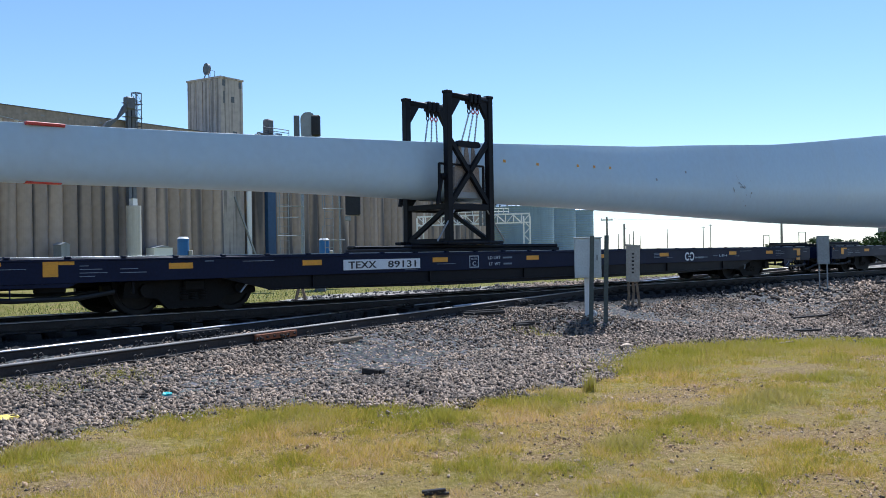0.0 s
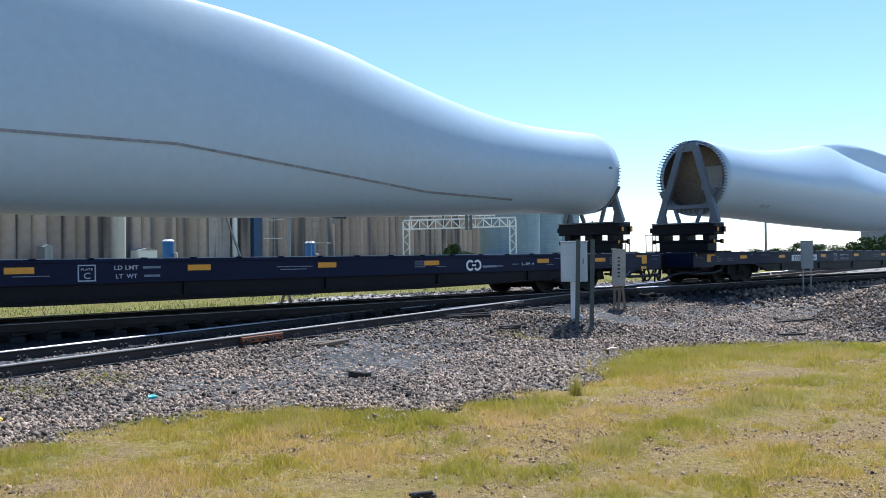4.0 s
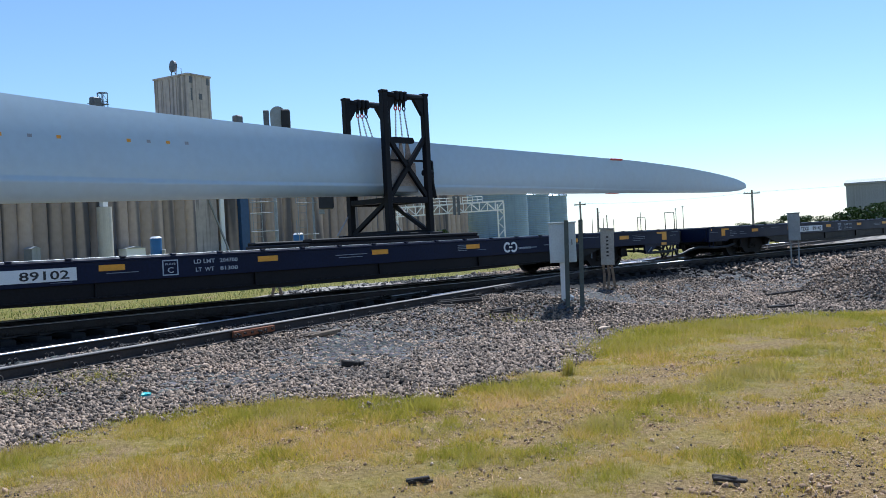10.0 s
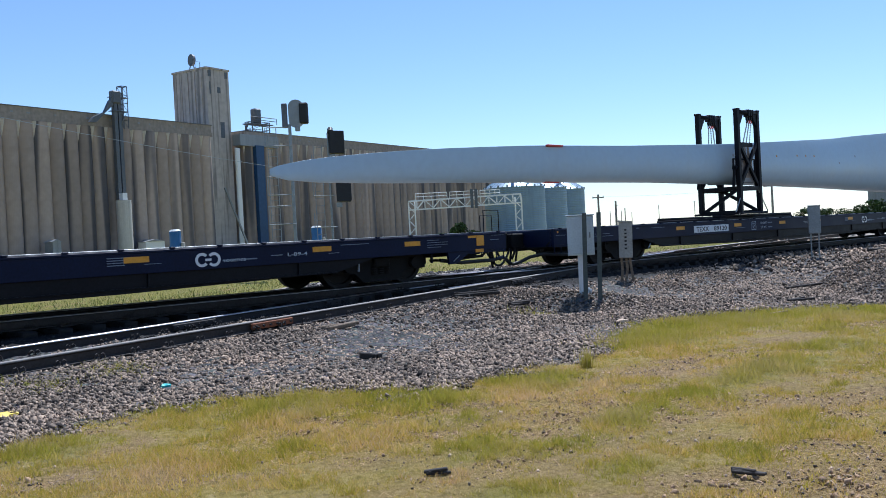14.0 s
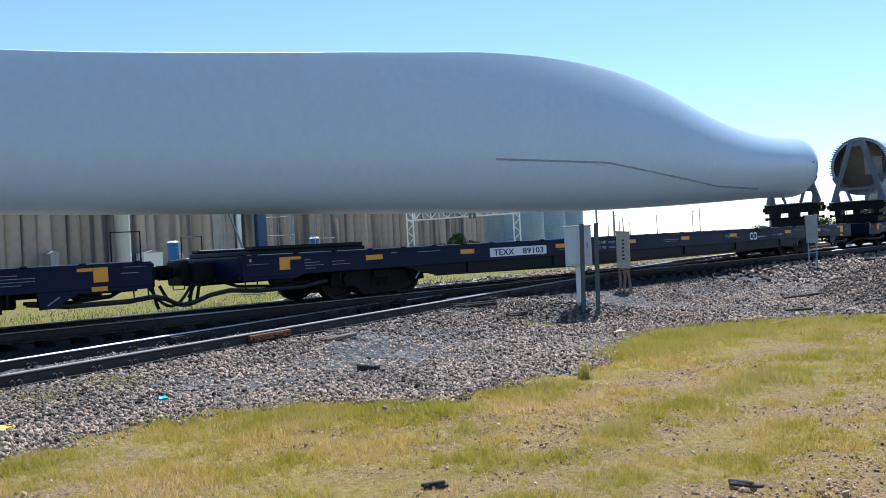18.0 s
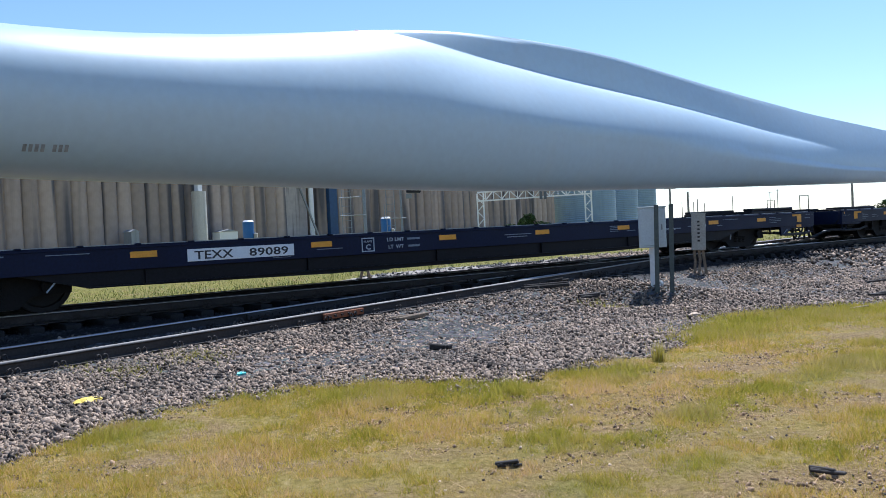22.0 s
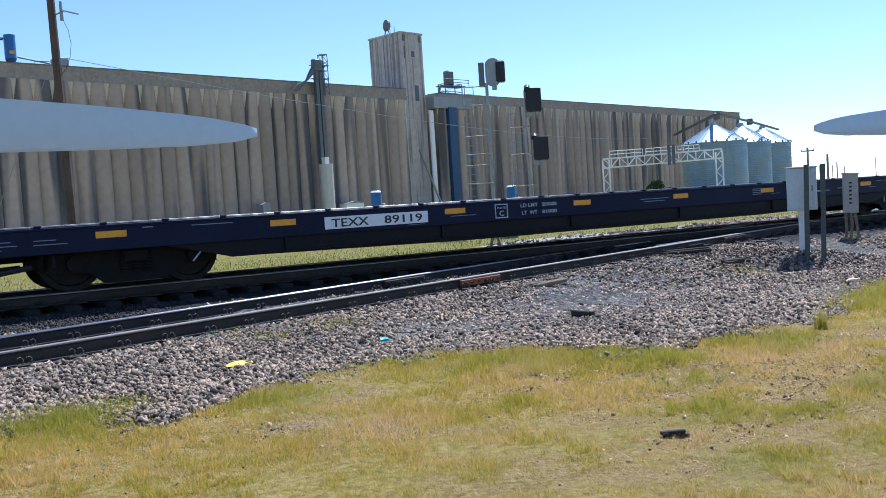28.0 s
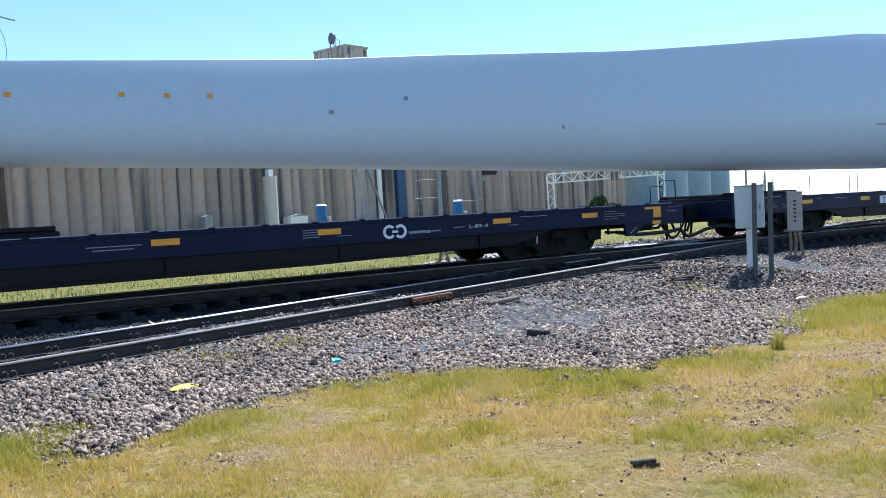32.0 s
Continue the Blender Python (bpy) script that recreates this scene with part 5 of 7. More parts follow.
    for i in range(15):
        a = radians(206 + 128 * i / 14)
        bm = nb()
        rod(bm, (-0.36, 1.08 * math.cos(a), ZC + 1.08 * math.sin(a)), (-0.30, 1.08 * math.cos(a), ZC + 1.08 * math.sin(a)), 0.035, seg=6)
        part("ring_nut", bm, M_BOLT, ob)
    bm = nb()
    box(bm, -0.22, -0.92, 2.76, -0.08, -0.78, 2.94, 0.03)
    part("strap_bundle", bm, M_BLUE, ob, "blue ratchet strap bundle")
    return ob


blades, frames, stands = [], [], []
BLADES = {True: turbine_blade(True), False: turbine_blade(False)}
FRAMES = {True: support_frame(4.54), False: support_frame(4.54)}
STAND = root_stand()
used = set()


def take(src):
    if src.name not in used:
        used.add(src.name)
        return src
    return copy_thing(src, Matrix())


for base in (0, 5, 10):
    # tip towards the train's head: frame on car base, root at the end of car base+1
    q_root = (base + 2) * PITCH - 1.9
    ride(take(BLADES[True]), q_root, -0.06 if base < 10 else -0.12, 180.67, 0.5)
    ride(take(FRAMES[True]), base * PITCH + 10.88, 0, 0, -0.67)
    ride(take(STAND), q_root, 0, 180, 0.5)
    if base < 10:
        q_root = (base + 2) * PITCH + 2.12
        ride(take(BLADES[False]), q_root, 0, 0.97, -0.7)
        ride(take(FRAMES[False]), (base + 3) * PITCH + 17.76, 0, 180, 0.61)
        ride(take(STAND), q_root, 0, 0, -0.74)
# scuffs on the first of the blades
for w, z, ln, dz, h in ((31.18, 3.46, 0.10, -0.16, 0.03), (31.02, 3.22, 0.14, -0.08, 0.03), (30.86, 3.10, 0.16, -0.06, 0.035), (31.42, 3.02, 0.10, -0.12, 0.06), (30.98, 3.08, 0.07, -0.03, 0.05), (30.72, 3.12, 0.08, -0.05, 0.04), (30.62, 2.86, 0.05, -0.05, 0.03), (30.32, 2.84, 0.03, -0.09, 0.05), (30.75, 2.62, 0.05, 0.02, 0.03), (30.55, 2.48, 0.09, 0.0, 0.03), (30.28, 3.30, 0.04, 0.0, 0.03), (31.1, 3.2, 0.05, -0.02, 0.03)):
    part("scuff", ribbon([(w, z), (w - ln, z + dz)], h, 1, 0.012), M_SEAM, BLADES[True], "dark rubber scuff")


# ---- grain elevator and distance ----
WALL = Vector((0.535, 0.845)).normalized()    # run of the silo row, away from the camera
WN = Vector((WALL.y, -WALL.x))                # out of its near face
W0 = Vector((-98.7, 204.0))
WHEAD = math.degrees(math.atan2(WALL.y, WALL.x))


def along(s, out=0.0, z=0.0):
    p = W0 + WALL * s + WN * out
    return (p.x, p.y, z)


def wall_pose(s, out=0.0, z=0.0):
    """Pose on the silo row: x along it, -y out of its near face."""
    return pose(*along(s, out, z), 0, 0, WHEAD)


def silo_block(s0, n, h, gal, label, STEP):
    ob = thing("silo_block", wall_pose(s0), label, "grain silos")
    src = tooth = None
    rng = random.Random(int(s0 * 10))
    for i in range(n):
        bulge = 1.05
        m = pose((i + 0.5) * STEP, 0, 0)
        if src is None:
            bm = nb()
            half = STEP / 2
            R = (half ** 2 + bulge ** 2) / (2 * bulge)
            a = math.asin(half / R)
            pts = [(R * math.sin(-a + 2 * a * k / 12), -(R * math.cos(-a + 2 * a * k / 12) - R + bulge)) for k in range(13)]
            prism(bm, pts + [(half, 3.0), (-half, 3.0)], "z", 0, h)
            src = part("silo", bm, M_CONCRETE, ob, at=m)
            bm = nb()
            v = [bm.verts.new(p) for p in ((-0.72, -0.5, h - 0.05), (0.72, -0.5, h - 0.05), (0, -0.1, h - 4.2), (0, 0.3, h - 0.05), (0, -1.05, h - 0.05))]
            for f in ((0, 4, 2), (4, 1, 2), (0, 1, 4), (0, 2, 1)):
                bm.faces.new([v[j] for j in f])
            bmesh.ops.recalc_face_normals(bm, faces=bm.faces[:])
            tooth = part("corbel", bm, M_CORBEL, ob, "tapered concrete corbel coloured pale as if lit", at=pose(0, 0, 0))
        else:
            share("silo", src, ob, m)
            share("corbel", tooth, ob, pose(i * STEP, 0, 0))
    ln = n * STEP
    bm = nb()
    box(bm, 0.1, 2.9, 0, ln - 0.1, 20, h - 0.1)
    part("rear_block", bm, M_CONCRETE, ob)
    bm = nb()
    box(bm, -0.2, -0.7, h, ln + 0.2, 20.5, h + 1.1)
    part("roof_slab", bm, M_GALLERY, ob)
    bm = nb()
    box(bm, 0.1, -0.62, h + 1.1, ln - 0.1, 11, gal)
    g = part("gallery", bm, M_GALLERY, ob)
    for i in range(n):
        if rng.random() < 0.45:
            bm = nb()
            w0 = (i + rng.uniform(0.1, 0.6)) * STEP
            box(bm, w0, -0.68, gal - 1.5, w0 + rng.uniform(0.4, 0.9), -0.6, gal - 1.5 + rng.uniform(0.3, 0.5))
            part("gallery_vent", bm, M_SHED, g, "small pale vent plate")
    bm = nb()
    box(bm, -0.1, -0.85, gal, ln + 0.1, 11.3, gal + 0.16)
    part("gallery_roof", bm, M_DARKSTEEL, ob)
    return ob


silo_block(-100.3, 42, 33.2, 36.3, "long row of tall weathered concrete grain silos with a roof gallery", 3.966)
silo_block(79.2, 49, 33.0, 35.7, "second long row of brown-grey concrete grain silos", 4.04)

# headhouse
hh = thing("headhouse_tower", wall_pose(67.9, -2), "tall weathered concrete elevator headhouse rising above the silos", "grain tower")
bm = nb()
box(bm, 0, 0, 0, 8.8, 13.8, 53.2)
shell = part("tower_shell", bm, M_CONCRETE2, hh)
for k in range(1, 5):
    bm = nb()
    box(bm, -0.25, k * 2.76 - 0.9, 36, 0.0, k * 2.76 + 0.9, 52.6)
    part("pilaster", bm, M_CONCRETE2, shell)
bm = nb()
box(bm, -0.25, -0.25, 53.2, 9.05, 14.05, 53.7)
part("parapet", bm, M_CONCRETE2, hh)
for x, z, w, h in ((4.0, 46.5, 1.3, 1.7), (0.6, 51.0, 1.2, 1.8), (7.2, 51.0, 1.0, 1.8), (1.0, 46.0, 0.5, 3.5), (4.6, 33.5, 1.6, 4.6)):
    bm = nb()
    box(bm, x, -0.06, z, x + w, 0.1, z + h)
    part("window", bm, M_DARKSTEEL, hh, "dark empty window")
fan = thing("roof_ventilator", wall_pose(68.4, -8, 53.7), "dark round ventilator head on the tower roof", "ventilator")
bm = nb()
bmesh.ops.create_cone(bm, cap_ends=True, segments=20, radius1=1.75, radius2=1.6, depth=0.8, matrix=pose(0, 0, 2.7, 90, 0, 75))
part("drum", bm, M_DARKSTEEL, fan)
for x in (-0.7, 0.7):
    bm = nb()
    beam(bm, (x * 1.4, 0, 0), (x * 0.5, 0, 1.7), 0.22)
    part("leg", bm, M_DARKSTEEL, fan)
bm = nb()
tube(bm, [(1.2, 0, 0), (1.2, 0, 2.6), (3.0, 0, 2.6), (3.0, 0, 0)], 0.08, 6)
part("rail", bm, M_DARKSTEEL, fan)


def lattice(ob, w, d, z0, z1, step, mat_, r=0.09, name="post"):
    for x in (-w / 2, w / 2):
        for y in (-d / 2, d / 2):
            bm = nb()
            beam(bm, (x, y, z0), (x, y, z1), r * 2)
            part(name, bm, mat_, ob)
    z = z0
    k = 0
    while z < z1 - 0.01:
        zz = min(z1, z + step)
        bm = nb()
        for y in (-d / 2, d / 2):
            beam(bm, (-w / 2, y, zz), (w / 2, y, zz), r * 1.4)
            beam(bm, (-w / 2 if k % 2 else w / 2, y, z), (w / 2 if k % 2 else -w / 2, y, zz), r)
        for x in (-w / 2, w / 2):
            beam(bm, (x, -d / 2, zz), (x, d / 2, zz), r * 1.4)
        part("bracing", bm, mat_, ob)
        z, k = zz, k + 1


# bucket elevator leg with head platform
leg = thing("elevator_leg", wall_pose(32.6, 2.6), "dark steel bucket elevator leg with a caged head platform", "elevator leg")
for x in (-0.75, 0.6):
    bm = nb()
    box(bm, x - 0.5, -0.5, 15, x + 0.5, 0.5, 41.2)
    part("casing", bm, M_DARKSTEEL, leg)
bm = nb()
box(bm, -1.7, -0.9, 39.0, 1.0, 0.9, 42.2, 0.3)
part("head", bm, M_DARKSTEEL, leg)
bm = nb()
prism(bm, [(-1.4, 40.5), (-1.4, 38.6), (-6.8, 33.8), (-8.5, 33.8), (-7.2, 35.2), (-4.0, 36.6), (-2.4, 39.4)], "y", -0.5, 0.5)
part("spout", bm, M_DARKSTEEL, leg)
cage = thing("ladder_cage", wall_pose(34.6, 2.4), "steel ladder tower with rails beside the elevator leg", "ladder tower")
lattice(cage, 1.7, 1.7, 33, 43.6, 2.1, M_DARKSTEEL, 0.08)
for z in (39.5, 43.0):
    bm = nb()
    box(bm, -3.8, -1.1, z - 2.4, 1.1, 1.1, z - 2.28)
    part("platform", bm, M_DARKSTEEL, cage)
wt = thing("white_bin", wall_pose(31.6, 4.4), "tall white cylindrical bin at the foot of the elevator leg", "bin")
bm = nb()
bmesh.ops.create_cone(bm, cap_ends=True, segments=24, radius1=1.85, radius2=1.85, depth=14.6, matrix=Matrix.Translation((0, 0, 7.3)))
part("shell", bm, M_PALEBIN, wt, smooth=False)
bm = nb()
box(bm, -0.7, -0.7, 14.6, 0.7, 0.7, 16.4)
part("inlet", bm, M_WHITEPAINT, wt)
# small sheds and hoppers at the foot
for s, w, h, m_, lab in ((36.5, 6.0, 4.6, M_WHITEPAINT, "low white shed at the foot of the silos"), (10.0, 2.2, 5.4, M_SHED, "grey equipment box at the foot of the silos")):
    sh = thing("shed", wall_pose(s, 6.0), lab, "shed")
    bm = nb()
    box(bm, 0, 0, 0, w, 3, h - 0.6)
    part("wall", bm, m_, sh)
    bm = nb()
    prism(bm, [(-0.2, h - 0.6), (w + 0.2, h - 0.6), (w / 2, h)], "y", -0.2, 3.2)
    part("roof", bm, M_SHED, sh)

# white downpipe and blue leg between the rows
pipe = thing("white_spout", wall_pose(75.4, 1.2), "tall bright white spout pipe between the silo rows", "spout")
bm = nb()
box(bm, -0.8, -0.4, 0, 0.9, 0.4, 30.4, 0.2)
part("pipe", bm, M_WHITEPAINT, pipe)
bm = nb()
beam(bm, (-7.0, -1.2, 18.6), (1.6, -1.2, 1.0), 0.45)
part("diagonal_spout", bm, M_SHED, pipe)
bl = thing("blue_elevator_leg", wall_pose(84.4, 1.2), "blue painted elevator leg against the silos", "elevator leg")
bm = nb()
box(bm, -1.9, -0.8, 0, 1.5, 0.6, 31.5)
part("casing", bm, M_BLUESTEEL, bl)
br = thing("conveyor_bridge", wall_pose(76.5, 0.6), "grey steel conveyor bridge between headhouse and silos", "conveyor bridge")
bm = nb()
box(bm, 0, -1.0, 31.2, 16.5, 2.2, 34.6)
part("housing", bm, M_SHED, br)
mc = thing("roof_machinery", wall_pose(89.5, -3.5), "dark conveyor drive platform with handrails on the silo roof", "machinery")
lattice(mc, 7.5, 3.0, 34.6, 39.4, 2.4, M_DARKSTEEL, 0.12)
bm = nb()
box(bm, -4.6, -1.8, 38.6, 5.2, 1.8, 38.9)
part("platform", bm, M_DARKSTEEL, mc)
bm = nb()
box(bm, -1.9, -1.2, 38.9, 0.9, 1.2, 43.6, 0.4)
part("drive_head", bm, M_DARKSTEEL, mc)
bm = nb()
tube(bm, [(-4.6, -1.8, 38.9), (-4.6, -1.8, 40.8), (6.8, -1.8, 40.8), (6.8, -1.8, 38.9)], 0.12, 6)
tube(bm, [(-4.6, -1.8, 39.9), (6.8, -1.8, 39.9)], 0.1, 6)
part("handrail", bm, M_DARKSTEEL, mc)
bm = nb()
beam(bm, (-4.4, 0, 38.6), (-6.0, 0, 34.2), 0.4)
part("strut", bm, M_DARKSTEEL, mc)
bf = thing("dust_filter", wall_pose(-42.3, -6, 36.2), "blue dust filter with hopper and pipe on the silo roof", "filter")
bm = nb()
bmesh.ops.create_cone(bm, cap_ends=True, segments=20, radius1=1.15, radius2=1.15, depth=5.0, matrix=pose(0, 0, 4.6))
part("housing", bm, M_BLUETANK, bf)
bm = nb()
bmesh.ops.create_cone(bm, cap_ends=True, segments=20, radius1=0.35, radius2=1.15, depth=2.1, matrix=pose(0, 0, 1.05))
part("hopper", bm, M_BLUESTEEL, bf)
bm = nb()
tube(bm, [(-1.4, 0, 6.2), (-2.2, 0, 6.2), (-2.6, 0, 5.6)], 0.35, 8)
part("duct", bm, M_BLUESTEEL, bf)
bm = nb()
box(bm, -0.6, -1.2, 3.0, 0.4, -1.1, 3.7)
part("mark", bm, M_YELLOW, bf, "yellow label")
bm = nb()
tube(bm, [(1.4, 0, 2.6), (8.0, 0, 1.7), (8.2, 0, 0.5)], 0.18, 6)
tube(bm, [(4.5, -1, 0), (4.5, -1, 1.9), (8.0, -1, 1.9)], 0.1, 6)
part("pipe", bm, M_DARKSTEEL, bf)
rb = thing("roof_box", wall_pose(-31.8, -6, 36.2), "small concrete box on the silo roof", "roof box")
bm = nb()
box(bm, -1.6, -1.5, 0, 1.2, 1.5, 2.9, 0.1)
part("housing", bm, M_SHED, rb)
# slanted conveyor at the far end
cv = thing("slanted_conveyor", Matrix(), "dark covered conveyor rising to the steel bins", "conveyor")
bm = nb()
beam(bm, along(212, 4, 24.5), (24.0, 258, 22.0), 0.75)
part("housing", bm, M_DARKSTEEL, cv)
for (x, y), z in (((23.5, 259), 20.0), ((35, 283), 19.5)):
    bm = nb()
    box(bm, x - 0.8, y - 0.8, z + 0.4, x + 0.8, y + 0.8, z + 2.2, 0.2)
    part("head_box", bm, M_DARKSTEEL, cv)
bm = nb()
beam(bm, (24, 258, 21.8), (36, 283, 20.5), 0.5)
beam(bm, (36, 283, 20.5), (46, 303, 19.0), 0.5)
part("link", bm, M_DARKSTEEL, cv)


# corrugated steel bins
def grain_bin(x, y, r, eave, peak):
    ob = thing("grain_bin", pose(x, y, 0), "round corrugated galvanised grain bin with a bright conical roof", "grain bin", "steel grain bins")
    bm = nb()
    n, seg = int(eave / 0.28), 64
    rings = []
    for k in range(n + 1):
        rr = r + (0.09 if k % 2 else 0.0)
        rings.append([bm.verts.new((rr * math.cos(2 * math.pi * i / seg), rr * math.sin(2 * math.pi * i / seg), eave * k / n)) for i in range(seg)])
    for a, b in zip(rings[:-1], rings[1:]):
        for i in range(seg):
            bm.faces.new((a[i], a[(i + 1) % seg], b[(i + 1) % seg], b[i]))
    part("wall", bm, M_BINWALL, ob)
    bm = nb()
    bmesh.ops.create_cone(bm, cap_ends=True, segments=40, radius1=r + 0.3, radius2=1.0, depth=peak - eave, matrix=Matrix.Translation((0, 0, (peak + eave) / 2)))
    roof = part("roof", bm, M_GALV, ob)
    bm = nb()
    bmesh.ops.create_cone(bm, cap_ends=True, segments=16, radius1=1.1, radius2=0.8, depth=1.2, matrix=Matrix.Translation((0, 0, peak + 0.5)))
    part("cap", bm, M_GALV, roof)
    for i in range(40):
        a = 2 * math.pi * i / 40
        bm = nb()
        beam(bm, ((r + 0.35) * math.cos(a), (r + 0.35) * math.sin(a), eave + 0.12), (1.0 * math.cos(a), 1.0 * math.sin(a), peak + 0.1), 0.10)
        part("roof_rib", bm, M_GALV, roof)
        if i % 2 == 0:
            bm = nb()
            box(bm, (r + 0.1) * math.cos(a) - 0.2, (r + 0.1) * math.sin(a) - 0.2, eave, (r + 0.1) * math.cos(a) + 0.2, (r + 0.1) * math.sin(a) + 0.2, eave + 0.55)
            part("eave_vent", bm, M_DARKSTEEL, roof)
    return ob


grain_bin(23.4, 270.0, 8.9, 14.7, 19.6)
grain_bin(33.5, 293.0, 8.5, 15.0, 20.2)
grain_bin(42.5, 313.0, 8.5, 15.2, 20.2)

# white lattice gantry
g = thing("lattice_gantry", pose(-3.9, 130, 0, 0, 0, -1.5), "white steel lattice gantry with handrails spanning a loading track", "gantry")
for x in (0.4, 15.6):
    for dx in (-0.45, 0.45):
        bm = nb()
        beam(bm, (x + dx, 0, 0), (x + dx, 0, 6.6), 0.2)
        part("leg", bm, M_WHITEPAINT, g)
    for k in range(6):
        bm = nb()
        beam(bm, (x - 0.45 * (-1) ** k, 0, k * 1.0), (x + 0.45 * (-1) ** k, 0, k * 1.0 + 1.0), 0.12)
        part("leg_brace", bm, M_WHITEPAINT, g)
for y in (-0.6, 0.6):
    for z in (5.5, 6.75):
        bm = nb()
        beam(bm, (0, y, z), (16, y, z + (0.25 if z > 6 else 0.25)), 0.16)
        part("chord", bm, M_WHITEPAINT, g)
    for k in range(14):
        bm = nb()
        x0, x1 = k * 16 / 14, (k + 1) * 16 / 14
        beam(bm, (x0, y, 5.6 if k % 2 else 6.8), (x1, y, 6.9 if k % 2 else 5.7), 0.10)
        beam(bm, (x1, y, 5.7), (x1, y, 6.9), 0.09)
        part("web_member", bm, M_WHITEPAINT, g)
for x0, x1 in ((1.0, 5.5), (5.9, 9.9), (10.2, 13.0)):
    bm = nb()
    for z in (7.3, 7.75):
        tube(bm, [(x0, -0.6, z), (x1, -0.6, z)], 0.05, 6)
    n = 4
    for k in range(n + 1):
        xx = x0 + (x1 - x0) * k / n
        tube(bm, [(xx, -0.6, 6.8), (xx, -0.6, 7.75)], 0.05, 6)
    part("handrail", bm, M_WHITEPAINT, g)
for x in (9.0, 9.6):
    bm = nb()
    box(bm, x - 0.2, -0.9, 5.3, x + 0.2, -0.6, 8.0)
    part("hanging_box", bm, M_DARKSTEEL, g)


# light signals beyond the train
def signal_head(ob, x, z, w=0.62, h=0.92):
    bm = nb()
    prism(bm, [(-w / 2, 0.0), (-w / 2, h), (w / 2, h * 0.96), (w / 2, 0.03), (w / 2 - 0.05, -0.04), (-w / 2 + 0.12, -0.02)], "y", -0.25, 0.25)
    hd = part("signal_head", bm, M_SIGNAL, ob, "black hooded signal head", at=pose(x, 0, z))
    bm = nb()
    rod(bm, (-w / 2 + 0.06, -0.1, h - 0.05), (-w / 2 + 0.06, 0.1, h + 0.08), 0.12, seg=12)
    part("hood_end", bm, M_SIGNAL, hd)
    bm = nb()
    box(bm, -w / 2 - 0.02, -0.1, -0.25, -w / 2 + 0.22, 0.1, -0.05, 0.02)
    part("junction_box", bm, M_POST, hd)


def ladder(ob, x, y, z0, z1, w=0.3):
    bm = nb()
    for dx in (-w / 2, w / 2):
        beam(bm, (x + dx, y, z0), (x + dx, y, z1), 0.03)
    z = z0 + 0.2
    while z < z1:
        beam(bm, (x - w / 2, y, z), (x + w / 2, y, z), 0.022)
        z += 0.3
    part("ladder", bm, M_POST, ob)


sg = thing("signal_mast", pose(-5.85, 37.5, 0.2, 0, 0, 5), "steel signal mast with an oval backed signal head at the top", "railway signal")
bm = nb()
rod(bm, (0, 0, 0), (0, 0, 6.3), 0.075, 0.065, 12)
part("mast", bm, M_POST, sg)
bm = nb()
n = 28
pts = []
for i in range(n):
    a = 2 * math.pi * i / n
    pts.append((0.31 * math.cos(a), 0.30 * math.sin(a) + (0.28 if math.sin(a) > 0 else -0.28)))
prism(bm, pts, "y", -0.03, 0.03)
part("backplate", bm, M_POST, sg, "grey oval backplate", at=pose(0.28, 0, 6.72))
bm = nb()
box(bm, 0.42, -0.2, 6.3, 0.78, 0.25, 7.15, 0.05)
part("hood", bm, M_SIGNAL, sg)
bm = nb()
box(bm, -0.30, -0.08, 6.15, -0.07, 0.08, 7.15, 0.02)
part("bracket_plate", bm, M_DARKSTEEL, sg)
bm = nb()
box(bm, 0.22, -0.1, 6.0, 0.42, 0.1, 6.22, 0.02)
part("junction_box", bm, M_POST, sg)
ladder(sg, -0.75, 0, 0.6, 6.2, 0.36)
for z in (2.2, 3.4, 5.4):
    bm = nb()
    tube(bm, [(-1.0, -0.25, z), (0.05, -0.25, z), (0.05, 0.05, z)], 0.025, 6)
    tube(bm, [(-1.0, -0.25, z), (-1.0, -0.25, z + 0.75), (-0.1, -0.25, z + 0.75)], 0.02, 6)
    part("step_rail", bm, M_POST, sg)
sg2 = thing("signal_mast", pose(-4.35, 37.8, 0.2, 0, 0, 5), "slender signal mast carrying two black hooded heads", "railway signal")
bm = nb()
rod(bm, (0, 0, 0), (0, 0, 5.9), 0.05, 0.045, 10)
part("mast", bm, M_POST, sg2)
signal_head(sg2, 0.36, 5.05)
signal_head(sg2, 0.55, 3.05)
ladder(sg2, -0.45, 0, 0.6, 5.4, 0.34)
for z in (2.0, 3.3, 4.4):
    bm = nb()
    tube(bm, [(-0.7, -0.2, z), (0.2, -0.2, z)], 0.02, 6)
    tube(bm, [(-0.7, -0.2, z), (-0.7, -0.2, z + 0.6)], 0.02, 6)
    part("step_rail", bm, M_POST, sg2)
rl = thing("relay_post", pose(-4.75, 34.5, 0.2), "short dark steel signal foot post in the grass", "post")
bm = nb()
prism(bm, [(-0.22, 0), (0.22, 0), (0.1, 0.55), (-0.1, 0.55)], "y", -0.1, 0.1)
part("pedestal", bm, M_DARKSTEEL, rl)


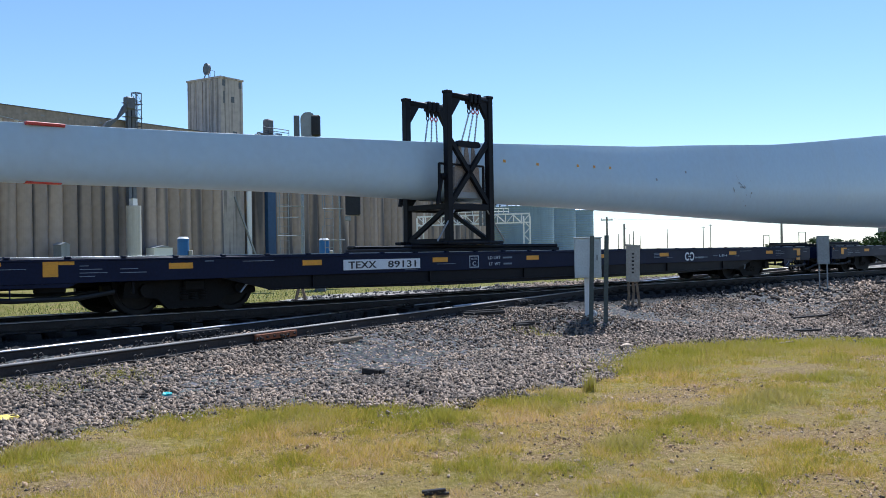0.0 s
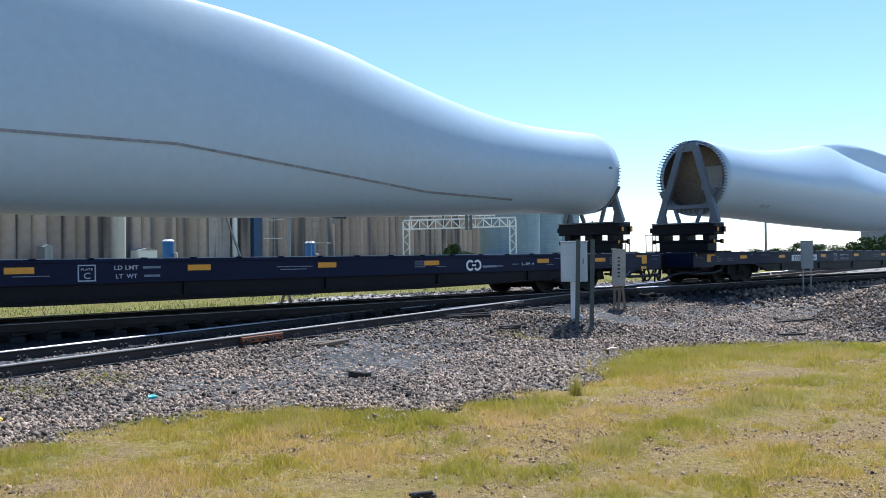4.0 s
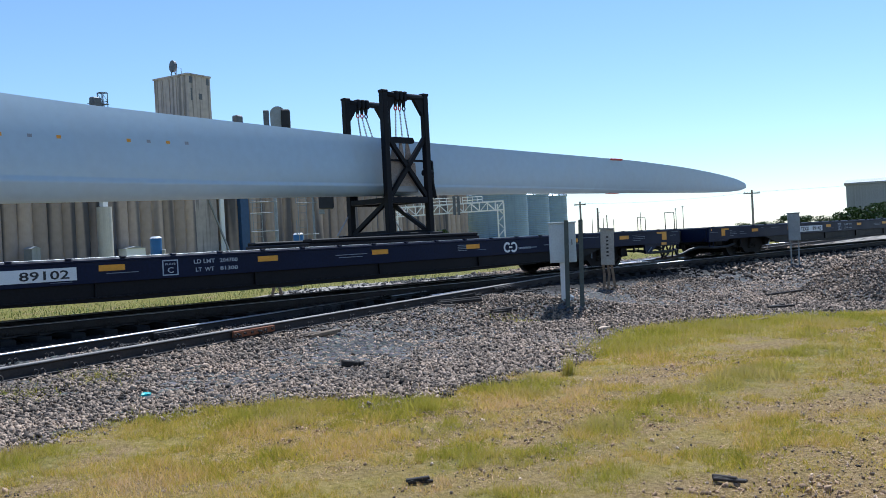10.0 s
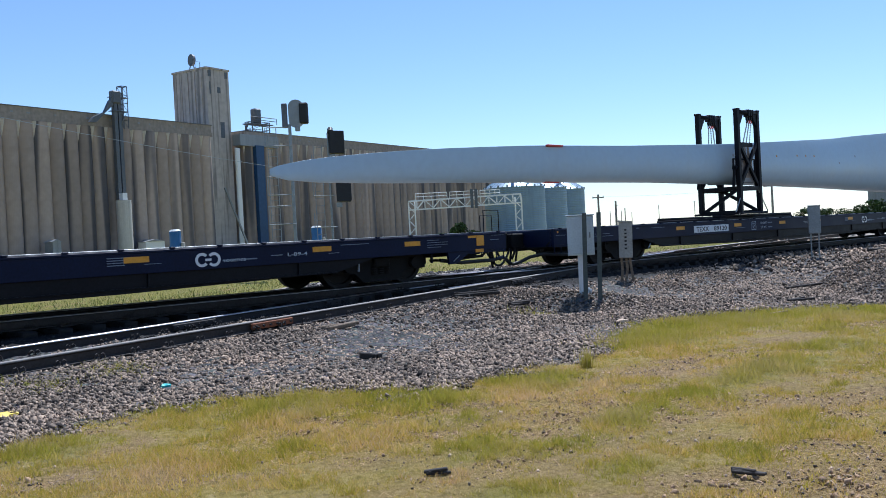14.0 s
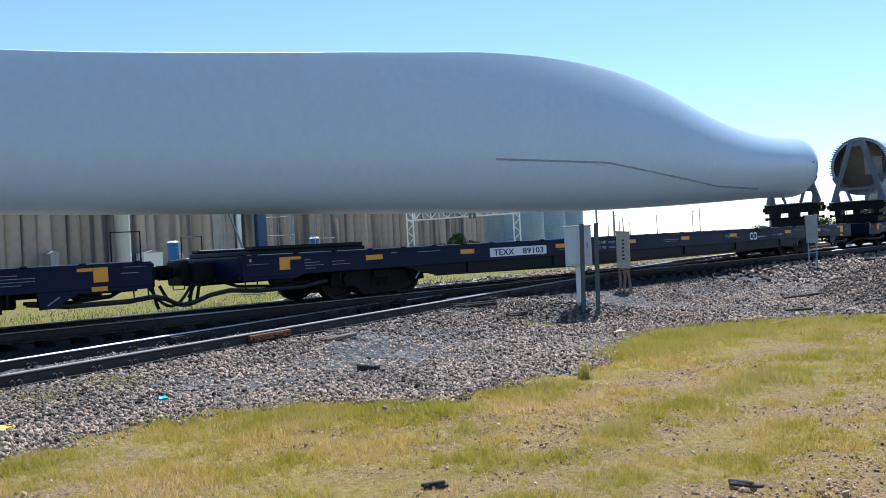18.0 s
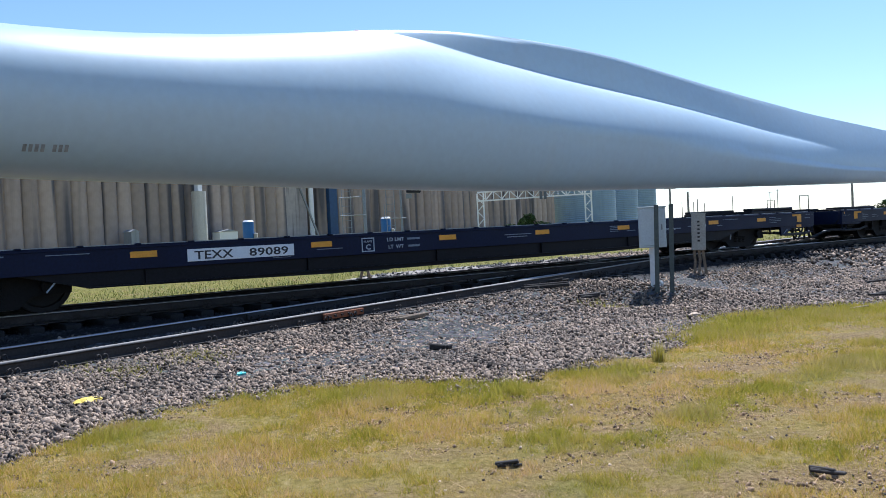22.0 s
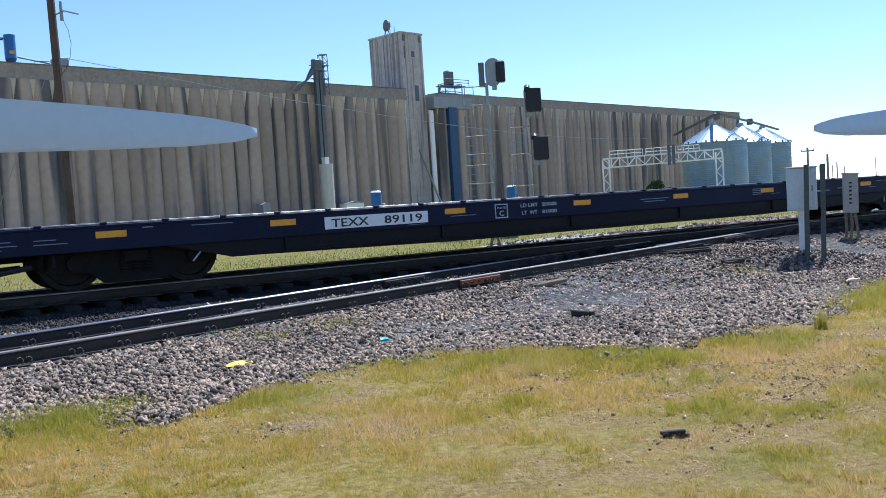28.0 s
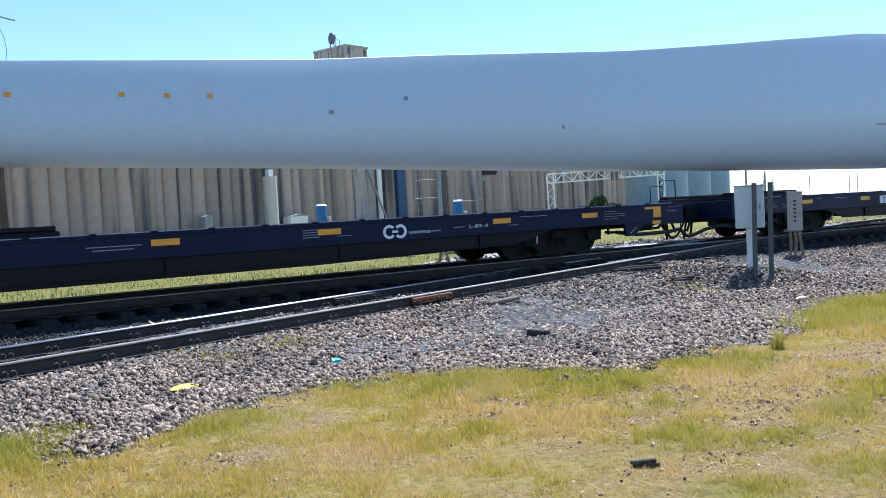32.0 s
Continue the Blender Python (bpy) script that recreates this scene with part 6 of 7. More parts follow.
# blue tanks beyond the train
def blue_tank(x, y, w, h):
    ob = thing("blue_tank", pose(x, y, 0.2), "upright blue plastic tank with a pale fitting", "tank", "blue tanks")
    bm = nb()
    bmesh.ops.create_cone(bm, cap_ends=True, segments=20, radius1=w, radius2=w, depth=h, matrix=Matrix.Translation((0, 0, h / 2)))
    part("shell", bm, M_BLUETANK, ob, smooth=False)
    bm = nb()
    bmesh.ops.create_cone(bm, cap_ends=True, segments=20, radius1=w * 1.04, radius2=w * 0.7, depth=0.12, matrix=Matrix.Translation((0, 0, h + 0.06)))
    part("lid", bm, M_WHITEPAINT, ob)
    bm = nb()
    box(bm, w, -0.15, 0.3, w + 0.22, 0.15, h * 0.72, 0.05)
    part("fitting", bm, M_BOX2, ob)


blue_tank(-16.6, 57.7, 0.36, 2.55)
blue_tank(-7.9, 59.5, 0.34, 2.35)


# poles and wires
def power_pole(x, y, h, arm, lean=0.0, label="tall dark wooden utility pole with a crossarm"):
    ob = thing("utility_pole", pose(x, y, 0, 0, lean, 0), label, "utility pole", "utility poles")
    bm = nb()
    # far poles take a paler wood with the haze mixed into its colour
    wood = M_WOOD if y < 60 else M_HAZEWOOD
    rod(bm, (0, 0, -0.3), (0, 0, h), 0.2, 0.145, 10)
    part("shaft", bm, wood, ob)
    if arm:
        bm = nb()
        box(bm, -arm / 2, -0.07, h - 0.6, arm / 2, 0.07, h - 0.42)
        part("crossarm", bm, wood, ob)
        for k in (-1, 0, 1):
            bm = nb()
            rod(bm, (k * arm * 0.44, 0, h - 0.42), (k * arm * 0.44, 0, h - 0.2), 0.05, 0.03, 8)
            part("insulator", bm, M_POST, ob)
    return ob


near_pole = power_pole(-20.98, 31.1, 10.25, 0, -1.1, "dark leaning wooden utility pole with insulator bracket and guy wire")
bm = nb()
tube(bm, [(0, 0, 9.6), (0.5, 0, 9.75), (1.1, 0, 9.55)], 0.03, 6)
part("bracket", bm, M_POST, near_pole)
bm = nb()
rod(bm, (0.4, 0, 9.4), (0.4, 0, 10.1), 0.07, 0.05, 10)
part("insulator", bm, M_POST, near_pole)
bm = nb()
tube(bm, [(0.45, 0, 9.4), (0.62, 0, 9.0), (0.68, 0, 8.5), (0.58, 0, 8.0), (0.36, 0, 7.6), (0.12, 0, 7.35)], 0.009, 5)
part("jumper", bm, M_HOSE, near_pole)
bm = nb()
tube(bm, [(0, 0, 8.3), (-3.0, 1.0, 4.3), (-6, 2, 0.2)], 0.015, 5)
part("guy_wire", bm, M_POST, near_pole)
rng = random.Random(11)
power_pole(26.3, 147.7, 7.0, 1.9)
power_pole(29.0, 147.2, 5.8, 0)
power_pole(52.0, 140.7, 7.2, 2.6)
power_pole(60.0, 290.0, 7.5, 0, label="distant slim wooden pole")
for x, y, h in ((80, 420, 9), (83, 420, 12), (86, 424, 9), (90, 420, 8), (105, 430, 11), (122, 430, 12), (126, 432, 13), (60, 400, 8)):
    power_pole(x, y, h, 1.5 if h > 11 else 0, label="distant slim utility pole on the horizon")
wr = thing("overhead_wire", Matrix(), "thin overhead wires strung between poles", "wire")
for a, b, sag in (((26.3, 147.7, 6.7), (52.0, 140.7, 6.9), 0.5), ((52.0, 140.7, 6.9), (95.0, 130.0, 8.5), 0.5), ((-20.9, 31.3, 8.05), (2.0, 110.0, 8.0), 1.0)):
    a, b = Vector(a), Vector(b)
    bm = nb()
    pts = []
    for k in range(13):
        p = a.lerp(b, k / 12)
        p.z -= sag * 4 * (k / 12) * (1 - k / 12)
        pts.append(p)
    tube(bm, pts, 0.014, 4)
    part("wire", bm, M_DARKSTEEL if a.x > 0 else M_PALE, wr)

# big metal shed
sd = thing("metal_shed", pose(81.6, 171.6, 0, 0, 0, -27), "large grey metal-clad shed with ribbed walls", "shed")
bm = nb()
box(bm, 0, 0, 0, 60, 40, 8.6)
shell = part("wall", bm, M_SHED, sd)
src = None
for i in range(60):
    m = pose(0.5 + i, 0, 0)
    if src is None:
        bm = nb()
        box(bm, -0.12, -0.08, 0, 0.12, 0.0, 8.55)
        src = part("wall_rib", bm, M_SHED, shell, at=m)
    else:
        share("wall_rib", src, shell, m)
for i in range(30):
    share("wall_rib", src, shell, pose(0, 0.5 + i * 1.3, 0, 0, 0, -90))
bm = nb()
prism(bm, [(-0.4, 8.5), (40.4, 8.5), (40.4, 8.8), (20, 10.2), (-0.4, 8.8)], "x", -0.4, 60.4)
part("roof", bm, M_SHED, sd)


# trees and scrub on the horizon
def leaf_cloud(rng, centre, radius, count, size):
    vs, fs = [], []
    for _ in range(count):
        while True:
            d = Vector((rng.uniform(-1, 1), rng.uniform(-1, 1), rng.uniform(-1, 1)))
            if 0.3 < d.length < 1:
                break
        p = Vector(centre) + Vector((d.x * radius[0], d.y * radius[1], d.z * radius[2]))
        n = Vector((rng.uniform(-1, 1), rng.uniform(-1, 1), rng.uniform(-1, 1))).normalized()
        t = n.orthogonal().normalized() * size * rng.uniform(0.6, 1.3)
        b = n.cross(t)
        k = len(vs)
        vs += [p - t - b * 0.6, p + t - b * 0.3, p + t * 0.6 + b, p - t * 0.7 + b * 0.8]
        fs.append((k, k + 1, k + 2, k + 3))
    return vs, fs


def tree(x, y, h, w, seed, name="tree", label="bushy dark green tree on the horizon"):
    rng = random.Random(seed)
    ob = thing(name, pose(x, y, 0), label, "tree" if name == "tree" else "shrub")
    bm = nb()
    rod(bm, (0, 0, -0.2), (0.1 * w, 0, h * 0.45), 0.05 * h, 0.03 * h, 8)
    for k in range(4):
        a = rng.uniform(0, 6.28)
        rod(bm, (0.07 * w, 0, h * (0.25 + 0.05 * k)), (0.3 * w * math.cos(a), 0.3 * w * math.sin(a), h * 0.7), 0.022 * h, 0.008 * h, 6)
    part("trunk", bm, M_BARK, ob)
    vs, fs = [], []
    for k in range(9):
        a, rr = rng.uniform(0, 6.28), rng.uniform(0, 0.36) * w
        c = (rr * math.cos(a), rr * math.sin(a), h * rng.uniform(0.35, 0.82))
        v, f = leaf_cloud(rng, c, (w * rng.uniform(0.14, 0.26), w * rng.uniform(0.14, 0.26), h * rng.uniform(0.12, 0.2)), 170, 0.035 * h)
        fs += [tuple(i + len(vs) for i in q) for q in f]
        vs += v
    me = bpy.data.meshes.new("crown")
    me.from_pydata([tuple(v) for v in vs], [], fs)
    me.materials.append(M_LEAF)
    c = new("crown", me)
    c.parent = ob
    return ob


for i, (x, y, h, w) in enumerate(((88, 244, 3.2, 7), (92, 243, 3.6, 8), (97, 241, 5.0, 9), (102, 239, 5.2, 10), (107, 238, 4.2, 9), (113, 236, 4.6, 9), (118, 233, 3.6, 8), (71.5, 150.0, 5.4, 7), (76, 148.5, 5.9, 8), (82, 146, 5.2, 8), (86, 143, 6.0, 9))):
    tree(x, y, h * 0.85, w, 40 + i)
for i, (x, y, h, w) in enumerate(((3.2, 128, 3.6, 4), (5.4, 129, 2.6, 4), (0.8, 131, 2.3, 4))):
    tree(x, y, h, w, 70 + i, "shrub", "grey-green shrub below the white gantry")


# ---- lineside boxes ----
def post_channel(ob, x, y, z0, z1, name="sign_post"):
    bm = nb()
    prism(bm, [(-0.045, -0.02), (0.045, -0.02), (0.045, 0.02), (0.03, 0.02), (0.03, -0.005), (-0.03, -0.005), (-0.03, 0.02), (-0.045, 0.02)], "z", z0, z1)
    part(name, bm, M_GREENPOST, ob, at=pose(x, y, 0))


cab = thing("signal_cabinet", pose(2.98, 19.0, 0.1, 0, 0, -9), "pale grey metal trackside cabinet on a white post", "cabinet")
bm = nb()
box(bm, -0.28, -0.16, 0.94, 0.27, 0.18, 1.76, 0.012)
hs = part("housing", bm, M_BOX, cab)
bm = nb()
box(bm, -0.25, -0.172, 0.98, 0.24, -0.158, 1.72, 0.006)
part("door", bm, M_BOX, hs)
bm = nb()
box(bm, -0.30, -0.19, 1.76, 0.29, 0.2, 1.785, 0.006)
part("lid", bm, M_BOX, hs)
bm = nb()
box(bm, 0.17, -0.19, 1.3, 0.2, -0.17, 1.42, 0.004)
part("latch", bm, M_POST, hs)
bm = nb()
box(bm, -0.085, -0.06, -0.1, 0.075, 0.08, 0.94, 0.012)
part("post", bm, M_WHITEPAINT, cab, "thick white post with scuffed foot")
rng = random.Random(5)
for k in range(9):
    bm = nb()
    bmesh.ops.create_icosphere(bm, subdivisions=1, radius=0.045 + 0.03 * rng.random())
    for v in bm.verts:
        v.co *= rng.uniform(0.7, 1.2)
    part("plastic_scrap", bm, M_WRAP, cab, at=pose(-0.28 + 0.07 * k * 0.7, -0.06 + rng.uniform(-0.1, 0.05), 0.04 + 0.05 * max(0, k - 3) * 0.6))
for x, z1 in ((0.02, 1.86), (0.31, 1.86)):
    pt = thing("marker_post", pose(2.94 + x, 18.62 - 0.12 * x, 0.05, 0, 1.5, -9), "slim dark green steel channel post beside the cabinet", "post", "marker posts")
    post_channel(pt, 0, 0, -0.15, z1)

cab2 = thing("telephone_box", pose(4.67, 22.79, 0.14, 0, 1.2, -12) @ Matrix.Scale(0.93, 4), "narrow tan weathered trackside box on crooked wooden legs", "box")
bm = nb()
box(bm, -0.18, -0.15, 0.72, 0.18, 0.15, 1.68, 0.01)
hs = part("housing", bm, M_BOX2, cab2)
bm = nb()
prism(bm, [(-0.2, 1.68), (0.2, 1.68), (0.2, 1.70), (-0.2, 1.73)], "y", -0.18, 0.18)
part("roof", bm, M_BOX2, hs)
for k in range(6):
    bm = nb()
    box(bm, -0.03, -0.154, 0.95 + 0.1 * k, 0.03, -0.149, 0.995 + 0.1 * k)
    part("stencil_bar", bm, M_DEBRIS, hs)
for pts in (((-0.12, 0, 0.72), (-0.10, 0, 0.4), (-0.13, 0, -0.1)), ((0.0, 0, 0.72), (0.03, 0, 0.45), (-0.02, 0, 0.0)), ((0.1, 0, 0.72), (0.15, 0, 0.3), (0.18, 0, 0.08), (0.1, 0, 0.0))):
    bm = nb()
    for a, b in zip(pts[:-1], pts[1:]):
        beam(bm, a, b, 0.07)
    part("leg", bm, M_DRYWOOD, cab2)

cab3 = thing("relay_case", pose(12.55, 30.27, 0.16, 0, 0, -20) @ Matrix.Scale(0.94, 4), "grey metal relay case on two thin legs", "cabinet")
bm = nb()
box(bm, -0.2, -0.18, 0.93, 0.2, 0.18, 1.9, 0.015)
hs = part("housing", bm, M_POST, cab3)
bm = nb()
box(bm, -0.22, -0.2, 1.9, 0.22, 0.2, 1.93, 0.01)
part("lid", bm, M_POST, hs)
for x in (-0.13, 0.13):
    bm = nb()
    box(bm, x - 0.025, -0.025, -0.1, x + 0.025, 0.025, 0.93)
    part("leg", bm, M_POST, cab3)


# ---- rail fittings ----
def joint_bar(s0, s1, off, mat_, parent):
    """Splice bar along one rail of the crossing track, on its near side."""
    a, b = Vector(on_near_track(s0, off - 0.055, -0.085)), Vector(on_near_track(s1, off - 0.055, -0.085))
    bm = nb()
    beam(bm, a, b, 0.05, 0.10, 0.01)
    ob = part("joint_bar", bm, mat_, parent, "rusty splice bar bolted to the rail")
    for k in range(6):
        p = a.lerp(b, (k + 0.5) / 6) + Vector((NEAR_N.x, NEAR_N.y, 0)) * -0.03
        q = p + Vector((NEAR_N.x, NEAR_N.y, 0)) * -0.03
        c = nb()
        rod(c, p, q, 0.02, seg=6)
        part("bolt", c, M_RAIL, ob)


joint_bar(9.74, 10.63, -0.755, M_RUST, cross_track)
joint_bar(9.45, 10.33, 0.755, M_RAIL, cross_track)
joint_bar(13.1, 14.2, 0.755, M_RAIL, cross_track)
joint_bar(17.6, 18.5, -0.755, M_RAIL, cross_track)


def curl(bm, x, y):
    """Bent spring bar that clips the rail's foot down."""
    pts = [(x + 0.036 * math.cos(a), y + 0.012 * math.sin(2 * a), 0.052 + 0.034 * math.sin(a)) for a in np.linspace(-1.2, 4.4, 12)]
    for a, b in zip(pts[:-1], pts[1:]):
        rod(bm, a, b, 0.010, seg=5)


clip_src = None
plate_src = None
for parent, put, heading, s0, s1 in ((cross_track, on_near_track, NEAR_HEAD, -5.06, 26), (main_track, on_train_track, HEAD, -18.0, 30)):
    for off in (-0.755, 0.755):
        s = s0
        while s < s1:
            m = pose(*put(s, off, -0.17), 0, 0, heading)
            if plate_src is None:
                bm = nb()
                box(bm, -0.1, -0.17, -0.012, 0.1, 0.17, 0.012, 0.004)
                plate_src = part("tie_plate", bm, M_RAIL, parent, at=m)
                bm = nb()
                for yy in (-0.105, 0.105):
                    curl(bm, -0.045, yy)
                    curl(bm, 0.045, yy)
                clip_src = part("rail_clip", bm, M_RAIL, parent, at=m)
            else:
                share("tie_plate", plate_src, parent, m)
                share("rail_clip", clip_src, parent, m)
            s += 0.55
# guard rails and frog castings of the diamond
for off in (-0.52, 0.52):
    rail("guard_rail", on_near_track(15.5, off, -0.004), on_near_track(31.0, off, -0.004), cross_track)
    rail("guard_rail", on_train_track(13.0, off, -0.004), on_train_track(28.0, off, -0.004), main_track)


# ---- loose things on the ground ----
def ground_at(x, y):
    return float(ground_z(np.array([x]), np.array([y]))[0])


def stick(name, x, y, ln, r, rot, mat_, label, category, n=3):
    rng = random.Random(int((x + 50) * 100))
    ob = thing(name, pose(x, y, ground_at(x, y) + r * 0.6, 0, 0, rot), label, category)
    for k in range(n):
        bm = nb()
        a = (-ln / 2 + rng.uniform(0, 0.2) * ln, rng.uniform(-r, r) * 2, rng.uniform(0, r))
        b = (ln / 2 - rng.uniform(0, 0.3) * ln, rng.uniform(-r, r) * 2.5, rng.uniform(0, r * 2))
        beam(bm, a, b, r * rng.uniform(1.2, 2.2), r * rng.uniform(0.8, 1.6), r * 0.25)
        part("splinter", bm, mat_, ob)
    return ob


stick("wood_scrap", -0.09, 6.05, 0.19, 0.018, 5, M_DEBRIS, "small dark scrap of charred wood in the grass", "wood scrap")
stick("broken_branch", 1.84, 5.62, 0.26, 0.02, -62, M_TIE, "broken brown piece of wood on bare soil", "branch", 3)
stick("tie_fragment", -0.95, 12.0, 0.36, 0.05, -20, M_DEBRIS, "dark broken tie fragment lying on the ballast", "wood scrap", 2)
stick("old_plank", -1.6, 14.6, 0.75, 0.05, 20, M_DRYWOOD, "weathered grey board lying on the ballast", "plank", 2)
for x, y, ln, rot in ((0.2, 19.0, 1.5, 20), (0.7, 18.7, 1.2, 12), (-0.4, 18.9, 1.0, 30), (0.9, 19.4, 0.9, 5), (1.6, 18.3, 0.8, 40)):
    stick("old_timber", x, y, ln, 0.05, rot, M_TIE, "splintered brown timber beside the track", "plank", 2)
for x, y, ln, rot in ((8.2, 20.5, 1.4, 30), (11.5, 24.0, 1.6, 35), (10.2, 21.0, 0.9, 20), (6.8, 17.2, 0.6, 10)):
    stick("dark_stick", x, y, ln, 0.03, rot, M_DEBRIS, "dark stick lying on the gravel", "branch", 2)
for x, y, r_ in ((5.6, 15.1, 0.12), (8.3, 15.6, 0.10)):
    stick("straw_clump", x, y, 0.4, 0.02, 20, M_DRYWOOD, "pale dry straw at the grass edge", "straw", 5)


stub = thing("marker_stub", pose(-4.28, 26.85, ground_at(-4.28, 26.85)), "short grey splayed post stub in the grass beyond the track", "post")
for o in (-1, 1):
    bm = nb()
    beam(bm, (o * 0.17, 0, -0.05), (o * 0.05, 0, 0.42), 0.09, 0.08, 0.01)
    part("leg", bm, M_DRYWOOD, stub)


def crumple(name, x, y, size, mat_, label, flat=0.45):
    rng = random.Random(int((x + 60) * 37))
    ob = thing(name, pose(x, y, ground_at(x, y) + size * flat * 0.8, 0, 0, rng.uniform(0, 90)), label, "litter")
    bm = nb()
    bmesh.ops.create_icosphere(bm, subdivisions=2, radius=size)
    for v in bm.verts:
        v.co *= rng.uniform(0.7, 1.15)
        v.co.z *= flat
        v.co.x *= 1.5
    part("scrap", bm, mat_, ob)


crumple("yellow_wrapper", -4.42, 9.06, 0.12, M_LITTER, "crumpled yellow plastic wrapper on the ballast", 0.25)
crumple("teal_cup", -3.2, 10.4, 0.05, M_TEAL, "small crushed teal cup on the ballast", 0.8)
crumple("flat_stone", 3.0, 15.1, 0.09, M_GRIT, "grey flat stone at the grass edge", 0.4)


# ---- ballast stones and grass ----
def stuff_mesh(name, verts, faces, material, label, category, extra=None):
    me = bpy.data.meshes.new(name)
    nv, k = len(verts), faces.shape[1]
    me.vertices.add(nv)
    me.vertices.foreach_set("co", verts.astype(np.float32).ravel())
    me.loops.add(faces.size)
    me.loops.foreach_set("vertex_index", faces.astype(np.int32).ravel())
    me.polygons.add(len(faces))
    me.polygons.foreach_set("loop_start", np.arange(0, faces.size, k))
    me.update(calc_edges=True)
    me.materials.append(material)
    if extra is not None:
        for key, val in extra.items():
            at = me.attributes.new(key, "FLOAT", "POINT")
            at.data.foreach_set("value", val.astype(np.float32))
    return tagged(new(name, me), label, category, kind="stuff")


def rotations(rng, n):
    q = rng.normal(size=(n, 4))
    q /= np.linalg.norm(q, axis=1)[:, None]
    w, x, y, z = q.T
    return np.stack([1 - 2 * (y * y + z * z), 2 * (x * y - w * z), 2 * (x * z + w * y), 2 * (x * y + w * z), 1 - 2 * (x * x + z * z), 2 * (y * z - w * x), 2 * (x * z - w * y), 2 * (y * z + w * x), 1 - 2 * (x * x + y * y)], 1).reshape(n, 3, 3)


def rubble(name, p, s, seed, material, label, category, sink=0.0):
    """Angular broken pieces of half size s lying at p."""
    rng = np.random.default_rng(seed)
    n = len(p)
    cube = np.array([[x, y, z] for x in (-1, 1) for y in (-1, 1) for z in (-1, 1)], float)
    quads = np.array([[0, 1, 3, 2], [4, 6, 7, 5], [0, 4, 5, 1], [2, 3, 7, 6], [0, 2, 6, 4], [1, 5, 7, 3]])
    v = cube[None] * rng.uniform(0.25, 1.1, (n, 8, 3)) * np.stack([rng.uniform(0.8, 1.6, n), rng.uniform(0.7, 1.1, n), rng.uniform(0.45, 0.9, n)], 1)[:, None]
    v = np.einsum("nij,nkj->nki", rotations(rng, n), v) * s[:, None, None]
    z = ground_z(p[:, 0], p[:, 1]) + s * (rng.beta(1.1, 1.6, n) * 1.3 - 0.25 - sink)
    v += np.stack([p[:, 0], p[:, 1], z], 1)[:, None]
    f = (quads[None] + (np.arange(n) * 8)[:, None, None]).reshape(-1, 4)
    return stuff_mesh(name, v.reshape(-1, 3), f, material, label, category)


def fan(rng, count, lo, hi, a0=-44, a1=36):
    a = np.radians(rng.uniform(a0, a1, count))
    r = np.sqrt(rng.uniform(lo * lo, hi * hi, count))
    return r * np.sin(a), r * np.cos(a)


def clear_of_rails(x, y, s):
    """True where a stone of half size s touches no rail."""
    d1, d2 = track_offsets(x, y)
    a = np.abs(np.abs(d1) - 0.755)
    b = np.abs(np.abs(d2) - 0.755)
    return (a > 0.07 + s * 0.9) & (b > 0.07 + s * 0.9)


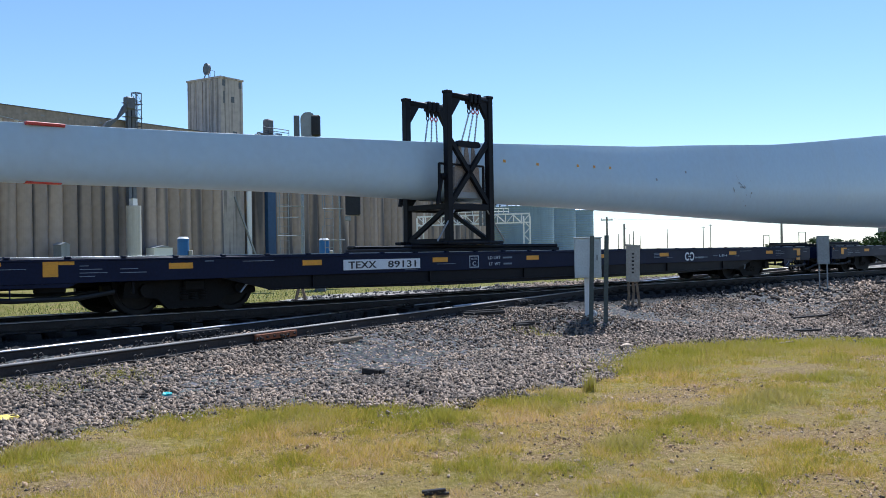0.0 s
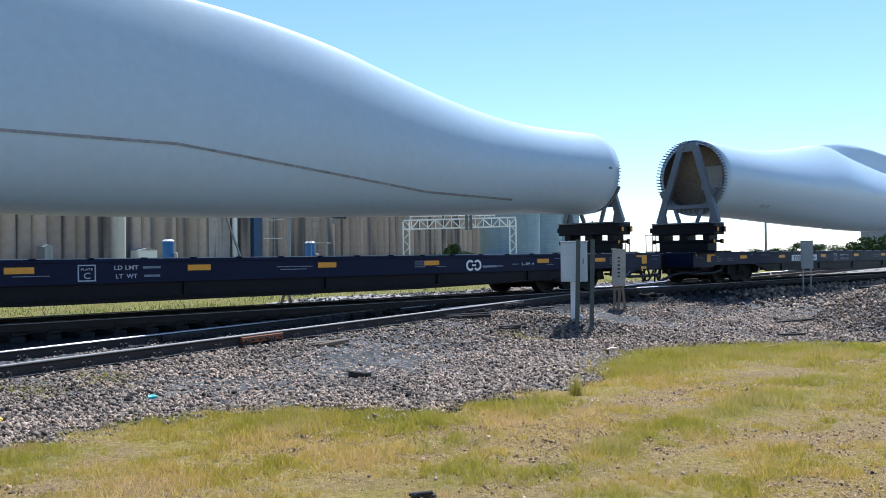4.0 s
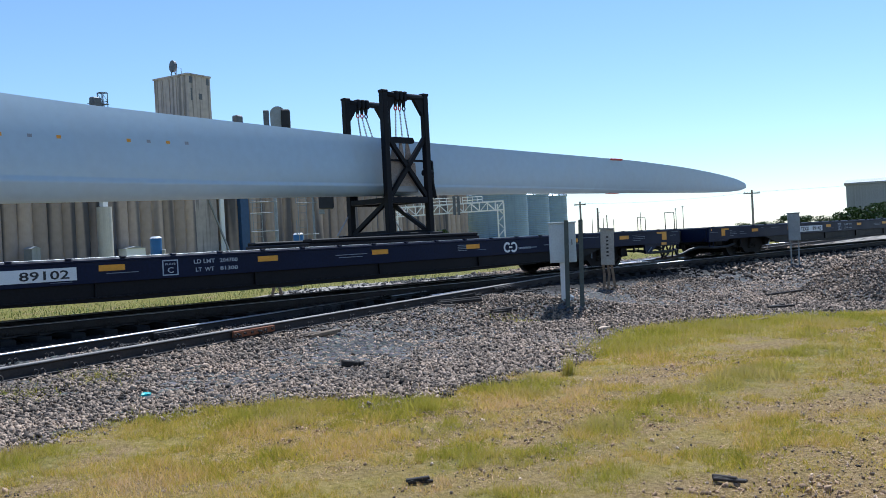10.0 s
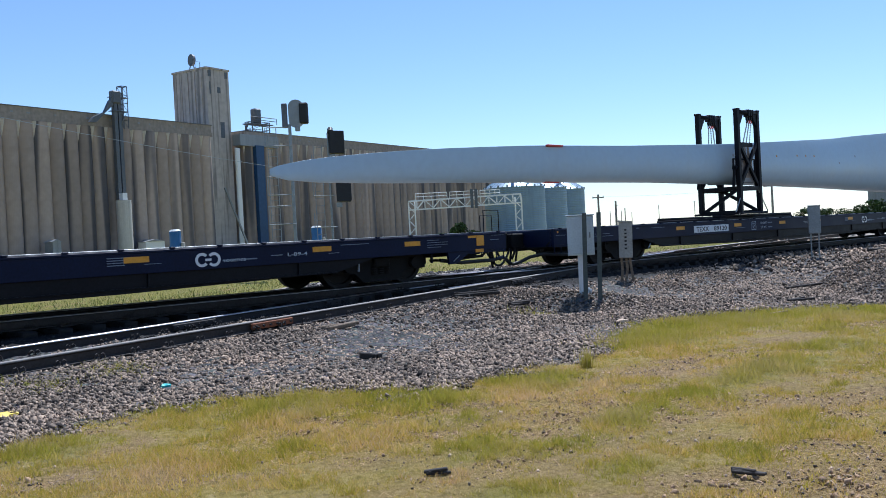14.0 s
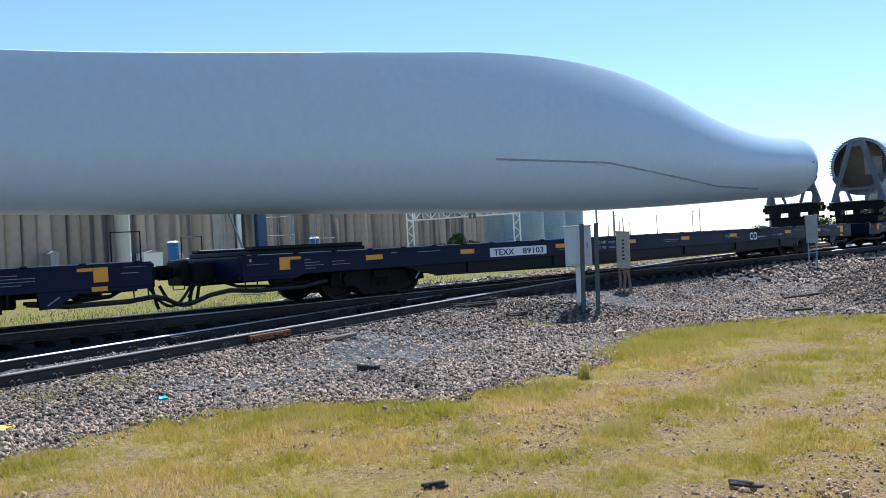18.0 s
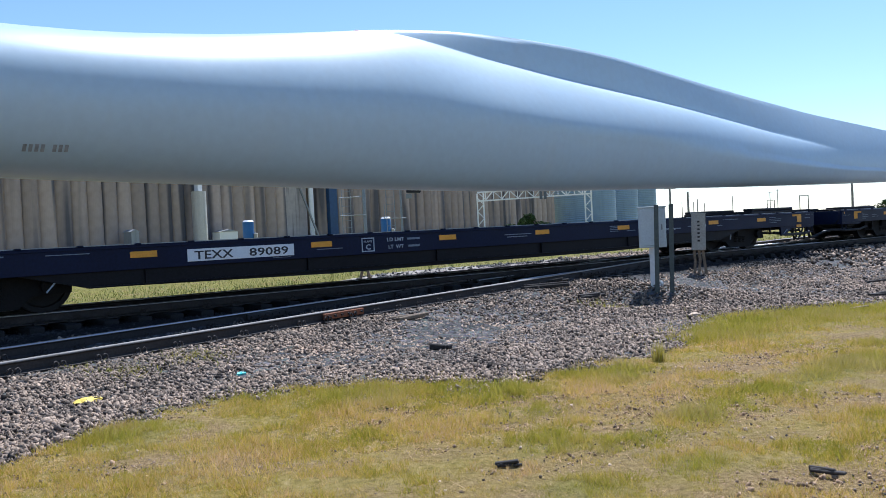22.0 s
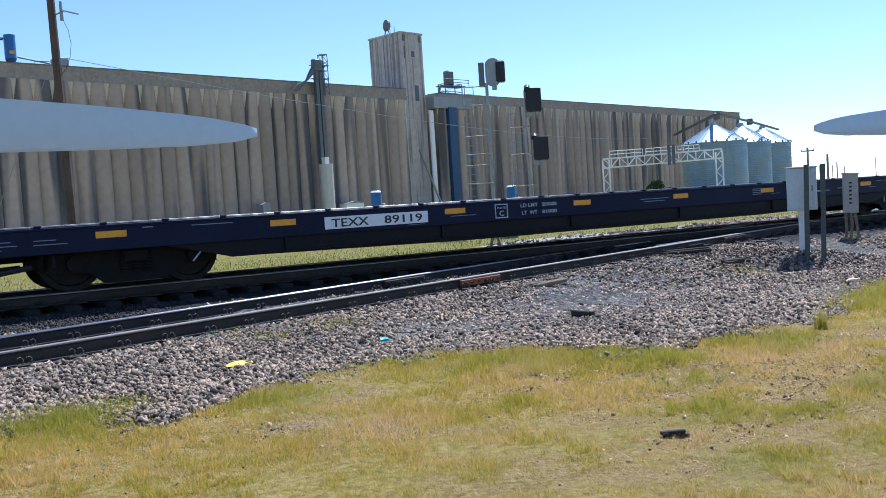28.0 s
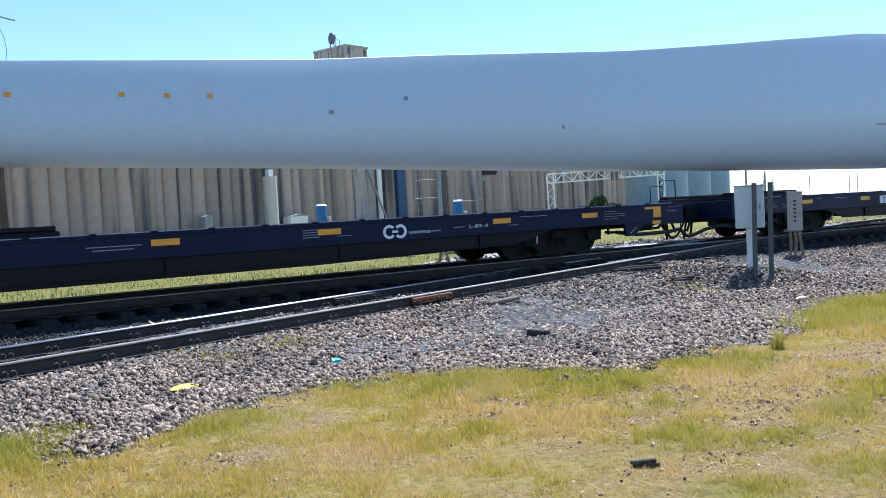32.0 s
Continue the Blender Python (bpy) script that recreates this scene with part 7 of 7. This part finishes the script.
def stones():
    rng = np.random.default_rng(8)
    pts, size = [], []
    for count, lo, hi, s0, s1 in ((98000, 5.0, 15.0, 0.012, 0.042), (78000, 15.0, 27.0, 0.016, 0.044), (22000, 27.0, 50.0, 0.045, 0.10)):
        x, y = fan(rng, count * 2, lo, hi)
        d1 = x * N.x + y * N.y - DC
        s = s0 + (s1 - s0) * rng.beta(1.2, 3.2, len(x))
        g = gravel_at(x, y)
        keep = (g + rng.normal(0, 0.3, len(x)) > 0.6) & ((d1 < 2.6) | ((d1 < 9.5) & (x * U.x + y * U.y > 8))) & clear_of_rails(x, y, s)
        s = s * (0.35 + 0.65 * np.clip(g * 1.1, 0, 1))
        pts.append(np.stack([x[keep], y[keep]], 1)[:count])
        size.append(s[keep][:count])
    p, s = np.concatenate(pts), np.concatenate(size)
    d1, d2 = track_offsets(p[:, 0], p[:, 1])
    gauge = (np.abs(d2) < 0.75) & (d1 < -1.5)
    p, s, d1 = p[~gauge | (s < 0.03)], s[~gauge | (s < 0.03)], d1[~gauge | (s < 0.03)]
    # stones on the train's track bed get the near-black material
    black_bed = (d1 + 2.2 + (field(p[:, 0], p[:, 1], 0.5, 41) - 0.5) * 0.8 > 0) & (p[:, 0] * U.x + p[:, 1] * U.y < 26)
    rubble("dark_ballast", p[black_bed], s[black_bed] * 0.8, 12, M_STONE_DARK, "near-black ballast stones between the rails", "ballast", 0.4)
    p, s = p[~black_bed], s[~black_bed]
    rubble("ballast_stones", p, s, 9, M_STONE, "grey-brown crushed ballast stones heaped along the tracks", "ballast")
    # small gravel and clods of earth where the grass is worn
    x, y = fan(rng, 60000, 4.2, 17.0, -42, 34)
    soil, grit = worn_at(x, y)
    g = gravel_at(x, y)
    keep = (rng.random(len(x)) < grit * 0.8 + 0.008) & (g < 0.5)
    rubble("small_gravel", np.stack([x, y], 1)[keep], 0.004 + 0.020 * rng.beta(1.0, 4.0, keep.sum()), 10, M_GRIT, "small loose grey gravel in worn patches of the grass", "gravel", 0.2)
    x, y = fan(rng, 80000, 4.2, 17.0, -42, 34)
    soil, grit = worn_at(x, y)
    keep = (rng.random(len(x)) < soil * 0.55) & (gravel_at(x, y) < 0.5)
    rubble("soil_clods", np.stack([x, y], 1)[keep], 0.004 + (0.024 + 0.022 * ((x[keep] > 1.2) & (y[keep] < 5.6))) * rng.beta(1.0, 5.0, keep.sum()), 11, M_SOIL, "dry crumbled brown clods of earth", "soil", 0.45)
    x, y = fan(rng, 30000, 4.2, 17.0, -42, 34)
    soil, grit = worn_at(x, y)
    keep = (rng.random(len(x)) < 0.08 + soil * 0.4) & (gravel_at(x, y) < 0.5) & (field(x, y, 0.35, 44) > 0.5)
    rubble("dark_litter", np.stack([x, y], 1)[keep], 0.003 + 0.011 * rng.beta(1.0, 3.5, keep.sum()), 17, M_DEBRIS, "dark crumbs of bark and cinder in the worn grass", "debris", 0.3)


def grass_blades():
    rng = np.random.default_rng(21)
    px, py, hh, lush, dry, flat = [], [], [], [], [], []

    def add(x, y, h, l, d=None, f=0.5):
        px.append(x), py.append(y), hh.append(h), lush.append(l), dry.append(field(x, y, 0.7, 31) * 0.6 + field(x, y, 0.25, 32) * 0.4 if d is None else d), flat.append(np.full(len(x), f))
    # short turf, thinner on bare soil and ragged over the edge of the ballast
    a, r = np.radians(rng.uniform(-42, 34, 860000)), rng.uniform(4.2, 17.5, 860000)
    x, y = r * np.sin(a), r * np.cos(a)
    g = gravel_at(x, y)
    soil, grit = worn_at(x, y)
    tuft = field(x, y, 0.3, 33) * 0.45 + field(x, y, 0.08, 34) * 0.55
    keep = (g + rng.normal(0, 0.25, len(x)) < 0.5) & (rng.random(len(x)) < (1.04 - 1.03 * soil) * np.clip((tuft - 0.33) * 4.5, 0.14, 1.4))
    keep &= y < np.interp(x, EX, EY) + 0.9
    x, y, tuft, soil = x[keep], y[keep], tuft[keep], soil[keep]
    add(x, y, rng.uniform(0.014, 0.048, len(x)) * (0.12 + 2.7 * tuft ** 1.7) * (1.1 - 0.5 * soil) * (1 + 0.7 * lush_at(x, y)), lush_at(x, y))
    # flat-lying straw
    x, y = fan(rng, 130000, 4.0, 15.0, -42, 34)
    keep = (gravel_at(x, y) < 0.45) & (rng.random(len(x)) > worn_at(x, y)[0] * 0.55)
    add(x[keep], y[keep], rng.uniform(0.01, 0.02, keep.sum()), np.zeros(keep.sum()), np.full(keep.sum(), 0.95), 5.0)
    for cx, cy, rad, n, h, l in ((-4.95, 6.75, 0.5, 2600, 0.11, 0.75), (-5.6, 6.3, 0.5, 1800, 0.09, 0.7), (3.2, 12.9, 0.8, 3000, 0.10, 0.55), (4.3, 14.2, 1.0, 3600, 0.10, 0.55), (6.0, 14.9, 1.0, 2600, 0.09, 0.5), (2.6, 12.2, 0.6, 1500, 0.11, 0.5), (-1.6, 9.25, 0.7, 1600, 0.07, 0.35), (-2.6, 8.6, 0.6, 1500, 0.07, 0.35), (-0.6, 9.1, 0.6, 900, 0.07, 0.35), (-1.9, 6.4, 0.5, 700, 0.10, 0.0), (-2.5, 7.0, 0.4, 500, 0.08, 0.0)):
        q = rng.normal(0, 0.55, (n, 2)) * rad
        add(cx + q[:, 0], cy + q[:, 1], h * rng.uniform(0.35, 1.1, n), np.full(n, l), None, 0.4)
    q = rng.normal(0, 0.04, (170, 2))
    add(1.62 + q[:, 0], 10.35 + q[:, 1], rng.uniform(0.08, 0.30, 170), np.full(170, 0.6), None, 0.14)
    # yellow weeds among the stones
    for cx, cy, n in ((-4.1, 11.3, 260), (-4.6, 10.4, 160), (-5.4, 10.6, 120), (1.9, 17.6, 160)):
        q = rng.normal(0, 0.22, (n, 2))
        add(cx + q[:, 0], cy + q[:, 1], rng.uniform(0.05, 0.11, n), np.full(n, 0.25), np.full(n, 0.15), 1.0)
    x, y, h, l, dr, fl = (np.concatenate(q) for q in (px, py, hh, lush, dry, flat))
    n = len(x)
    z = ground_z(x, y)
    th = rng.uniform(0, 6.28, n)
    w = rng.uniform(0.0018, 0.0045, n) * np.clip(np.hypot(x, y) / 8, 0.9, 4)
    lean = rng.normal(0, 1.0, (n, 2)) * (h * fl)[:, None]
    base = np.stack([x, y, z - 0.004], 1)
    side = np.stack([np.cos(th) * w, np.sin(th) * w, np.zeros(n)], 1)
    tip = base + np.stack([lean[:, 0], lean[:, 1], h], 1)
    v = np.stack([base - side, base + side, tip], 1)
    f = np.array([0, 1, 2])[None] + (np.arange(n) * 3)[:, None]
    return stuff_mesh("grass", v.reshape(-1, 3), f, grass_material(), "short dry yellow-green grass tufts", "grass", {"lush": np.repeat(l, 3), "dry": np.repeat(dr, 3)})


def grass_material():
    m = bpy.data.materials.new("grass_leaf")
    m.use_nodes = True
    nt = m.node_tree
    b, lk = nt.nodes["Principled BSDF"], nt.links.new
    b.inputs["Roughness"].default_value = 0.65
    b.inputs["Specular IOR Level"].default_value = 0.25
    n = nt.nodes.new("ShaderNodeAttribute")
    n.attribute_name = "dry"
    geo = nt.nodes.new("ShaderNodeNewGeometry")
    ad = nt.nodes.new("ShaderNodeMath")
    ad.operation = "MULTIPLY_ADD"
    ad.inputs[1].default_value, ad.inputs[2].default_value = 0.7, -0.35
    lk(geo.outputs["Random Per Island"], ad.inputs[0])
    su = nt.nodes.new("ShaderNodeMath")
    lk(n.outputs["Fac"], su.inputs[0])
    lk(ad.outputs[0], su.inputs[1])
    r = nt.nodes.new("ShaderNodeValToRGB")
    e = r.color_ramp.elements
    while len(e) < 4:
        e.new(0.5)
    for el, (p, c) in zip(e, ((0.10, (0.30, 0.28, 0.03)), (0.40, (0.49, 0.385, 0.05)), (0.66, (0.63, 0.43, 0.13)), (0.95, (0.64, 0.45, 0.25)))):
        el.position, el.color = p, (*c, 1)
    lk(su.outputs[0], r.inputs["Fac"])
    at = nt.nodes.new("ShaderNodeAttribute")
    at.attribute_name = "lush"
    mx = nt.nodes.new("ShaderNodeMix")
    mx.data_type = "RGBA"
    mx.inputs["B"].default_value = (0.31, 0.31, 0.035, 1)
    lk(at.outputs["Fac"], mx.inputs["Factor"])
    lk(r.outputs["Color"], mx.inputs["A"])
    lk(mx.outputs["Result"], b.inputs["Base Color"])
    tr = nt.nodes.new("ShaderNodeBsdfTranslucent")
    lk(mx.outputs["Result"], tr.inputs["Color"])
    ms = nt.nodes.new("ShaderNodeMixShader")
    ms.inputs[0].default_value = 0.5
    out = nt.nodes["Material Output"]
    lk(b.outputs[0], ms.inputs[1])
    lk(tr.outputs[0], ms.inputs[2])
    lk(ms.outputs[0], out.inputs["Surface"])
    return m


def green_strip():
    """Fresh grass beyond the train's track."""
    rng = np.random.default_rng(26)
    n = 90000
    s, d = rng.uniform(-30, 60, n), DC + 1.25 + rng.exponential(4.0, n)
    x, y = N.x * d + U.x * s, N.y * d + U.y * s
    keep = gravel_at(x, y) + rng.normal(0, 0.2, n) < 0.45
    x, y = x[keep], y[keep]
    n = len(x)
    h, th, w = rng.uniform(0.05, 0.15, n), rng.uniform(0, 6.28, n), rng.uniform(0.006, 0.014, n)
    base = np.stack([x, y, ground_z(x, y) - 0.01], 1)
    side = np.stack([np.cos(th) * w, np.sin(th) * w, np.zeros(n)], 1)
    tip = base + np.stack([rng.normal(0, 0.4, n) * h, rng.normal(0, 0.4, n) * h, h], 1)
    v = np.stack([base - side, base + side, tip], 1)
    stuff_mesh("trackside_grass", v.reshape(-1, 3), np.arange(3 * n).reshape(-1, 3), M_GREENGRASS, "fresh green grass beyond the train's track", "grass")


stones()
grass_blades()
green_strip()


# ---- motion ----
def motions():
    times = [i * 0.5 for i in range(65)]
    for ob, q, z, turn, off in RIDING:
        walk(ob, [(t, train_pose(t, q, z, turn, off)) for t in times])
    steps = [i * 2 / 30 for i in range(481)]
    for w, x in WHEELSETS:
        walk(w, [(t, pose(x, 0, 0.532) @ Matrix.Rotation((train_s(t) - train_s(0)) / 0.457, 4, "Y")) for t in steps])


motions()
